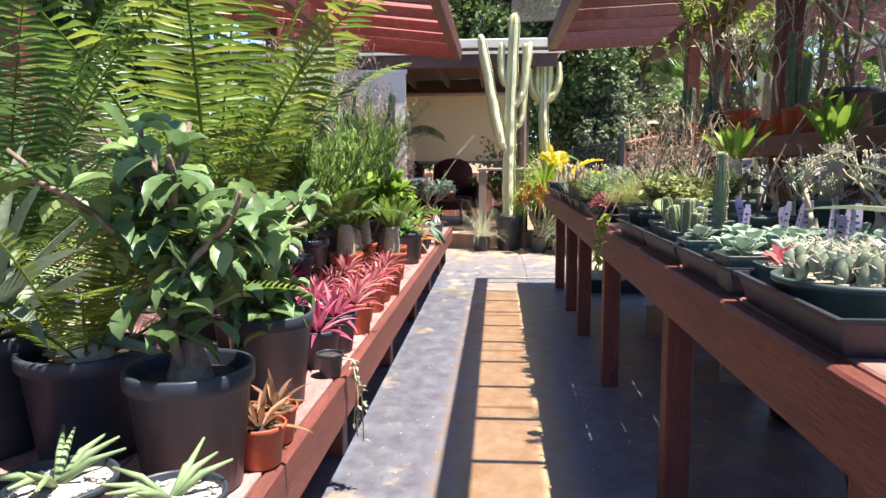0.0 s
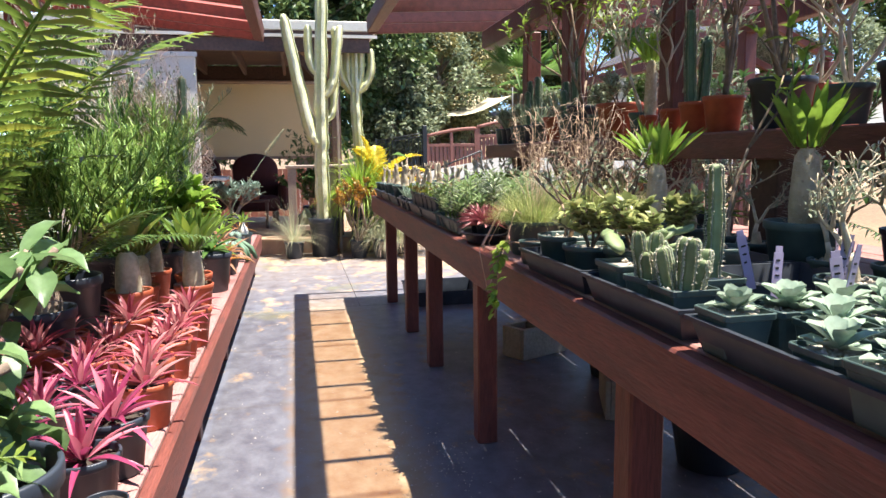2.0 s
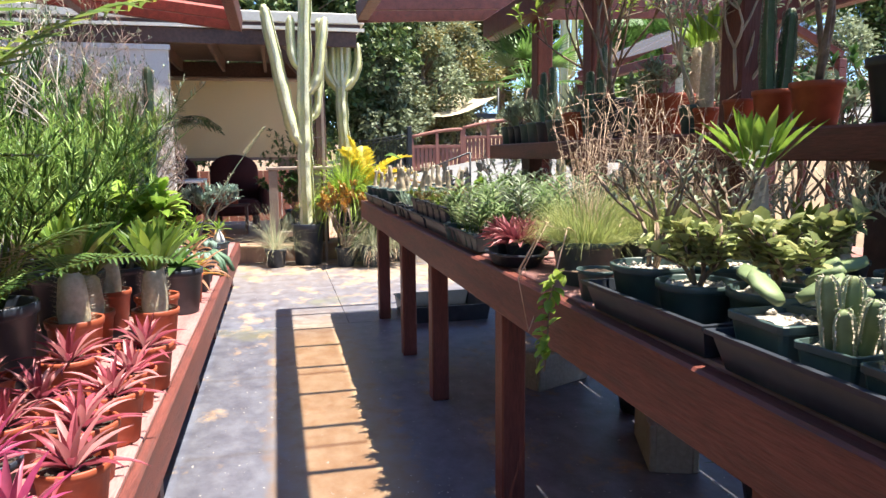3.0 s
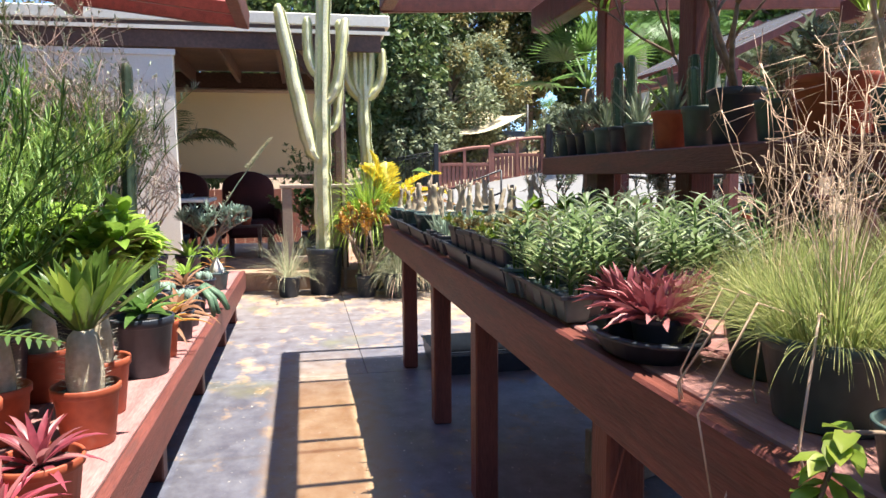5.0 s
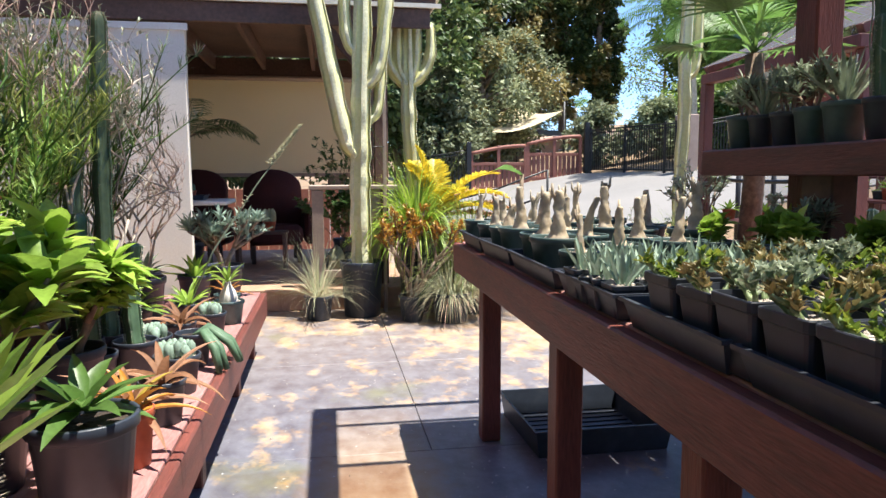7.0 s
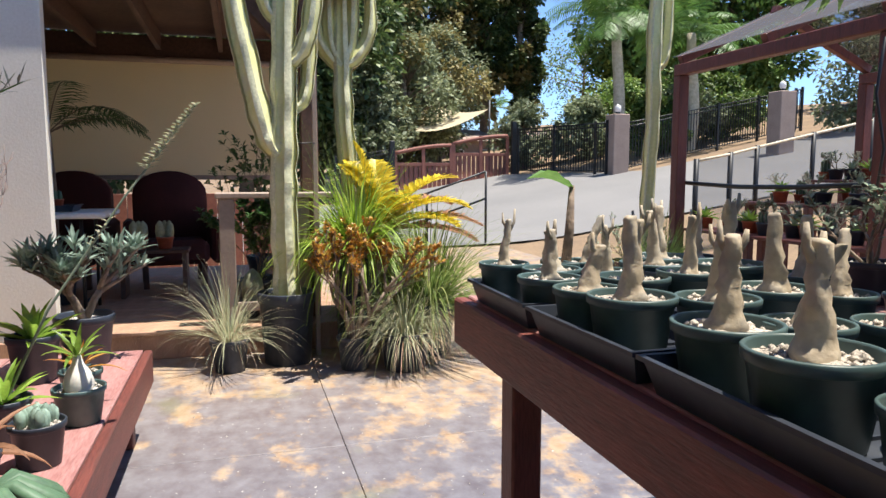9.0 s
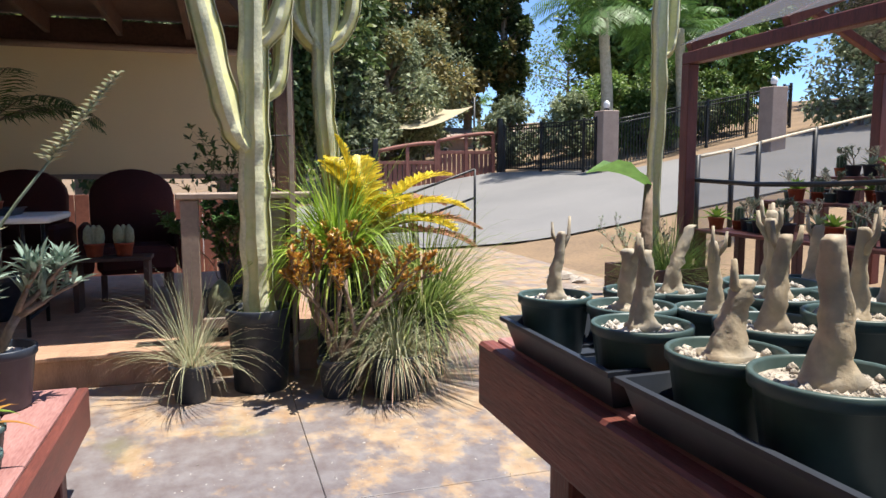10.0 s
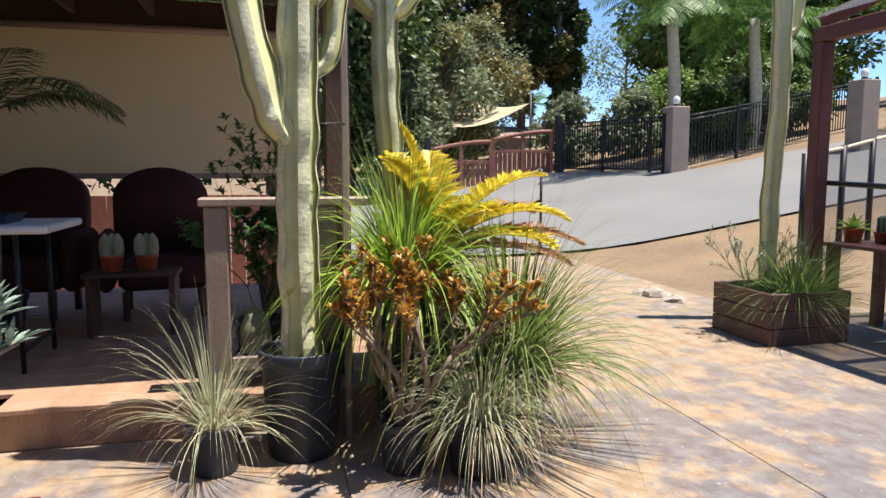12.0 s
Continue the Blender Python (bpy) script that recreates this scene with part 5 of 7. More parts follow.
spread(RA, [(0.595, 3.775, B + .007), (0.66, 3.84, B + .007)], .22)
# dense tray of upright leafy seedlings
LEAFSEED = leafy("fresh_grey_green_leaves", (0.22, 0.33, 0.14), .5, .4, .4, tint=(.34, .42, .22))
SEED = []
for k in range(3):
    st, lv = Geo(), Geo()
    for q in range(3):
        x0_, y0_, hh = U(-.02, .02), U(-.02, .02), U(.08, .18)
        st.tube([(x0_, y0_, 0), (x0_ * 1.6, y0_ * 1.6, hh)], [.003, .002], 5)
        for w in range(18):
            a, z = w * GOLDEN, hh * (.25 + .75 * w / 18)
            lv.blade((x0_ * (1 + .6 * z / hh), y0_ * (1 + .6 * z / hh), z), (math.cos(a), math.sin(a), .7), .055, .011, .45, 3, .3, mid=.4)
    SEED.append(potted("seedling", "upright narrow-leaved green seedling in a small dark pot", .038, .06, GREENPOT, [("stem", st, LEAF, ""), ("foliage", lv, (LEAFSEED, LEAFGREY, LEAFSEED)[k], "")], (0.57, 4.11 + k * .078, TR), PUMICE, 12, True, group="tray of seedlings"))
for i in range(8):
    for j in range(6 if i < 4 else 11):
        if i == 0 and j < 3:
            continue
        x, y = .57 + i * .078, 4.11 + j * .078
        spread(SEED[(i * 5 + j * 3) % 3], [(x + (.02 if i > 3 else 0), y, TR)], .18)
# black square pots with small sprawling succulents
DULLTIP = leafy("dull_olive_orange_leaves", (0.27, 0.24, 0.10), .5, .2, .4, tint=(.36, .24, .09))
SM = []
for k in range(3):
    br, tips = [], []
    for _ in range(7):
        a = U(0, 6.28)
        br.append(Geo())
        branches(br[-1], (.02 * math.cos(a), .02 * math.sin(a), 0), (math.cos(a) * .8, math.sin(a) * .8, .8), .04, .006, 1, .7, .3, tips, .8, (2, 3), 5)
    SM.append(potted("small_succulent", "low branching green succulent in a square black pot", .062, .13, BLACKPOT, [("stem", br, CACTUSCOLUMN, ""), ("foliage", leaves_at(tips, 9, .022, .011, .1, 2, .3, (10, 80), .02, .5), (LEAFGREY, FROND, DULLTIP)[k], "")], (0.595, 4.62 + k * .127, TR), PUMICE, 24, True, taper=.72, group="square black pots"))
for i in range(5):
    for j in range(6 if i < 2 else 7):
        if (i == 0 and j < 3) or (i > 1 and j < 3):
            continue
        x, y = .595 + i * .127, 4.62 + j * .127
        spread(SM[(i + j * 2) % 3], [(x + (.03 if i > 1 else 0), y, TR)], .06, False)
# fan aloes in small pots
FA = potted("fan_aloe", "upright blue-grey aloe fan in a small pot", .042, .075, BLACKPOT, [("foliage", rosette(9, .10, .017, (48, 80), -.1, 4, 0, .4, .2, .012), LEAFBLUE, "")], (0.575, 5.50, TR), PUMICE, 12, True, group="aloe fans")
for i in range(6):
    for j in range(4):
        if i == 0 and j == 0:
            continue
        spread(FA, [(.575 + i * .083 + (.03 if i > 2 else 0), 5.50 + j * .085, TR)], .1)
# yellow-green leafy plants farther back
yl = bushy((1.2, 5.75, TR), .08, .12, .11, .06, .05, LEAFLIGHT, "bright yellow-green broad-leaved plant in a pot", 4, 6, depth=1)
spread(yl, [(1.22, 5.5, B), (1.15, 6.1, TR), (1.3, 6.0, B)])


def adenium(at, r, h, height, tr, label, lean=0.0, arms=0):
    t = Geo()
    tr, height = tr * .70, height * .72
    prof = [(tr * 1.30, -.01), (tr * 1.42, .012), (tr * 1.18, height * .12), (tr * .92, height * .22), (tr * .98, height * .28), (tr * .78, height * .40), (tr * .82, height * .47), (tr * .70, height * .56), (tr * .62, height * .68), (tr * .66, height * .76), (tr * .58, height * .88), (tr * .56, height * .96), (tr * .42, height * 1.0)]
    rings = []
    ph = U(0, 6)
    for i, (rr, z) in enumerate(prof):
        sx, sy = (U(-.12, .12) * tr, U(-.12, .12) * tr) if i > 1 else (0, 0)
        rings.append([(sx + lean * (z / height) ** 2 * height + rr * (1 + .14 * math.sin(3 * q * .3927 + ph + i)) * math.cos(q * .3927), sy + rr * (1 + .12 * math.cos(2 * q * .3927 + i)) * math.sin(q * .3927), z) for q in range(16)])
    t.ring_skin(rings)
    top = Vector((lean * height, 0, height * .94))
    for k in range(arms):
        a = U(0, 6.28)
        t.tube([top - Vector((0, 0, height * .2)), top + Vector((.02 * math.cos(a), .02 * math.sin(a), 0)), top + Vector((.022 * math.cos(a), .022 * math.sin(a), U(.015, .045)))], [tr * .36, tr * .27, tr * .15], 7)
    return potted("adenium", label, r, h, GREENPOT, [("trunk", t, ADENBARK, "bare swollen pale trunk")], at, PUMICE, 70, group="bare adeniums in green pots")


LAB = "leafless adenium with a swollen pale trunk in a green pot"
A1 = adenium((0.61, 7.22, TR), .068, .115, .19, .022, LAB, .1, 2)
adenium((0.69, 7.08, TR), .075, .115, .16, .036, LAB, -.05, 1)
A3 = adenium((0.62, 6.94, TR), .075, .115, .18, .028, LAB, .05, 1)
adenium((0.63, 6.76, TR), .075, .115, .15, .036, LAB, .25, 1)
A5 = adenium((0.64, 6.60, TR), .085, .125, .24, .034, LAB, -.05, 0)
A7 = adenium((0.65, 6.37 + .10, TR), .085, .125, .22, .034, LAB, .02, 2)
A7.matrix_basis = pose(0.65, 6.33, TR)
A8 = adenium((0.80, 6.86, TR), .085, .12, .21, .027, LAB, .1, 2)
A9 = adenium((0.86, 7.2, TR), .07, .115, .2, .026, LAB, .3, 0)
for i, p in enumerate([(0.95, 6.85, TR), (0.80, 6.55, TR), (0.98, 6.6, TR), (1.06, 7.15, TR), (1.1, 6.9, TR), (1.1, 6.55, TR), (.82, 7.02, TR), (1.22, 7.2, B), (1.25, 6.8, B), (0.98, 7.05, TR), (0.63, 6.13, TR), (0.80, 6.32, TR), (0.64, 5.96, TR), (0.79, 6.02, TR), (0.98, 6.3, TR), (1.0, 6.05, TR), (1.2, 6.3, B)]):
    spread((A1, A3, A5, A8, A7, A9)[i % 6], [p], .12)
lfg = rosette(6, .09, .05, (10, 50), .8, 4)
potted("leafing_caudex", "caudex plant with one curled green leaf in a green pot", .07, .115, GREENPOT, [("trunk", Geo().tube([(0, 0, 0), (.01, 0, .1), (.02, .01, .23)], [.016, .014, .008], 8), STEM, ""), ("leaf", Geo().blade((.02, .01, .22), (-.9, .1, .55), .14, .075, .9, 6, .3, .05, mid=.5, wave=.05), LEAF, "curled green leaf")], (0.80, 7.22, TR), PUMICE, 40)
# mixed plants farther back on the bench, under the shelf
for i in range(20):
    y = 0.4 + i * .345
    k = i % 4
    if k == 0:
        bushy((1.5 + U(-.12, .2), y, B), .075, .11, U(.12, .2), .045, .014, LEAFGREY, "grey-green leafy plant in a green pot under the shelf", 4, 7)
    elif k == 1:
        potted("leafy_succulent", "green rosette plant in a black pot under the shelf", .075, .12, BLACKPOT, [("foliage", rosette(18, .16, .025, (10, 75), .7, 5), LEAFLIGHT if i % 8 == 1 else LEAFGREY, "")], (1.5 + U(-.1, .2), y, B))
    elif k == 2:
        bare_bonsai((1.42 + U(-.05, .1), y, B), .33, "pale wiry shrub in a green pot under the shelf")
    else:
        bushy((1.62, y, B), .08, .12, .26, .03, .02, LEAFGREY, "grey-green shrub in a black pot under the shelf", 5, 6, BLACKPOT)
# trailing strand of green over the bench front
vg, vl = Geo(), Geo()
pts = [Vector((0, 0, 0)), Vector((-.10, 0, .01)), Vector((-.125, .0, -.06)), Vector((-.125, .01, -.16)), Vector((-.13, .015, -.24))]
vg.tube(pts, .003, 4)
for q in range(40):
    t = U(.9, 4)
    i = min(int(t), 3)
    vl.blade(pts[i].lerp(pts[i + 1], t - i), (U(-1, .2), U(-1, 1), U(-.8, .3)), .04, .026, .5, 3)
potted("trailing_plant", "green plant trailing over the bench front from a pot", .05, .075, GREENPOT, [("stem", vg, STEM, ""), ("foliage", vl, LEAFLIGHT, "")], (0.60, 3.23, B), SOIL)
# wide black tub, cinder blocks and pots on the floor beneath
tray((1.13, 7.22, 0.001), .66, .62, .13, BLACKPOT, "floor_tub", "wide black plastic tub on the concrete under the bench")


def block(at, size, rz, label="concrete block on the ground under the bench"):
    ob = thing("concrete_block", label, "block", pose(*at, 0, 0, rz))
    a, b, c = size
    g = Geo()
    w = .03
    g.box((-a / 2, -b / 2, 0), (a / 2, -b / 2 + w, c), bevel=.006)
    g.box((-a / 2, b / 2 - w, 0), (a / 2, b / 2, c), bevel=.006)
    for x in (-a / 2 + .001, -w / 2, a / 2 - w - .001):
        g.box((x, -b / 2 + w, 0.001), (x + w, b / 2 - w, c - .001))
    part("shell", g, BLOCK, ob)


block((1.35, 5.35, .001), (.4, .2, .2), 25)
block((1.45, 4.3, .001), (.4, .2, .2), 70)
for (x, y, s) in ((1.5, 3.6, .16), (1.35, 2.4, .2), (1.62, 4.8, .14)):
    potted("leafy_plant", "shaded green plant in a black pot under the bench", s, s * 1.4, BLACKPOT, [("foliage", rosette(16, .3, .03, (15, 70), .8, 5), LEAFDARK, "")], (x, y, .001))

# ---------- shelf plants ----------
S = 1.371


def shelf_pot(y, r, h, mat, kind, x=1.47):
    lab = {"TERRA": "orange plastic", "BLACK": "black plastic", "GREEN": "dark green plastic"}["TERRA" if mat is TERRA else "BLACK" if mat is BLACKPOT else "GREEN"]
    at = (x, y, S)
    if kind == "spiky":
        potted("spiky_succulent", f"spiky grey succulent in a {lab} pot on the shelf", r, h, mat, [("foliage", rosette(16, .22, .022, (45, 85), .15, 5, 0, .4, .2), LEAFGREY, "")], at, PUMICE, 10)
    elif kind == "pachy":
        pachypodium(at, r, h, mat, .26, .026, .16, 24, LEAFLIGHT, f"tall pachypodium in a {lab} pot on the shelf")
    elif kind == "twig":
        br, tips = Geo(), []
        for _ in range(3):
            branches(br, (0, 0, 0), (U(-.5, .5), U(-.5, .5), 1), .2, .009, 3, .7, .3, tips, .65, (2, 3), 5)
        potted("twiggy_shrub", f"pale twiggy shrub in a {lab} pot on the shelf", r, h, mat, [("branchwork", br, TWIG, ""), ("foliage", leaves_at(tips, 4, .035, .014, .3, 2), LEAFGREY, "")], at, PUMICE, 10)
    elif kind == "col":
        c, rb, sn = Geo(), Geo(), Geo()
        for k in range(4):
            a, hh = k * 1.7, U(.16, .38)
            ribbed(c, rb, sn, [(.03 * math.cos(a), .03 * math.sin(a), 0), (.04 * math.cos(a), .04 * math.sin(a), hh * .5), (.045 * math.cos(a), .045 * math.sin(a), hh)], [.018, .02, .016], 5, .35, 20, .008, .1)
        potted("column_cactus", f"clustered columnar cactus in a {lab} pot on the shelf", r, h, mat, [("column", c, CACTUSDARK, ""), ("rib_edge", rb, LEAFGREY, ""), ("spine_cover", sn, SPINE, "")], at, PUMICE, 10)
    elif kind == "bush":
        bushy(at, r, h, .16, .05, .012, LEAFGREY, f"grey-green bushy plant in a {lab} pot on the shelf", 5, 8, mat)
    elif kind == "tall":
        br, tips = Geo(), []
        for _ in range(3):
            branches(br, (0, 0, 0), (U(-.3, .3), U(-.3, .3), 1), .32, .012, 3, .5, .2, tips, .65, (2, 3), 5)
        potted("tall_shrub", f"tall yellow-green shrub in a {lab} pot on shelf", r, h, mat, [("stem", br, STEM, ""), ("foliage", leaves_at(tips, 6, .06, .022, .5, 3), LEAFLIGHT, "")], at)


for y, r, h, m_, k_ in ((6.46, .062, .12, GREENPOT, "bush"), (6.33, .058, .115, BLACKPOT, "spiky"), (6.20, .058, .115, BLACKPOT, "bush"), (6.07, .062, .12, GREENPOT, "bush"), (5.93, .066, .125, GREENPOT, "spiky"),
                       (5.76, .066, .12, BLACKPOT, "col"), (5.60, .066, .125, GREENPOT, "spiky"), (5.30, .085, .15, TERRA, "spiky"), (5.10, .07, .15, GREENPOT, "col"), (4.88, .095, .19, BLACKPOT, "tall"),
                       (4.66, .07, .13, GREENPOT, "bush"), (4.42, .12, .17, TERRA, "bush"), (4.20, .075, .14, GREENPOT, "twig"), (4.12, .06, .12, TERRA, "pachy"), (3.92, .07, .14, TERRA, "twig"),
                       (3.74, .085, .16, TERRA, "col"), (3.55, .095, .17, TERRA, "tall"), (3.22, .13, .21, BLACKPOT, "tall"), (2.92, .08, .15, GREENPOT, "twig"), (2.68, .12, .2, BLACKPOT, "tall"),
                       (2.40, .10, .17, TERRA, "pachy"), (2.1, .12, .2, BLACKPOT, "twig"), (1.8, .1, .18, BLACKPOT, "col"), (1.5, .11, .19, TERRA, "twig")):
    near = .80 if y < 4.3 else 1.0
    shelf_pot(y, r * near, h * near, m_, k_)
for y, r, h, m_, k_ in ((5.5, .07, .14, BLACKPOT, "tall"), (4.55, .08, .15, TERRA, "pachy"), (3.35, .09, .16, TERRA, "twig"), (2.8, .09, .16, TERRA, "pachy")):
    shelf_pot(y, r, h, m_, k_, 1.70)

# ---------- pots at the end of the court ----------
C0 = 0.001
# large candelabra cactus
def cactus_arms(arms):
    out = []
    for pts, radii, ribs, seg in arms:
        c, rb = Geo(), Geo()
        ribbed(c, rb, None, pts, radii, ribs, .38, seg, rib_w=.3)
        out += [("stem", c, CACTUS, "pale green ribbed stem"), ("rib_edge", rb, CACTUSRIB, "corky cream rib edges")]
    return out


arms = cactus_arms([
    ([(0.0, 0, 0), (-.01, 0, .6), (.0, 0, 1.1), (.02, .0, 1.9), (.06, 0, 2.9)], [.088, .09, .088, .082, .07], 5, 60),
    ([(-.03, -.02, 1.03), (-.10, -.04, 1.10), (-.17, -.04, 1.35), (-.28, 0, 1.90), (-.42, 0, 2.62)], [.058, .07, .076, .074, .055], 4, 44),
    ([(.05, 0, 1.62), (.14, -.02, 1.72), (.20, -.02, 1.92), (.24, -.02, 2.25), (.28, 0, 2.5)], [.045, .055, .056, .054, .04], 4, 36),
    ([(-.02, 0, 1.9), (-.09, 0, 2.0), (-.12, 0, 2.2), (-.12, 0, 2.5)], [.04, .05, .05, .04], 4, 24),
    ([(.04, .06, 1.30), (.15, .09, 1.40), (.19, .1, 1.65), (.22, .1, 2.1), (.22, .1, 2.5)], [.03, .042, .046, .046, .04], 4, 40)])
sproutl = leaves_at([(Vector((.1 * math.cos(k * GOLDEN), .1 * math.sin(k * GOLDEN), .03)), Vector((0, 0, 1))) for k in range(24)], 5, .05, .02, .4, 2)
potted("candelabra_cactus", "tall pale green candelabra cactus in a large black nursery pot", .19, .50, BLACKPOT,
       arms + [("weed_growth", sproutl, LEAFLIGHT, "small green weeds")], (0.20, 10.33, C0), category="cactus", taper=.84)
arms = [([(-.02, 0, 0), (-.06, -.05, .8), (-.11, -.08, 1.35), (-.12, -.08, 1.9), (-.12, -.08, 2.6)], [.07, .072, .075, .075, .05], 5, 50)]
for (x, hh) in ((-.18, 2.45), (-.08, 2.65), (.10, 2.6), (.24, 2.4)):
    x -= .14
    arms.append(([(-.12, -.08, 1.80), ((-.12 + x) / 2, -.08, 1.88), (x, -.09, 2.08), (x + .01, -.09, hh)], [.045, .055, .052, .036], 4, 28))
potted("candelabra_cactus", "forked pale green candelabra cactus in a black nursery pot", .15, .42, BLACKPOT, cactus_arms(arms), (0.84, 11.19, C0), category="cactus", taper=.84)
# grasses
GRASSLIME = leafy("lime_green_grass", (0.27, 0.42, 0.045), .42, .4, .45, tint=(.42, .50, .10))
GRASSBLUE = leafy("blue_green_grass", (0.25, 0.36, 0.09), .45, .45, .5, tint=(.44, .46, .17))
potted("grass_pot", "wispy silver grass in a black nursery pot", .125, .22, BLACKPOT, [("tuft", grass(210, .66, .0046, (20, 88), 1.8, 8, .04), GRASSGREY, ""), ("dry_tuft", grass(60, .6, .0025, (25, 55), 2.2, 8, .06), GRASSDRY, "")], (-0.19, 10.20, C0))
potted("grass_pot", "drooping silver grass in a black nursery pot", .17, .26, BLACKPOT, [("tuft", grass(420, .48, .0055, (20, 86), 2.8, 9, .09), GRASSGREY, ""), ("dry_tuft", grass(120, .44, .0045, (-15, 40), 2.0, 6, .1), GRASSDRY, "")], (0.95, 9.93, C0))
potted("grass_pot", "tall blue-green arching grass in a black nursery pot", .2, .38, BLACKPOT, [("tuft", grass(720, .92, .0095, (22, 86), 2.1, 8, .12), GRASSBLUE, ""), ("dry_tuft", grass(230, .6, .007, (-20, 30), 2.0, 6, .12), GRASSDRY, "")], (1.22, 10.32, C0))
potted("grass_pot", "tall bright green arching grass in a black nursery pot", .18, .84, BLACKPOT, [("tuft", grass(640, .76, .014, (15, 88), 2.9, 9, .10), GRASSLIME, ""), ("tall_tuft", grass(60, 1.1, .005, (55, 86), .5, 6, .06), GRASSGREEN, "")], (0.72, 10.50, C0))
# jade shrub with orange tips
br, tips = Geo(), []
for k in range(6):
    a = k * 1.05
    branches(br, (.02 * math.cos(a), .02 * math.sin(a), 0), (math.cos(a) * .38, math.sin(a) * .38, 1), .23, .024, 4, .52, .2, tips, .7, (2, 3), 6)
ot = [t_ for t_ in tips if t_[0].z > .46]
lo = [t_ for t_ in tips if t_[0].z <= .46]
potted("jade_shrub", "orange-tipped jade shrub with thick stems in a black nursery pot", .125, .25, BLACKPOT, [("stem", br, STEM, "thick tan stems"), ("foliage", leaves_at(ot, 15, .040, .024, .1, 2, .2, (-10, 80), .07, .55), ORANGE, "orange and green leaves"), ("lower_foliage", leaves_at(lo, 12, .04, .020, .2, 2, .2, (-10, 80), .08, .55), LEAFPALE, "")], (0.62, 10.02, C0), s=.92)
# golden cycad
gg, gst = Geo(), []
dg, dst = Geo(), []
for (a, e, L, dr, dry) in ((2.9, 80, .72, .9, 0), (2.2, 72, .66, 1.3, 0), (3.6, 70, .62, 1.2, 0), (.1, 52, .82, 1.15, 0), (-.35, 40, .80, 1.3, 0), (.45, 36, .84, 1.1, 1), (-.15, 22, .86, .9, 1), (-.7, 26, .72, 1.0, 0), (.15, 8, .90, .7, 1), (1.4, 66, .7, 1.0, 0), (-1.2, 48, .6, 1.2, 0)):
    e = radians(e)
    stalk = Geo()
    (dst if dry else gst).append(stalk)
    frond(dg if dry else gg, stalk, (0, 0, .50), (math.cos(a) * math.cos(e), math.sin(a) * math.cos(e), math.sin(e)), L, 56, .18, .036, dr, .5, .5, sweep=.5)
tk = Geo().lathe([(.10, -.02), (.11, .16), (.10, .42), (.07, .52), (0, .54)], 16)
potted("golden_cycad", "cycad with golden yellow and dry orange fronds in a black pot", .2, .42, BLACKPOT, [("trunk", tk, STEM, ""), ("frond_crown", gg, GOLD, "golden yellow fronds"), ("frond_stalk", gst, GOLD, ""), ("dry_frond_crown", dg, DRYFROND, "dry orange-brown fronds"), ("frond_stalk", dst, DRYFROND, "")], (0.93, 10.78, C0))

stake = thing("wooden_stake", "thin pale wooden stake standing beside the tall cactus", "stake", pose(0.425, 10.46, C0))
part("pole", Geo().box((-.016, -.016, 0), (.016, .016, 2.55), bevel=.003), TANPAINT, stake)
part("tie", Geo().tube([(-.17, -.12, 1.52), (-.04, -.04, 1.53), (.02, .0, 1.53)], .004, 5), IRON, stake)

# ---------- patio contents ----------
D = 0.208


def armchair(at, rz):
    ob = thing("armchair", "dark red padded armchair on the shaded deck", "chair", pose(*at, 0, 0, rz), "patio chairs")
    for x in (-.27, .27):
        for y in (-.25, .25):
            part("leg", Geo().box((x - .025, y - .025, 0), (x + .025, y + .025, .22), bevel=.005), DARKWOOD, ob)
    part("seat", Geo().box((-.32, -.30, .22), (.32, .28, .46), bevel=.05), REDSHIRTCHAIR, ob)
    g = Geo()
    rings = []
    for k in range(13):
        a = math.pi * k / 12
        x, z = -.36 * math.cos(a), .46 + (.44 + .24 * math.sin(a))
        rings.append([(x, .20, .40), (x, .32, .40), (x, .38, z), (x, .26, z)])
    g.ring_skin(rings)
    part("backrest", g, REDSHIRTCHAIR, ob)
    for s in (-1, 1):
        part("armrest", Geo().box((s * .40 - .055, -.28, .22), (s * .40 + .055, .26, .66), bevel=.04), REDSHIRTCHAIR, ob)
    return ob


a1 = armchair((-0.75, 12.9, D), 8)
copy_thing(a1, pose(-1.75, 13.0, D, 0, 0, -6))
tb = thing("folding_table", "white plastic folding table on the deck", "table", pose(-1.66, 11.55, D))
part("tabletop", Geo().box((-.75, -.36, .77), (.58, .36, .815), bevel=.012), WHITEPLASTIC, tb)
for x in (-.6, .40):
    for y in (-.28, .28):
        part("leg", Geo().tube([(x, y, 0), (x, y, .77)], .014, 8), IRON, tb)
    part("brace", Geo().tube([(x, -.28, .12), (x, .28, .12)], .012, 8), IRON, tb)
tray((-1.62, 11.5, D + .816), .6, .3, .05)
for k in range(3):
    cl = []
    for q in range(12):
        a, d = U(0, 6.28), .045 * math.sqrt(U(0, 1))
        cl.append(Geo().lathe([(.014, 0), (.02, .03), (.012, .07), (0.002, .08)], 8, (d * math.cos(a), d * math.sin(a), 0)))
    potted("potted_cactus", "small cactus in an orange pot on the patio table", .06, .09, TERRA, [("stem", cl, CACTUSDARK, "")], (-1.76 + k * .14, 11.5, D + .822))
st = thing("plant_stand", "low dark plant stand on the deck", "stand", pose(-0.85, 12.2, D))
part("top", Geo().box((-.3, -.15, .40), (.3, .15, .43), bevel=.005), DARKWOOD, st)
for x in (-.26, .26):
    part("leg", Geo().box((x - .02, -.13, 0), (x + .02, .13, .40), bevel=.004), DARKWOOD, st)
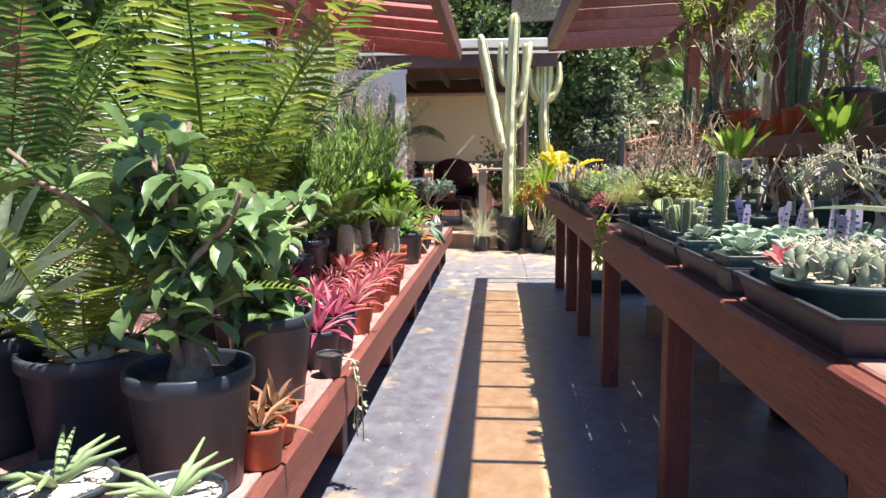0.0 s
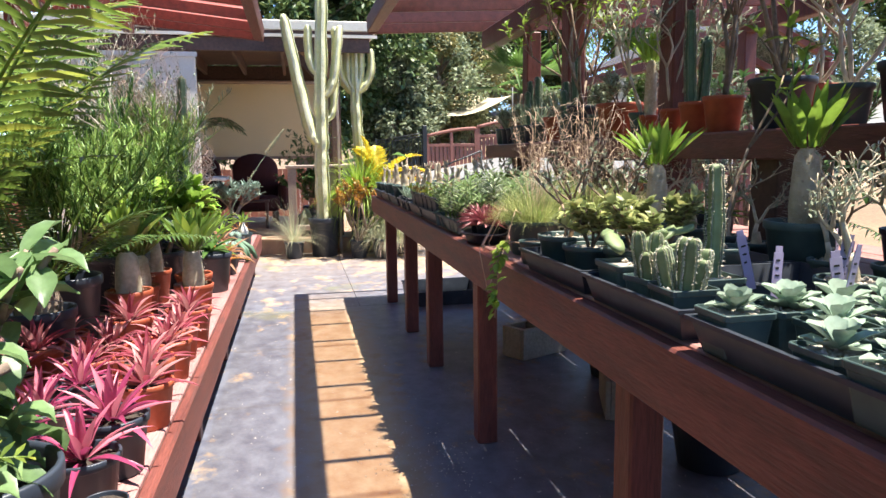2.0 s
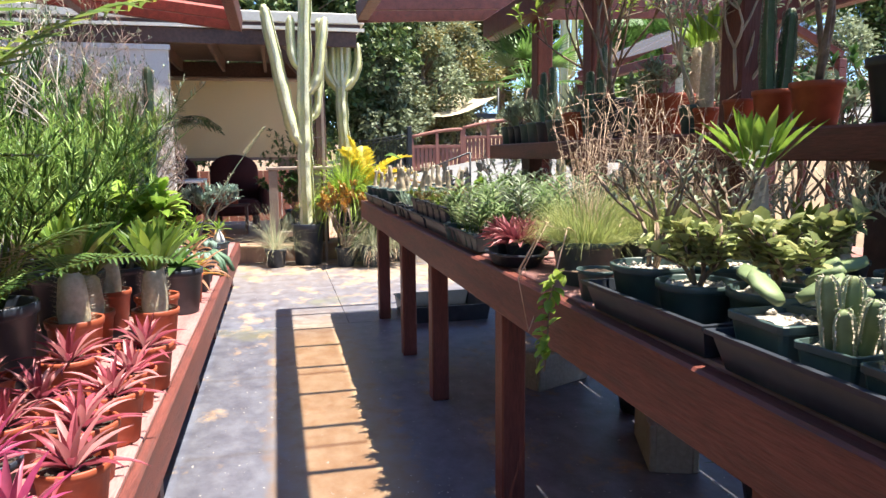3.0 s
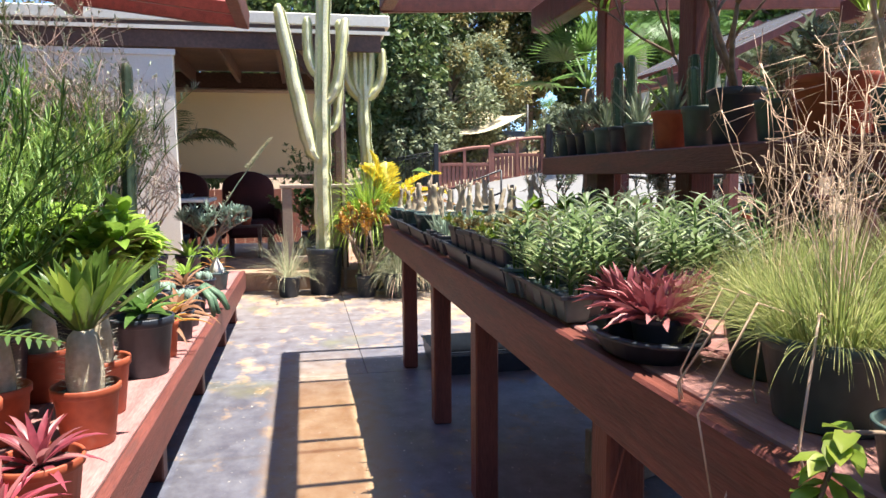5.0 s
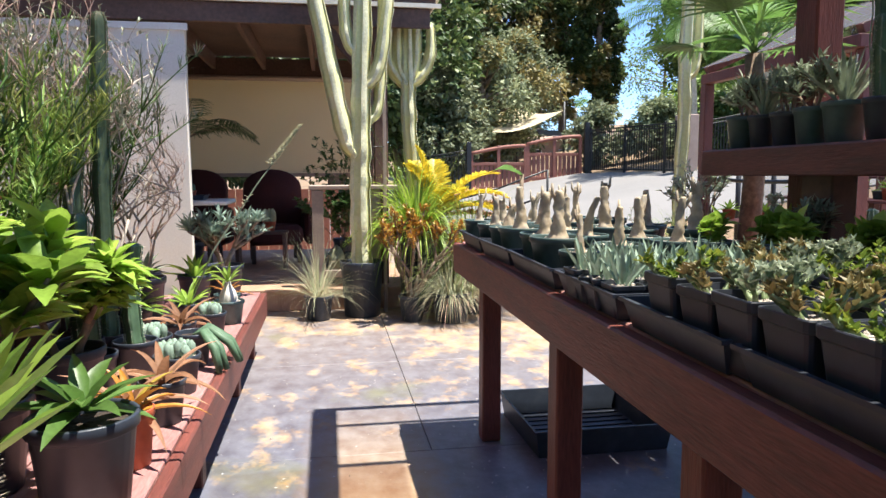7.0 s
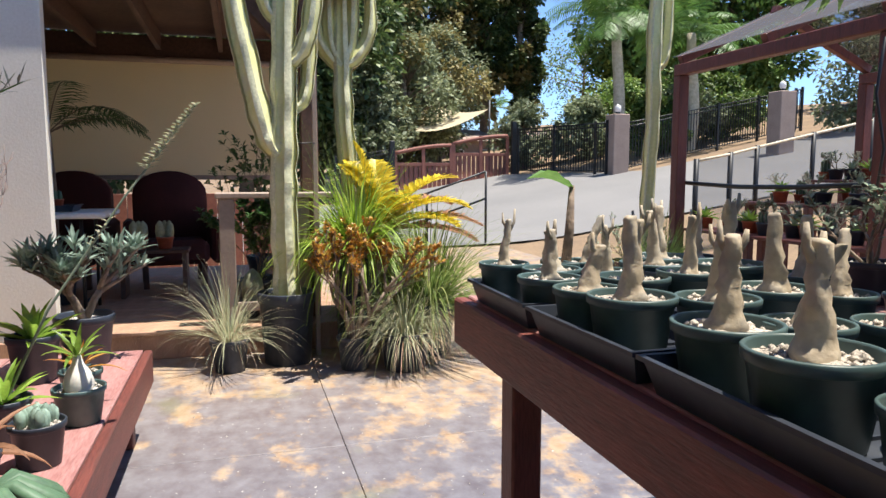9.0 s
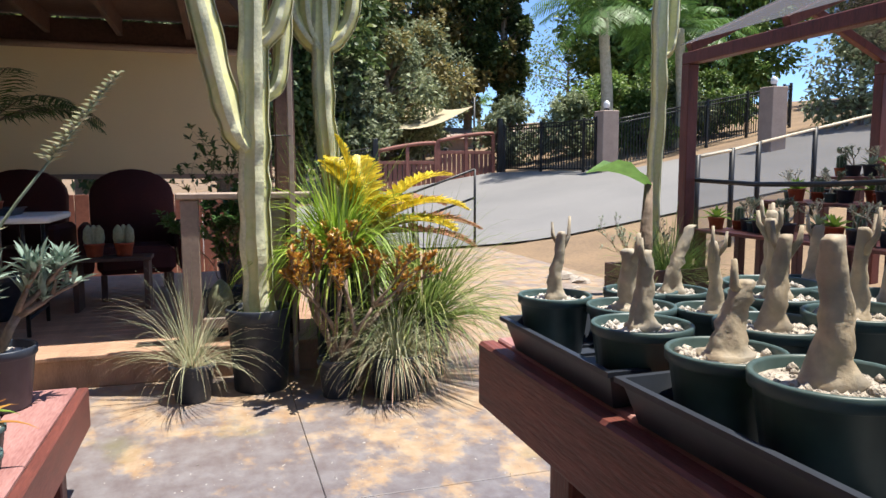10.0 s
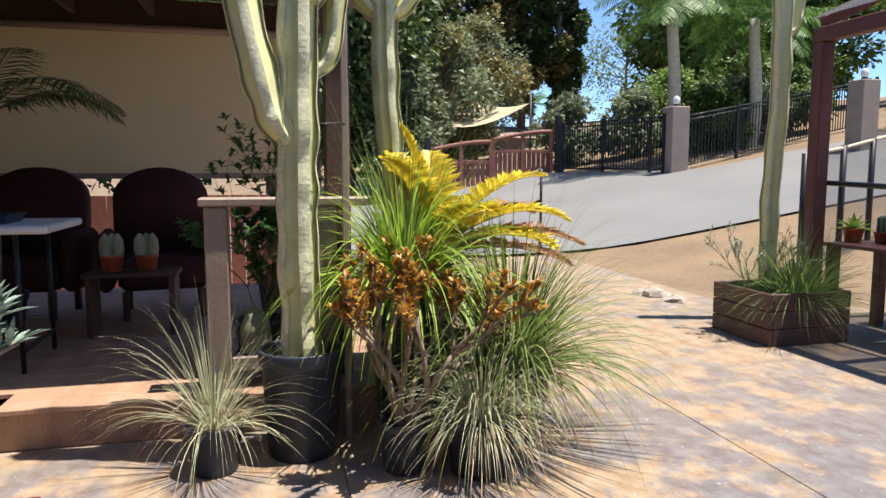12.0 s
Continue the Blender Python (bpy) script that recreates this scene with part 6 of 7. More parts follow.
for k in range(2):
    cl = []
    for q in range(3):
        cl.append(Geo().lathe([(.03, 0), (.042, .05), (.036, .12), (.008, .16)], 10, (.04 * (q - 1), .02 * (q % 2), 0)))
    potted("potted_cactus", "white woolly cactus in an orange pot on the stand", .075, .11, TERRA, [("stem", cl, GRASSGREY, "")], (-0.98 + k * .22, 12.2, D + .431))
# dark palm frond hanging inside from a potted palm
pg, ps = Geo(), Geo()
for a, e, L in ((0, 30, .85), (.5, 35, .9), (-.5, 40, .8), (2.4, 35, .9), (3.4, 30, .9), (1.5, 60, .9)):
    e = radians(e)
    frond(pg, ps, (0, 0, 1.15), (math.cos(a) * math.cos(e), math.sin(a) * math.cos(e), math.sin(e)), L, 40, .26, .018, 1.5, .05, .9, sweep=.5)
ps.tube([(0, 0, 0), (0.02, 0, .6), (0, 0, 1.18)], [.035, .03, .025], 8)
potted("patio_palm", "dark palm in a black pot standing in the patio shade", .17, .34, BLACKPOT, [("frond_crown", pg, FRONDDARK, ""), ("trunk", ps, STEM, "")], (-1.62, 12.0, D))
# plants around the railing
bushy((0.02, 11.1, D), .16, .28, .55, .06, .03, LEAFDARK, "dark leafy shrub in a black pot behind the railing", 6, 8, BLACKPOT, 3, SOIL)
bushy((0.2, 11.35, D), .14, .26, .45, .06, .03, LEAF, "leafy shrub in a black pot behind the railing", 5, 8, BLACKPOT, 3, SOIL)
bushy((0.12, 12.6, D), .16, .3, 1.0, .06, .03, LEAFDARK, "dark climbing shrub in a black pot on the deck", 5, 7, BLACKPOT, 3, SOIL)
cn = Geo().lathe([(.07, 0), (.085, .06), (.08, .15), (.05, .22), (.01, .26)], 14)
potted("white_cactus", "squat white woolly cactus in a black pot on the deck", .1, .14, BLACKPOT, [("stem", cn, GRASSGREY, "")], (-0.02, 10.95, D))
potted("white_cactus", "squat white woolly cactus in an orange pot on the deck", .1, .14, TERRA, [("stem", cn, GRASSGREY, "")], (0.2, 10.95, D))

# ---------- shade house to the right ----------
sh = thing("shade_house", "red-stained timber shade house with netting", "shade house")
for (x, y) in ((4.5, 12.05), (4.55, 9.55), (7.0, 12.05), (7.0, 9.55)):
    part("post", Geo().box((x - .06, y - .06, 0), (x + .06, y + .06, 2.36), bevel=.008), REDPOST, sh)
part("beam", Geo().box((4.44, 9.49, 2.361), (4.56, 12.11, 2.48), bevel=.008), REDPOST, sh)
part("beam", Geo().box((6.94, 9.49, 2.361), (7.06, 12.11, 2.48), bevel=.008), REDPOST, sh)
for y in (9.55, 10.8, 12.05):
    part("rafter", Geo().box((0, -.04, 0), (1.5, .04, .09), Matrix.Translation((4.5, y, 2.482)) @ Matrix.Rotation(-.42, 4, 'Y'), .005), REDPOST, sh)
    part("rafter", Geo().box((-1.5, -.04, 0), (0, .04, .09), Matrix.Translation((7.0, y, 2.482)) @ Matrix.Rotation(.42, 4, 'Y'), .005), REDPOST, sh)
for m_ in (Matrix.Translation((4.5, 0, 2.58)) @ Matrix.Rotation(-.42, 4, 'Y'),):
    part("roof_netting", Geo().box((-.02, 9.4, 0), (1.4, 12.2, .004), m_), NET, sh, "fine black netting")
part("roof_netting", Geo().box((-1.4, 9.4, 0), (.02, 12.2, .004), Matrix.Translation((7.0, 0, 2.58)) @ Matrix.Rotation(.42, 4, 'Y')), NET, sh)
part("hose", Geo().tube([(4.57, 12.0, 1.22), (4.6, 11.2, 1.19), (4.62, 10.4, 1.2), (4.62, 9.6, 1.24)], .022, 8), IRON, sh, "black irrigation pipe")
part("hose", Geo().tube([(4.43, 9.5, 2.3), (4.4, 9.52, 1.9), (4.46, 9.48, 1.5), (4.43, 9.49, 1.2)], .012, 6), IRON, sh)
# stepped tables in the shade house
for k, (x, z) in enumerate(((4.85, .70), (5.6, .98), (6.4, 1.22))):
    t_ = thing("plant_table", "red-stained plank table in the shade house", "table")
    for q in range(4):
        part("plank", Geo().box((x - .3 + q * .155, 9.6, z), (x - .3 + q * .155 + .148, 12.0, z + .03), bevel=.004), REDWOOD, t_)
    for yy in (9.65, 10.8, 11.9):
        part("leg", Geo().box((x - .28, yy, 0), (x - .20, yy + .08, z - .001), bevel=.005), REDPOST, t_)
        part("leg", Geo().box((x + .20, yy, 0), (x + .28, yy + .08, z - .001), bevel=.005), REDPOST, t_)
    for q in range(17):
        y = 9.70 + q * .138
        kind = (q * 3 + k) % 5
        at = (x + U(-.14, .14), y, z + .031)
        if kind == 0:
            cb, rbb, sn = Geo(), Geo(), Geo()
            ribbed(cb, rbb, sn, [(0, 0, 0), (0, 0, .07), (0, 0, .15)], [.04, .05, .035], 9, .2, 14, .02, .1)
            potted("barrel_cactus", "round green barrel cactus in an orange pot", .07, .09, TERRA, [("stem", cb, CACTUSDARK, ""), ("rib_edge", rbb, LEAFGREY, ""), ("spine_cover", sn, SPINE, "")], at, PUMICE, 10)
        elif kind == 1:
            potted("agave", "small grey-green agave in a black pot", .08, .12, BLACKPOT, [("foliage", rosette(18, .16, .03, (10, 75), .5, 5), LEAFGREY, "")], at)
        elif kind == 2:
            bushy(at, .08, .12, .22, .04, .016, LEAFGREY, "grey shrub in a black pot in the shade house", 4, 5, BLACKPOT)
        elif kind == 3:
            potted("leafy_succulent", "yellow-green leafy succulent in an orange pot", .08, .12, TERRA, [("foliage", rosette(18, .18, .04, (10, 75), .6, 5), LEAFLIGHT, "")], at)
        else:
            bare_bonsai(at, .3, "pale wiry shrub in a green pot in the shade house")
# plants in front of the shade house
c, rb = Geo(), Geo()
ribbed(c, rb, None, [(0, 0, 0), (.0, .02, .8), (.03, 0, 1.7), (.02, 0, 2.5), (.05, 0, 3.6)], [.075, .08, .08, .085, .07], 5, .38, 50)
ribbed(c, rb, None, [(.03, 0, 2.2), (.14, 0, 2.32), (.18, 0, 2.6), (.2, 0, 3.3)], [.05, .06, .06, .05], 4, .38, 30)
potted("columnar_cactus", "tall pale green columnar cactus in a black pot", .2, .32, BLACKPOT, [("stem", c, CACTUS, ""), ("rib_edge", rb, CACTUSRIB, "")], (4.38, 12.42, C0), category="cactus")
potted("grass_pot", "wiry grass clump in a dark pot set in the planter box", .19, .30, BLACKPOT, [("tuft", grass(700, .72, .006, (20, 85), 1.6, 7, .12), GRASSGREEN, ""), ("dry_tuft", grass(260, .5, .004, (-10, 40), 1.8, 6, .12), GRASSDRY, "")], (4.12, 11.76, C0))
bushy((3.90, 11.96, C0), .15, .30, .5, .03, .012, LEAFGREY, "grey twiggy shrub in a dark pot beside the shade house", 7, 6, BLACKPOT, 3, SOIL)
pb = thing("planter_box", "weathered dark wooden planter box beside the shade house", "planter")
for k in range(3):
    z0 = .002 + k * .135
    part("board", Geo().box((3.70, 11.50, z0), (4.36, 11.53, z0 + .128), bevel=.005), DARKWOOD, pb)
    part("board", Geo().box((3.70, 12.17, z0), (4.36, 12.20, z0 + .128), bevel=.005), DARKWOOD, pb)
    part("board", Geo().box((3.67, 11.50, z0), (3.698, 12.20, z0 + .128), bevel=.005), DARKWOOD, pb)
    part("board", Geo().box((4.362, 11.50, z0), (4.39, 12.20, z0 + .128), bevel=.005), DARKWOOD, pb)
for x in (3.72, 4.30):
    for y in (11.535, 12.125):
        part("corner_post", Geo().box((x, y, .001), (x + .04, y + .04, .40), bevel=.004), DARKWOOD, pb)
for k in range(5):
    potted("agave", "dark green agave in a black pot at the court edge", .13, .2, BLACKPOT, [("foliage", rosette(18, .32, .04, (10, 75), .6, 5), LEAFDARK if k % 2 else LEAFGREY, "")], (4.15 + .1 * (k % 2), 9.0 + k * .45 - (.2 if k == 4 else 0), C0))
for k in range(7):
    ob = thing("rock", "pale rough rock at the edge of the court", "rock", pose(3.95 + U(-.2, .3), 12.75 + U(0, 1.2), hill(4, 13) - .03, 0, 0, U(0, 360)))
    g = Geo()
    s_ = U(.06, .15)
    g.lathe([(s_ * .7, 0), (s_ * 1.0, s_ * .3), (s_ * .8, s_ * .65), (s_ * .3, s_ * .85)], 7, cap=True)
    g.v = [(v[0] * U(.8, 1.2), v[1] * U(.8, 1.2), v[2] * U(.85, 1.1)) for v in g.v]
    g.flat = True
    part("stone", g, STONE, ob)

# ---------- gate, fences, pillar ----------


def iron_fence(x0, y0, x1, y1, h, name="iron_fence"):
    ob = thing(name, "black iron picket fence along the driveway", "fence")
    L = math.hypot(x1 - x0, y1 - y0)
    n = int(L / .13)
    pts = []
    for k in range(n + 1):
        x, y = x0 + (x1 - x0) * k / n, y0 + (y1 - y0) * k / n
        z = hill(x, y)
        pts.append((x, y, z))
        if k % 16 == 0 or k == n:
            part("post", Geo().box((x - .04, y - .04, z - .05), (x + .04, y + .04, z + h + .08), bevel=.005), IRON, ob)
        else:
            part("picket", Geo().box((x - .011, y - .011, z + .08), (x + .011, y + .011, z + h)), IRON, ob)
    for dz in (.12, h - .12, h):
        part("rail", Geo().tube([(x, y, z + dz) for x, y, z in pts[::6] + [pts[-1]]], .022, 6), IRON, ob)
    return ob


iron_fence(9.8, 29.6, 10.86, 25.0, 1.6)
iron_fence(11.48, 24.9, 20.0, 27.0, 1.5)
iron_fence(3.2, 30.4, 5.2, 30.2, 1.6)
pl = thing("gate_pillar", "brown stucco gate pillar with a lamp on top", "pillar", pose(11.16, 24.9, hill(11.16, 24.9) - .05))
part("shaft", Geo().box((-.27, -.27, 0), (.27, .27, 1.85), bevel=.02), PILLAR, pl)
part("lamp_base", Geo().box((-.06, -.06, 1.851), (.06, .06, 1.93), bevel=.01), IRON, pl)
part("lamp", Geo().lathe([(.07, 1.931), (.10, 2.0), (.09, 2.1), (.02, 2.16)], 12), WHITEPLASTIC, pl)
pl2 = copy_thing(pl, pose(15.2, 22.6, hill(15.2, 22.6) - .05))


def wood_gate(x0, x1, y, label):
    ob = thing("driveway_gate", label, "gate")
    z = min(hill(x0, y), hill(x1, y))
    n = int((x1 - x0) / .17)
    for k in range(n):
        x = x0 + (x1 - x0) * k / n
        part("board", Geo().box((x + .01, y, z + .05), (x + .15, y + .03, z + 1.0), bevel=.004), GATEWOOD, ob)
    for zz in (.08, 1.0):
        part("rail", Geo().box((x0, y - .05, z + zz), (x1, y - .002, z + zz + .12), bevel=.006), GATEWOOD, ob)
    arch = [(x0 + (x1 - x0) * t / 12, y - .02, z + 1.45 + .30 * math.sin(math.pi * (t / 12) * .5)) for t in range(13)]
    part("arched_rail", Geo().tube(arch, .07, 6), GATEWOOD, ob)
    for x in (x0, (x0 + x1) / 2, x1):
        part("stile", Geo().box((x - .06, y - .06, z), (x + .06, y - .001, z + (1.5 if x == x0 else 1.75)), bevel=.006), GATEWOOD, ob)
    return ob


wood_gate(5.3, 7.4, 30.2, "red-brown wooden driveway gate with an arched top rail")
wood_gate(7.5, 9.6, 30.2, "red-brown wooden driveway gate with an arched top rail")
gp = thing("gate_post", "tall dark gate post", "post")
for x, y in ((9.75, 29.9), (5.2, 30.2)):
    part("post", Geo().box((x - .09, y - .09, hill(x, y) - .05), (x + .09, y + .09, hill(x, y) + 1.9), bevel=.01), IRON, gp)
# handrail nearer the court
hr = thing("handrail", "black pipe handrail beside the driveway", "handrail")
pts = [(1.9, 19.0, hill(1.9, 19) + .55), (3.3, 18.2, hill(3.3, 18.2) + .95), (4.3, 17.7, hill(4.3, 17.7) + 1.35)]
part("rail", Geo().tube(pts, .02, 8), IRON, hr)
part("rail", Geo().tube([(p[0], p[1], p[2] - .5) for p in pts], .02, 8), IRON, hr)
for p in pts:
    part("post", Geo().tube([(p[0], p[1], -.05), p], .024, 8), IRON, hr)
# sail shade
sail = thing("sail_shade", "cream triangular sail shade on poles", "sail shade")
g = Geo()
A_, B_, C_, D_ = Vector((5.6, 33.5, 3.3)), Vector((9.9, 33.0, 4.0)), Vector((9.2, 38.0, 4.5)), Vector((5.0, 38.0, 4.3))
N = 10
for i in range(N + 1):
    for j in range(N + 1):
        u, v = i / N, j / N
        p = (A_ * (1 - u) + B_ * u) * (1 - v) + (D_ * (1 - u) + C_ * u) * v
        p.z -= .55 * math.sin(math.pi * u) * (1 - .6 * v) + .2 * math.sin(math.pi * v)
        g.v.append(tuple(p))
for i in range(N):
    for j in range(N):
        k = i * (N + 1) + j
        g.f.append((k, k + N + 1, k + N + 2, k + 1))
part("cloth", g, SAILCLOTH, sail)
for p in (A_, B_, C_, D_):
    part("pole", Geo().tube([(p.x, p.y, -.1), (p.x, p.y, p.z + .35)], .05, 8), IRON, sail)


# chain-link fence on the rise beyond the shade house
cf = thing("chain_fence", "grey chain-link fence with dark posts up the slope", "fence")
pts = [(6.5, 14.5), (7.3, 14.75), (8.0, 15.0), (9.5, 15.4), (11.2, 15.8)]
for (x, y) in pts:
    part("post", Geo().tube([(x, y, hill(x, y) - .05), (x, y, hill(x, y) + 1.45)], .04, 8), IRON, cf)
part("top_rail", Geo().tube([(x, y, hill(x, y) + 1.42) for x, y in pts], .022, 8), PALESTEM, cf)
ng = Geo()
for k in range(len(pts) - 1):
    (x, y), (x2, y2) = pts[k], pts[k + 1]
    i = len(ng.v)
    ng.v += [(x, y, hill(x, y)), (x2, y2, hill(x2, y2)), (x2, y2, hill(x2, y2) + 1.42), (x, y, hill(x, y) + 1.42)]
    ng.f.append((i, i + 1, i + 2, i + 3))
part("netting", ng, NET, cf)


def house(at, rz, w, d, h, label, wall=PILLAR):
    ob = thing("house", label, "house", pose(*at, 0, 0, rz))
    part("wall", Geo().box((-w / 2, -d / 2, -1), (w / 2, d / 2, h), bevel=.02), wall, ob)
    g = Geo()
    e = .5
    g.v = [(-w / 2 - e, -d / 2 - e, h), (w / 2 + e, -d / 2 - e, h), (w / 2 + e, d / 2 + e, h), (-w / 2 - e, d / 2 + e, h), (-w / 2 - e, 0, h + d * .14), (w / 2 + e, 0, h + d * .14)]
    g.f = [(0, 1, 5, 4), (2, 3, 4, 5), (0, 4, 3), (1, 2, 5), (3, 2, 1, 0)]
    g.flat = True
    part("roof", g, PILLAR, ob)
    for k in range(int(w / 2.2)):
        x = -w / 2 + 1.0 + k * 2.2
        wd = part("window", Geo().box((x, -d / 2 - .03, h * .4), (x + 1.1, -d / 2 - .001, h * .8), bevel=.01), WHITEPLASTIC, ob)
        part("pane", Geo().box((x + .06, -d / 2 - .04, h * .4 + .06), (x + 1.04, -d / 2 - .031, h * .8 - .06)), IRON, wd)


house((15, 47, 0.9), 10, 11, 6, 2.3, "low brown house with a shallow roof beyond the fence")


# ---------- trees ----------
def tree(at, height, radius, mat, label, trunk_r=.22, blobs=60, leaves=170, leaf=.16, low=.25, column=1.0, bark=STEM, tint_mat=None, seed=1):
    """Trunk, limbs, and a crown of many small leaf clumps with gaps."""
    R = random.Random(seed)
    ob = thing("tree", label, "tree", pose(*at, 0, 0, R.uniform(0, 360)))
    wood, crown_, crown2 = Geo(), Geo(), Geo()
    wood.tube([(0, 0, -.3), (.1, .05, height * .3), (-.05, .1, height * .6), (0, 0, height * .92)], [trunk_r, trunk_r * .8, trunk_r * .5, trunk_r * .12], 9)
    for k in range(blobs):
        t = R.random() ** .8
        z = height * (low + (1 - low) * t)
        env = radius * (math.sin(math.pi * min(1, .12 + .88 * (1 - t) ** column)) ** .7 * .75 + .25) * (1 - .55 * t ** 3)
        a, q = R.uniform(0, 6.28), env * math.sqrt(R.uniform(.05, 1.25))
        c_ = Vector((q * math.cos(a), q * math.sin(a), z))
        s_ = radius * R.uniform(.16, .34)
        if q > radius * .25:
            wood.tube([(0, 0, z * .8), tuple(c_ * .6 + Vector((0, 0, z * .33))), tuple(c_)], [trunk_r * .25, trunk_r * .13, .02], 5)
        tgt = crown2 if tint_mat and R.random() < .25 else crown_
        for _ in range(leaves):
            v = Vector((R.gauss(0, 1), R.gauss(0, 1), R.gauss(0, .8)))
            v = v.normalized() * s_ * R.uniform(.55, 1.12)
            d = (v.normalized() + Vector((R.uniform(-1, 1), R.uniform(-1, 1), R.uniform(-1.2, .4)))).normalized()
            tgt.quad_leaf(c_ + v, d, (R.uniform(-1, 1), R.uniform(-1, 1), 1), leaf * R.uniform(.7, 1.6), leaf * R.uniform(.5, .95))
    part("trunk", wood, bark, ob)
    part("crown", crown_, mat, ob)
    if crown2.v:
        part("new_growth", crown2, tint_mat, ob)
    return ob


def palm(at, height, fr, length, label, mat=LEAF, r=.17, hang=1.2, seed=3):
    ob = thing("palm_tree", label, "tree", pose(*at))
    tg = Geo()
    pts = [(0.12 * math.sin(k * .5), .08 * math.cos(k * .4), -.3 + (height + .3) * k / 10) for k in range(11)]
    tg.tube(pts, [r * (1.15 - .35 * k / 10) for k in range(11)], 10)
    part("trunk", tg, PALESTEM, ob)
    g = Geo()
    for k in range(fr):
        stt = Geo()
        a, e = k * GOLDEN, radians(U(-10, 75))
        frond(g, stt, (pts[-1][0], pts[-1][1], height), (math.cos(a) * math.cos(e), math.sin(a) * math.cos(e), math.sin(e)), length * U(.8, 1.1), 34, length * .27, .045 * length / 2, hang * U(.8, 1.3), .0, 1.0, sweep=.5)
        part("frond_stalk", stt, LEAF, ob)
    part("frond_crown", g, mat, ob)
    return ob


def fan_palm(at, height, n, size, label):
    ob = thing("fan_palm", label, "tree", pose(*at))
    tg = Geo().tube([(0, 0, -.2), (.03, 0, height * .5), (0, 0, height)], [.05, .045, .04], 9)
    part("trunk", tg, STEM, ob)
    g = Geo()
    for k in range(n):
        a, e = k * GOLDEN, radians(U(-15, 75))
        d = Vector((math.cos(a) * math.cos(e), math.sin(a) * math.cos(e), math.sin(e)))
        hub = Vector((0, 0, height)) + d * size * .8
        g.blade((0, 0, height), d, size * .8, .02, .2, 3, mid=.05, tip=.8)
        side = d.cross(Vector((0, 0, 1))).normalized()
        for q in range(15):
            w = radians(-75 + 150 * q / 14)
            g.blade(hub, d * math.cos(w) + side * math.sin(w), size * .75, .026, .5, 3, .3, mid=.3)
    part("frond_crown", g, LEAF, ob)


def ground_z(x, y):
    return hill(x, y) - .05


DK = leafy("dark_tree_foliage", (0.075, 0.125, 0.04), .5, .3, .5, tint=(.15, .18, .06))
OL = leafy("olive_tree_foliage", (0.20, 0.24, 0.13), .6, .3, .4, tint=(.30, .33, .19))
RUST = leafy("rusty_new_foliage", (0.26, 0.22, 0.08), .6, .25, .4)
MD = leafy("green_tree_foliage", (0.13, 0.22, 0.05), .5, .3, .5, tint=(.24, .31, .08))
for k, (x, y, hh, rr, mt, tn, col) in enumerate((
        (3.0, 34, 13, 3.0, DK, None, 1.0), (5.6, 38, 14, 2.6, DK, RUST, .8), (9.0, 44, 15, 2.6, DK, RUST, .7), (11.6, 46, 15.5, 2.3, DK, RUST, .7), (14.4, 46.5, 15, 2.3, DK, RUST, .7), (16.6, 46.0, 14, 1.7, DK, RUST, .7),
        (0.2, 32, 12, 3.2, DK, None, 1.0), (7.2, 36.5, 6.0, 2.3, OL, RUST, 1.2), (9.6, 40, 6.5, 2.4, OL, RUST, 1.2), (4.6, 33.0, 5.0, 1.8, OL, None, 1.2),
        (-4, 30, 11, 3.4, DK, None, 1.0), (19.7, 37.5, 9.5, 3.0, MD, None, 1.0), (21, 38, 10, 3.0, MD, None, 1.0), (25, 36, 9, 3.2, MD, None, 1.1), (30, 30, 9, 3.5, MD, OL, 1.1))):
    tree((x, y, ground_z(x, y)), hh, rr, mt, "tall dark evergreen tree beyond the gate" if mt is DK else "grey-green olive tree beyond the gate" if mt is OL else "leafy green tree above the driveway",
         .28, 105 if hh > 8 else 60, 190, .26 if hh > 8 else .19, .12, col, STEM, tn, k + 11)
for k, (x, y, hh, rr) in enumerate(((12.5, 50, 5, 3), (22, 48, 6, 4), (-9, 34, 9, 4), (17, 30, 3.0, 1.8), (20, 24, 3.0, 2.0), (24, 21, 4, 2.5), (13, 30.5, 2.2, 1.2), (14.6, 28.2, 1.9, 1.2), (16.2, 28.6, 2.1, 1.3), (18.2, 29.2, 2.2, 1.4), (10.9, 31.5, 2.4, 1.3), (15.4, 32.5, 2.8, 1.6))):
    tree((x, y, ground_z(x, y)), hh, rr, MD if k % 2 else OL, "rounded green shrub tree on the slope", .15, 36, 110, .16, .1, 1.2, STEM, None, k + 50)
for k, (x, y) in enumerate(((-6.2, .5), (-6.6, 3.2), (-6.0, 6.0), (-7.0, 8.5), (-6.5, -2), (-7.2, 11.6), (-8.2, 15.0))):
    tree((x, y, -.05), 7.0 + .6 * (k % 2), 2.3, MD if k % 2 else DK, "leafy green tree behind the boundary wall", .14, 78, 150, .19, .12, 1.2, STEM, None, k + 80)
palm((12.6, 27.5, ground_z(12.6, 27.5)), 5.1, 30, 2.7, "tall queen palm with a grey trunk beyond the pillar", LEAF, .2)
palm((15.6, 27.5, ground_z(15.6, 27.5)), 4.1, 28, 2.6, "queen palm with drooping fronds on the slope", LEAF, .2)
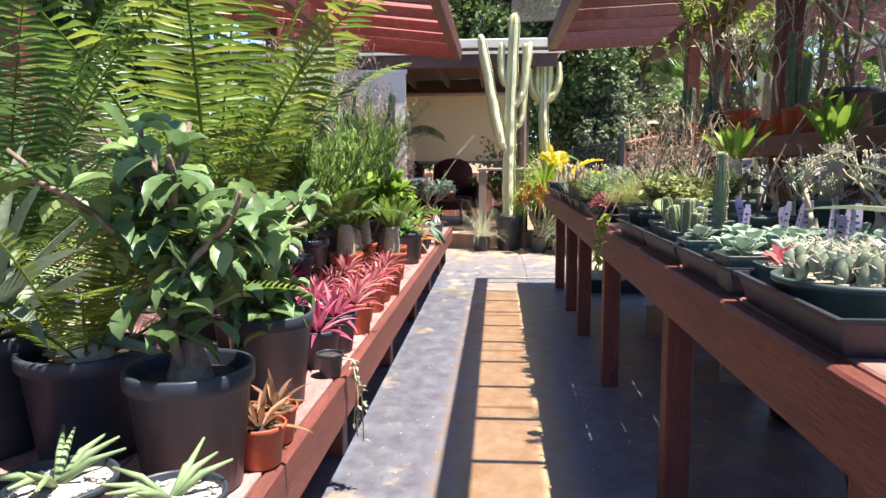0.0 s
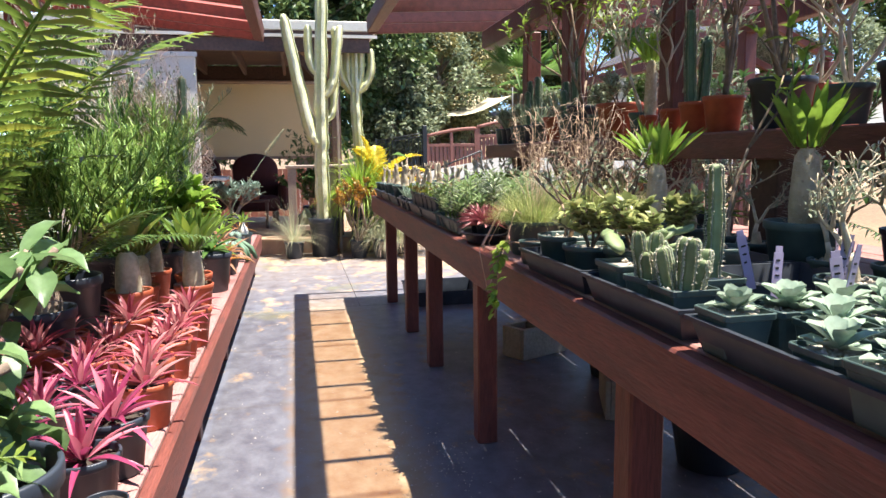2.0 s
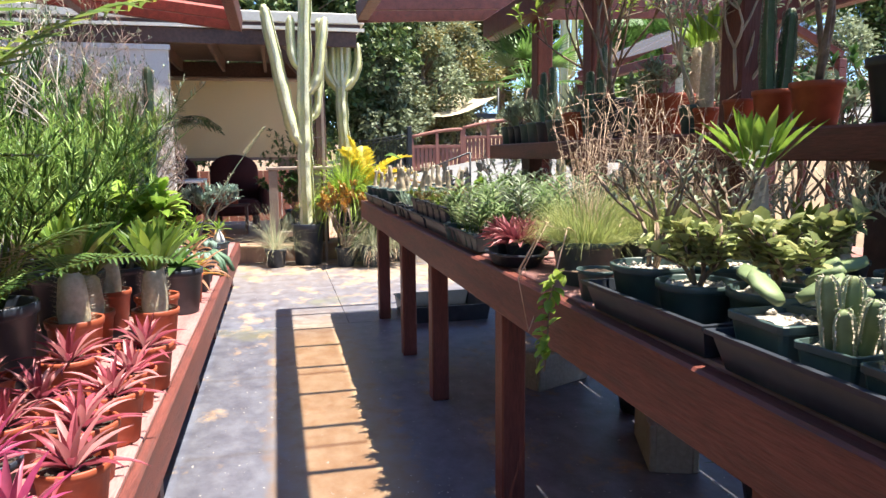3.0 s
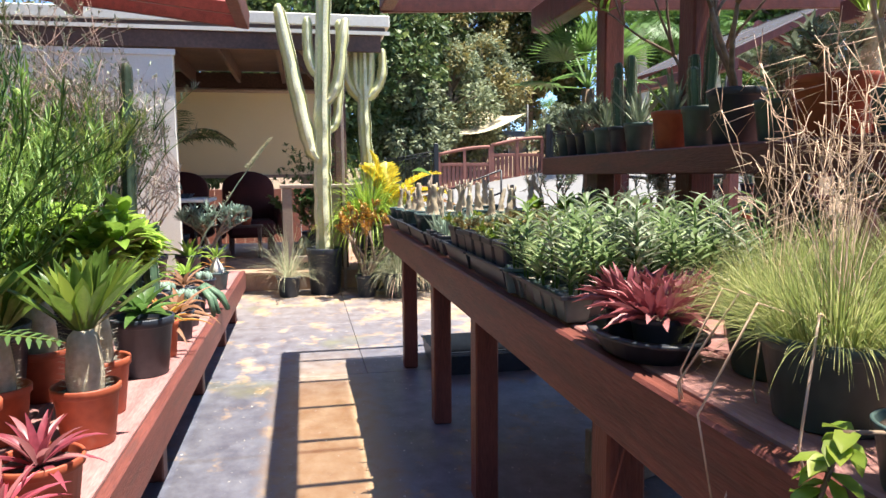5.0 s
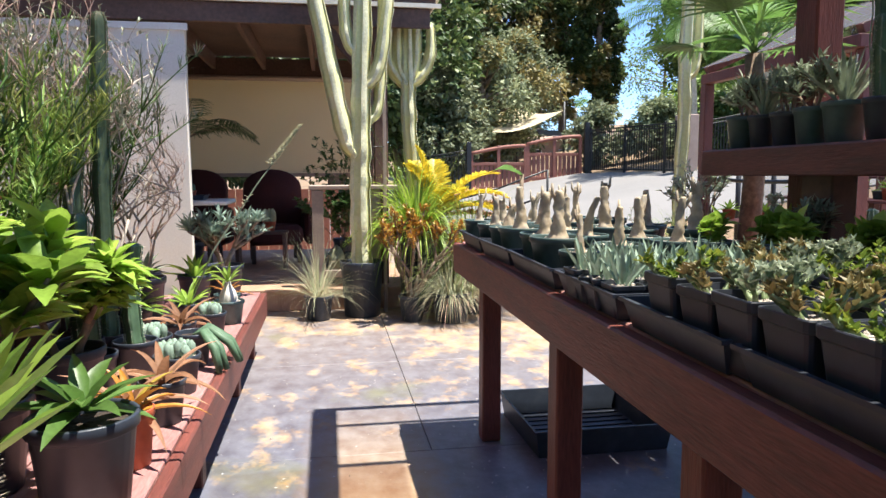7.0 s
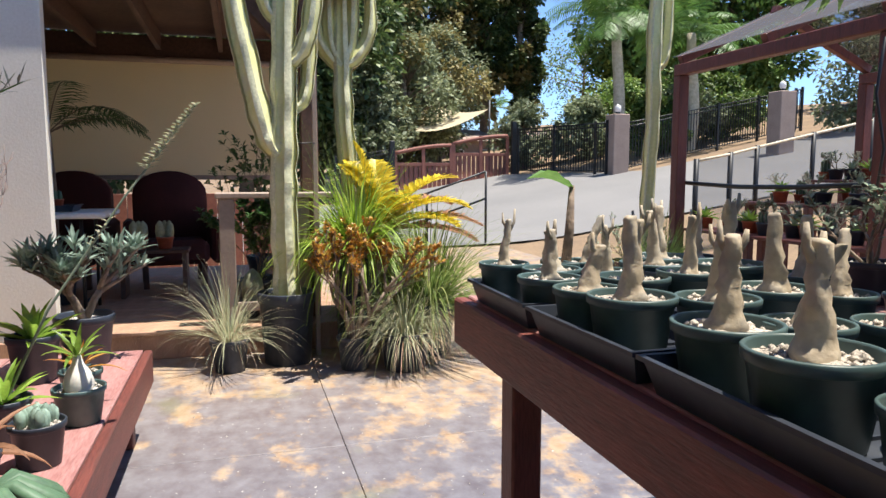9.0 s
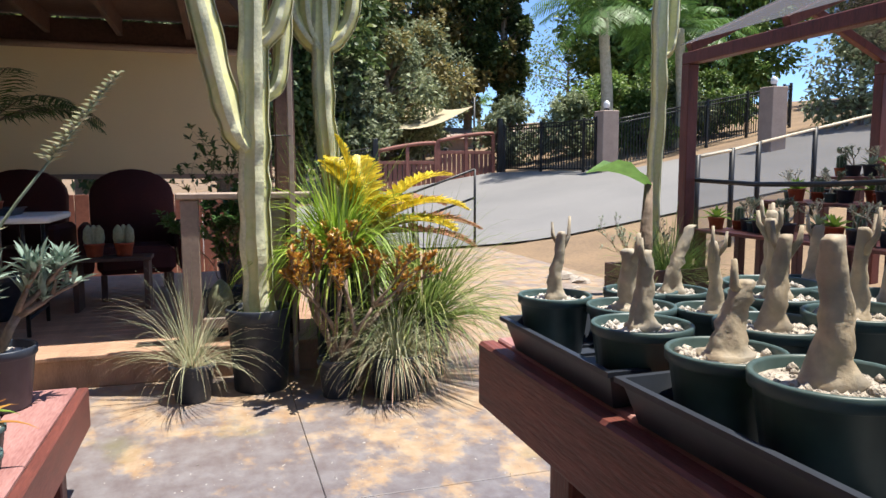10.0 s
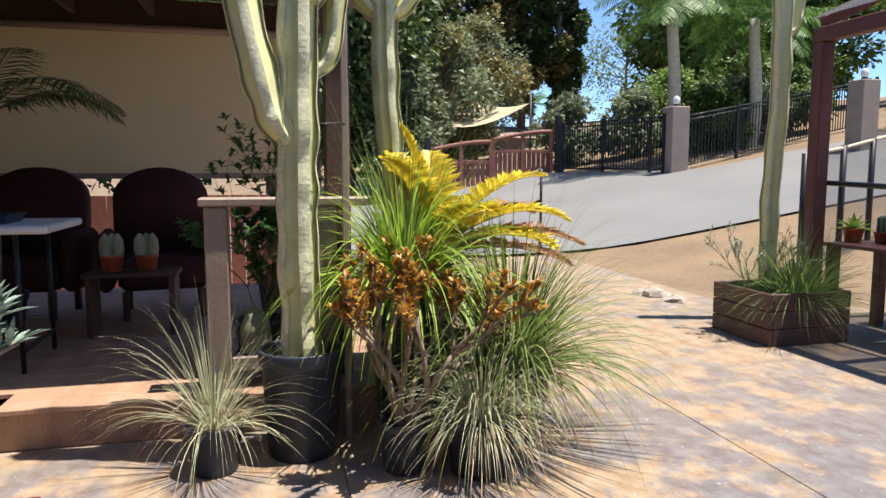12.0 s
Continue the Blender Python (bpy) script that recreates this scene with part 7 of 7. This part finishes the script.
palm((17, 60, 2.5), 4.6, 18, 2.0, "small far palm above the roofs", LEAF, .16)
palm((19.5, 58, 2.5), 4.0, 18, 2.0, "small far palm above the roofs", LEAF, .16)
fan_palm((1.75, 6.85, B), 0.85, 15, .34, "fan palm with stiff green leaves standing on the bench end")
# planting bed east of the bench
for k in range(11):
    x, y = 3.3 + U(-.3, .9), .5 + k * .5
    m_ = (LEAF, LEAFDARK, LEAFGREY, LEAFLIGHT)[k % 4]
    if k % 3 == 2:
        potted("potted_palm", "green feathery palm in a black pot beyond the bench", .2, .36, BLACKPOT, [(nm, gg_, LEAF, "") for nm, gg_ in zip(("frond_crown", "frond_stalk"), crown(9, 1.0, 34, .22, .014, (30, 80), 1.0, .1, down=.7))], (x, y, C0))
    else:
        br, tips = Geo(), []
        for _ in range(6):
            branches(br, (0, 0, 0), (U(-.5, .5), U(-.5, .5), 1), U(.4, .65), .02, 3, .55, .2, tips, .65, (2, 3), 5)
        potted("garden_shrub", "leafy garden shrub in a black pot beyond the bench", .2, .34, BLACKPOT, [("stem", br, STEM, ""), ("foliage", leaves_at(tips, 9, .09, .035, .5, 3), m_, "")], (x, y, C0))
# fallen bits of leaf and gravel on the concrete
dbg = Geo()
for k in range(700):
    x, y = U(-.5, 2.0), U(1.2, 9.6)
    if rnd.random() < .35:
        x, y = .35 + rnd.gauss(0, .14), 3.9 + rnd.gauss(0, .22)
    s_ = U(.003, .009)
    i = len(dbg.v)
    a = U(0, 6.28)
    dbg.v += [(x, y, .0012), (x + s_ * math.cos(a), y + s_ * math.sin(a), .0012), (x + s_ * math.cos(a + 1.4), y + s_ * math.sin(a + 1.4), .0012), (x + s_ * .4 * math.cos(a + .7), y + s_ * .4 * math.sin(a + .7), .001 + s_ * .6)]
    dbg.f += [(i, i + 1, i + 3), (i + 1, i + 2, i + 3), (i + 2, i, i + 3)]
tagged(new("litter", dbg.mesh("litter", PUMICE, False)), "scattered pale gravel and leaf bits on the concrete", "litter", kind="stuff")
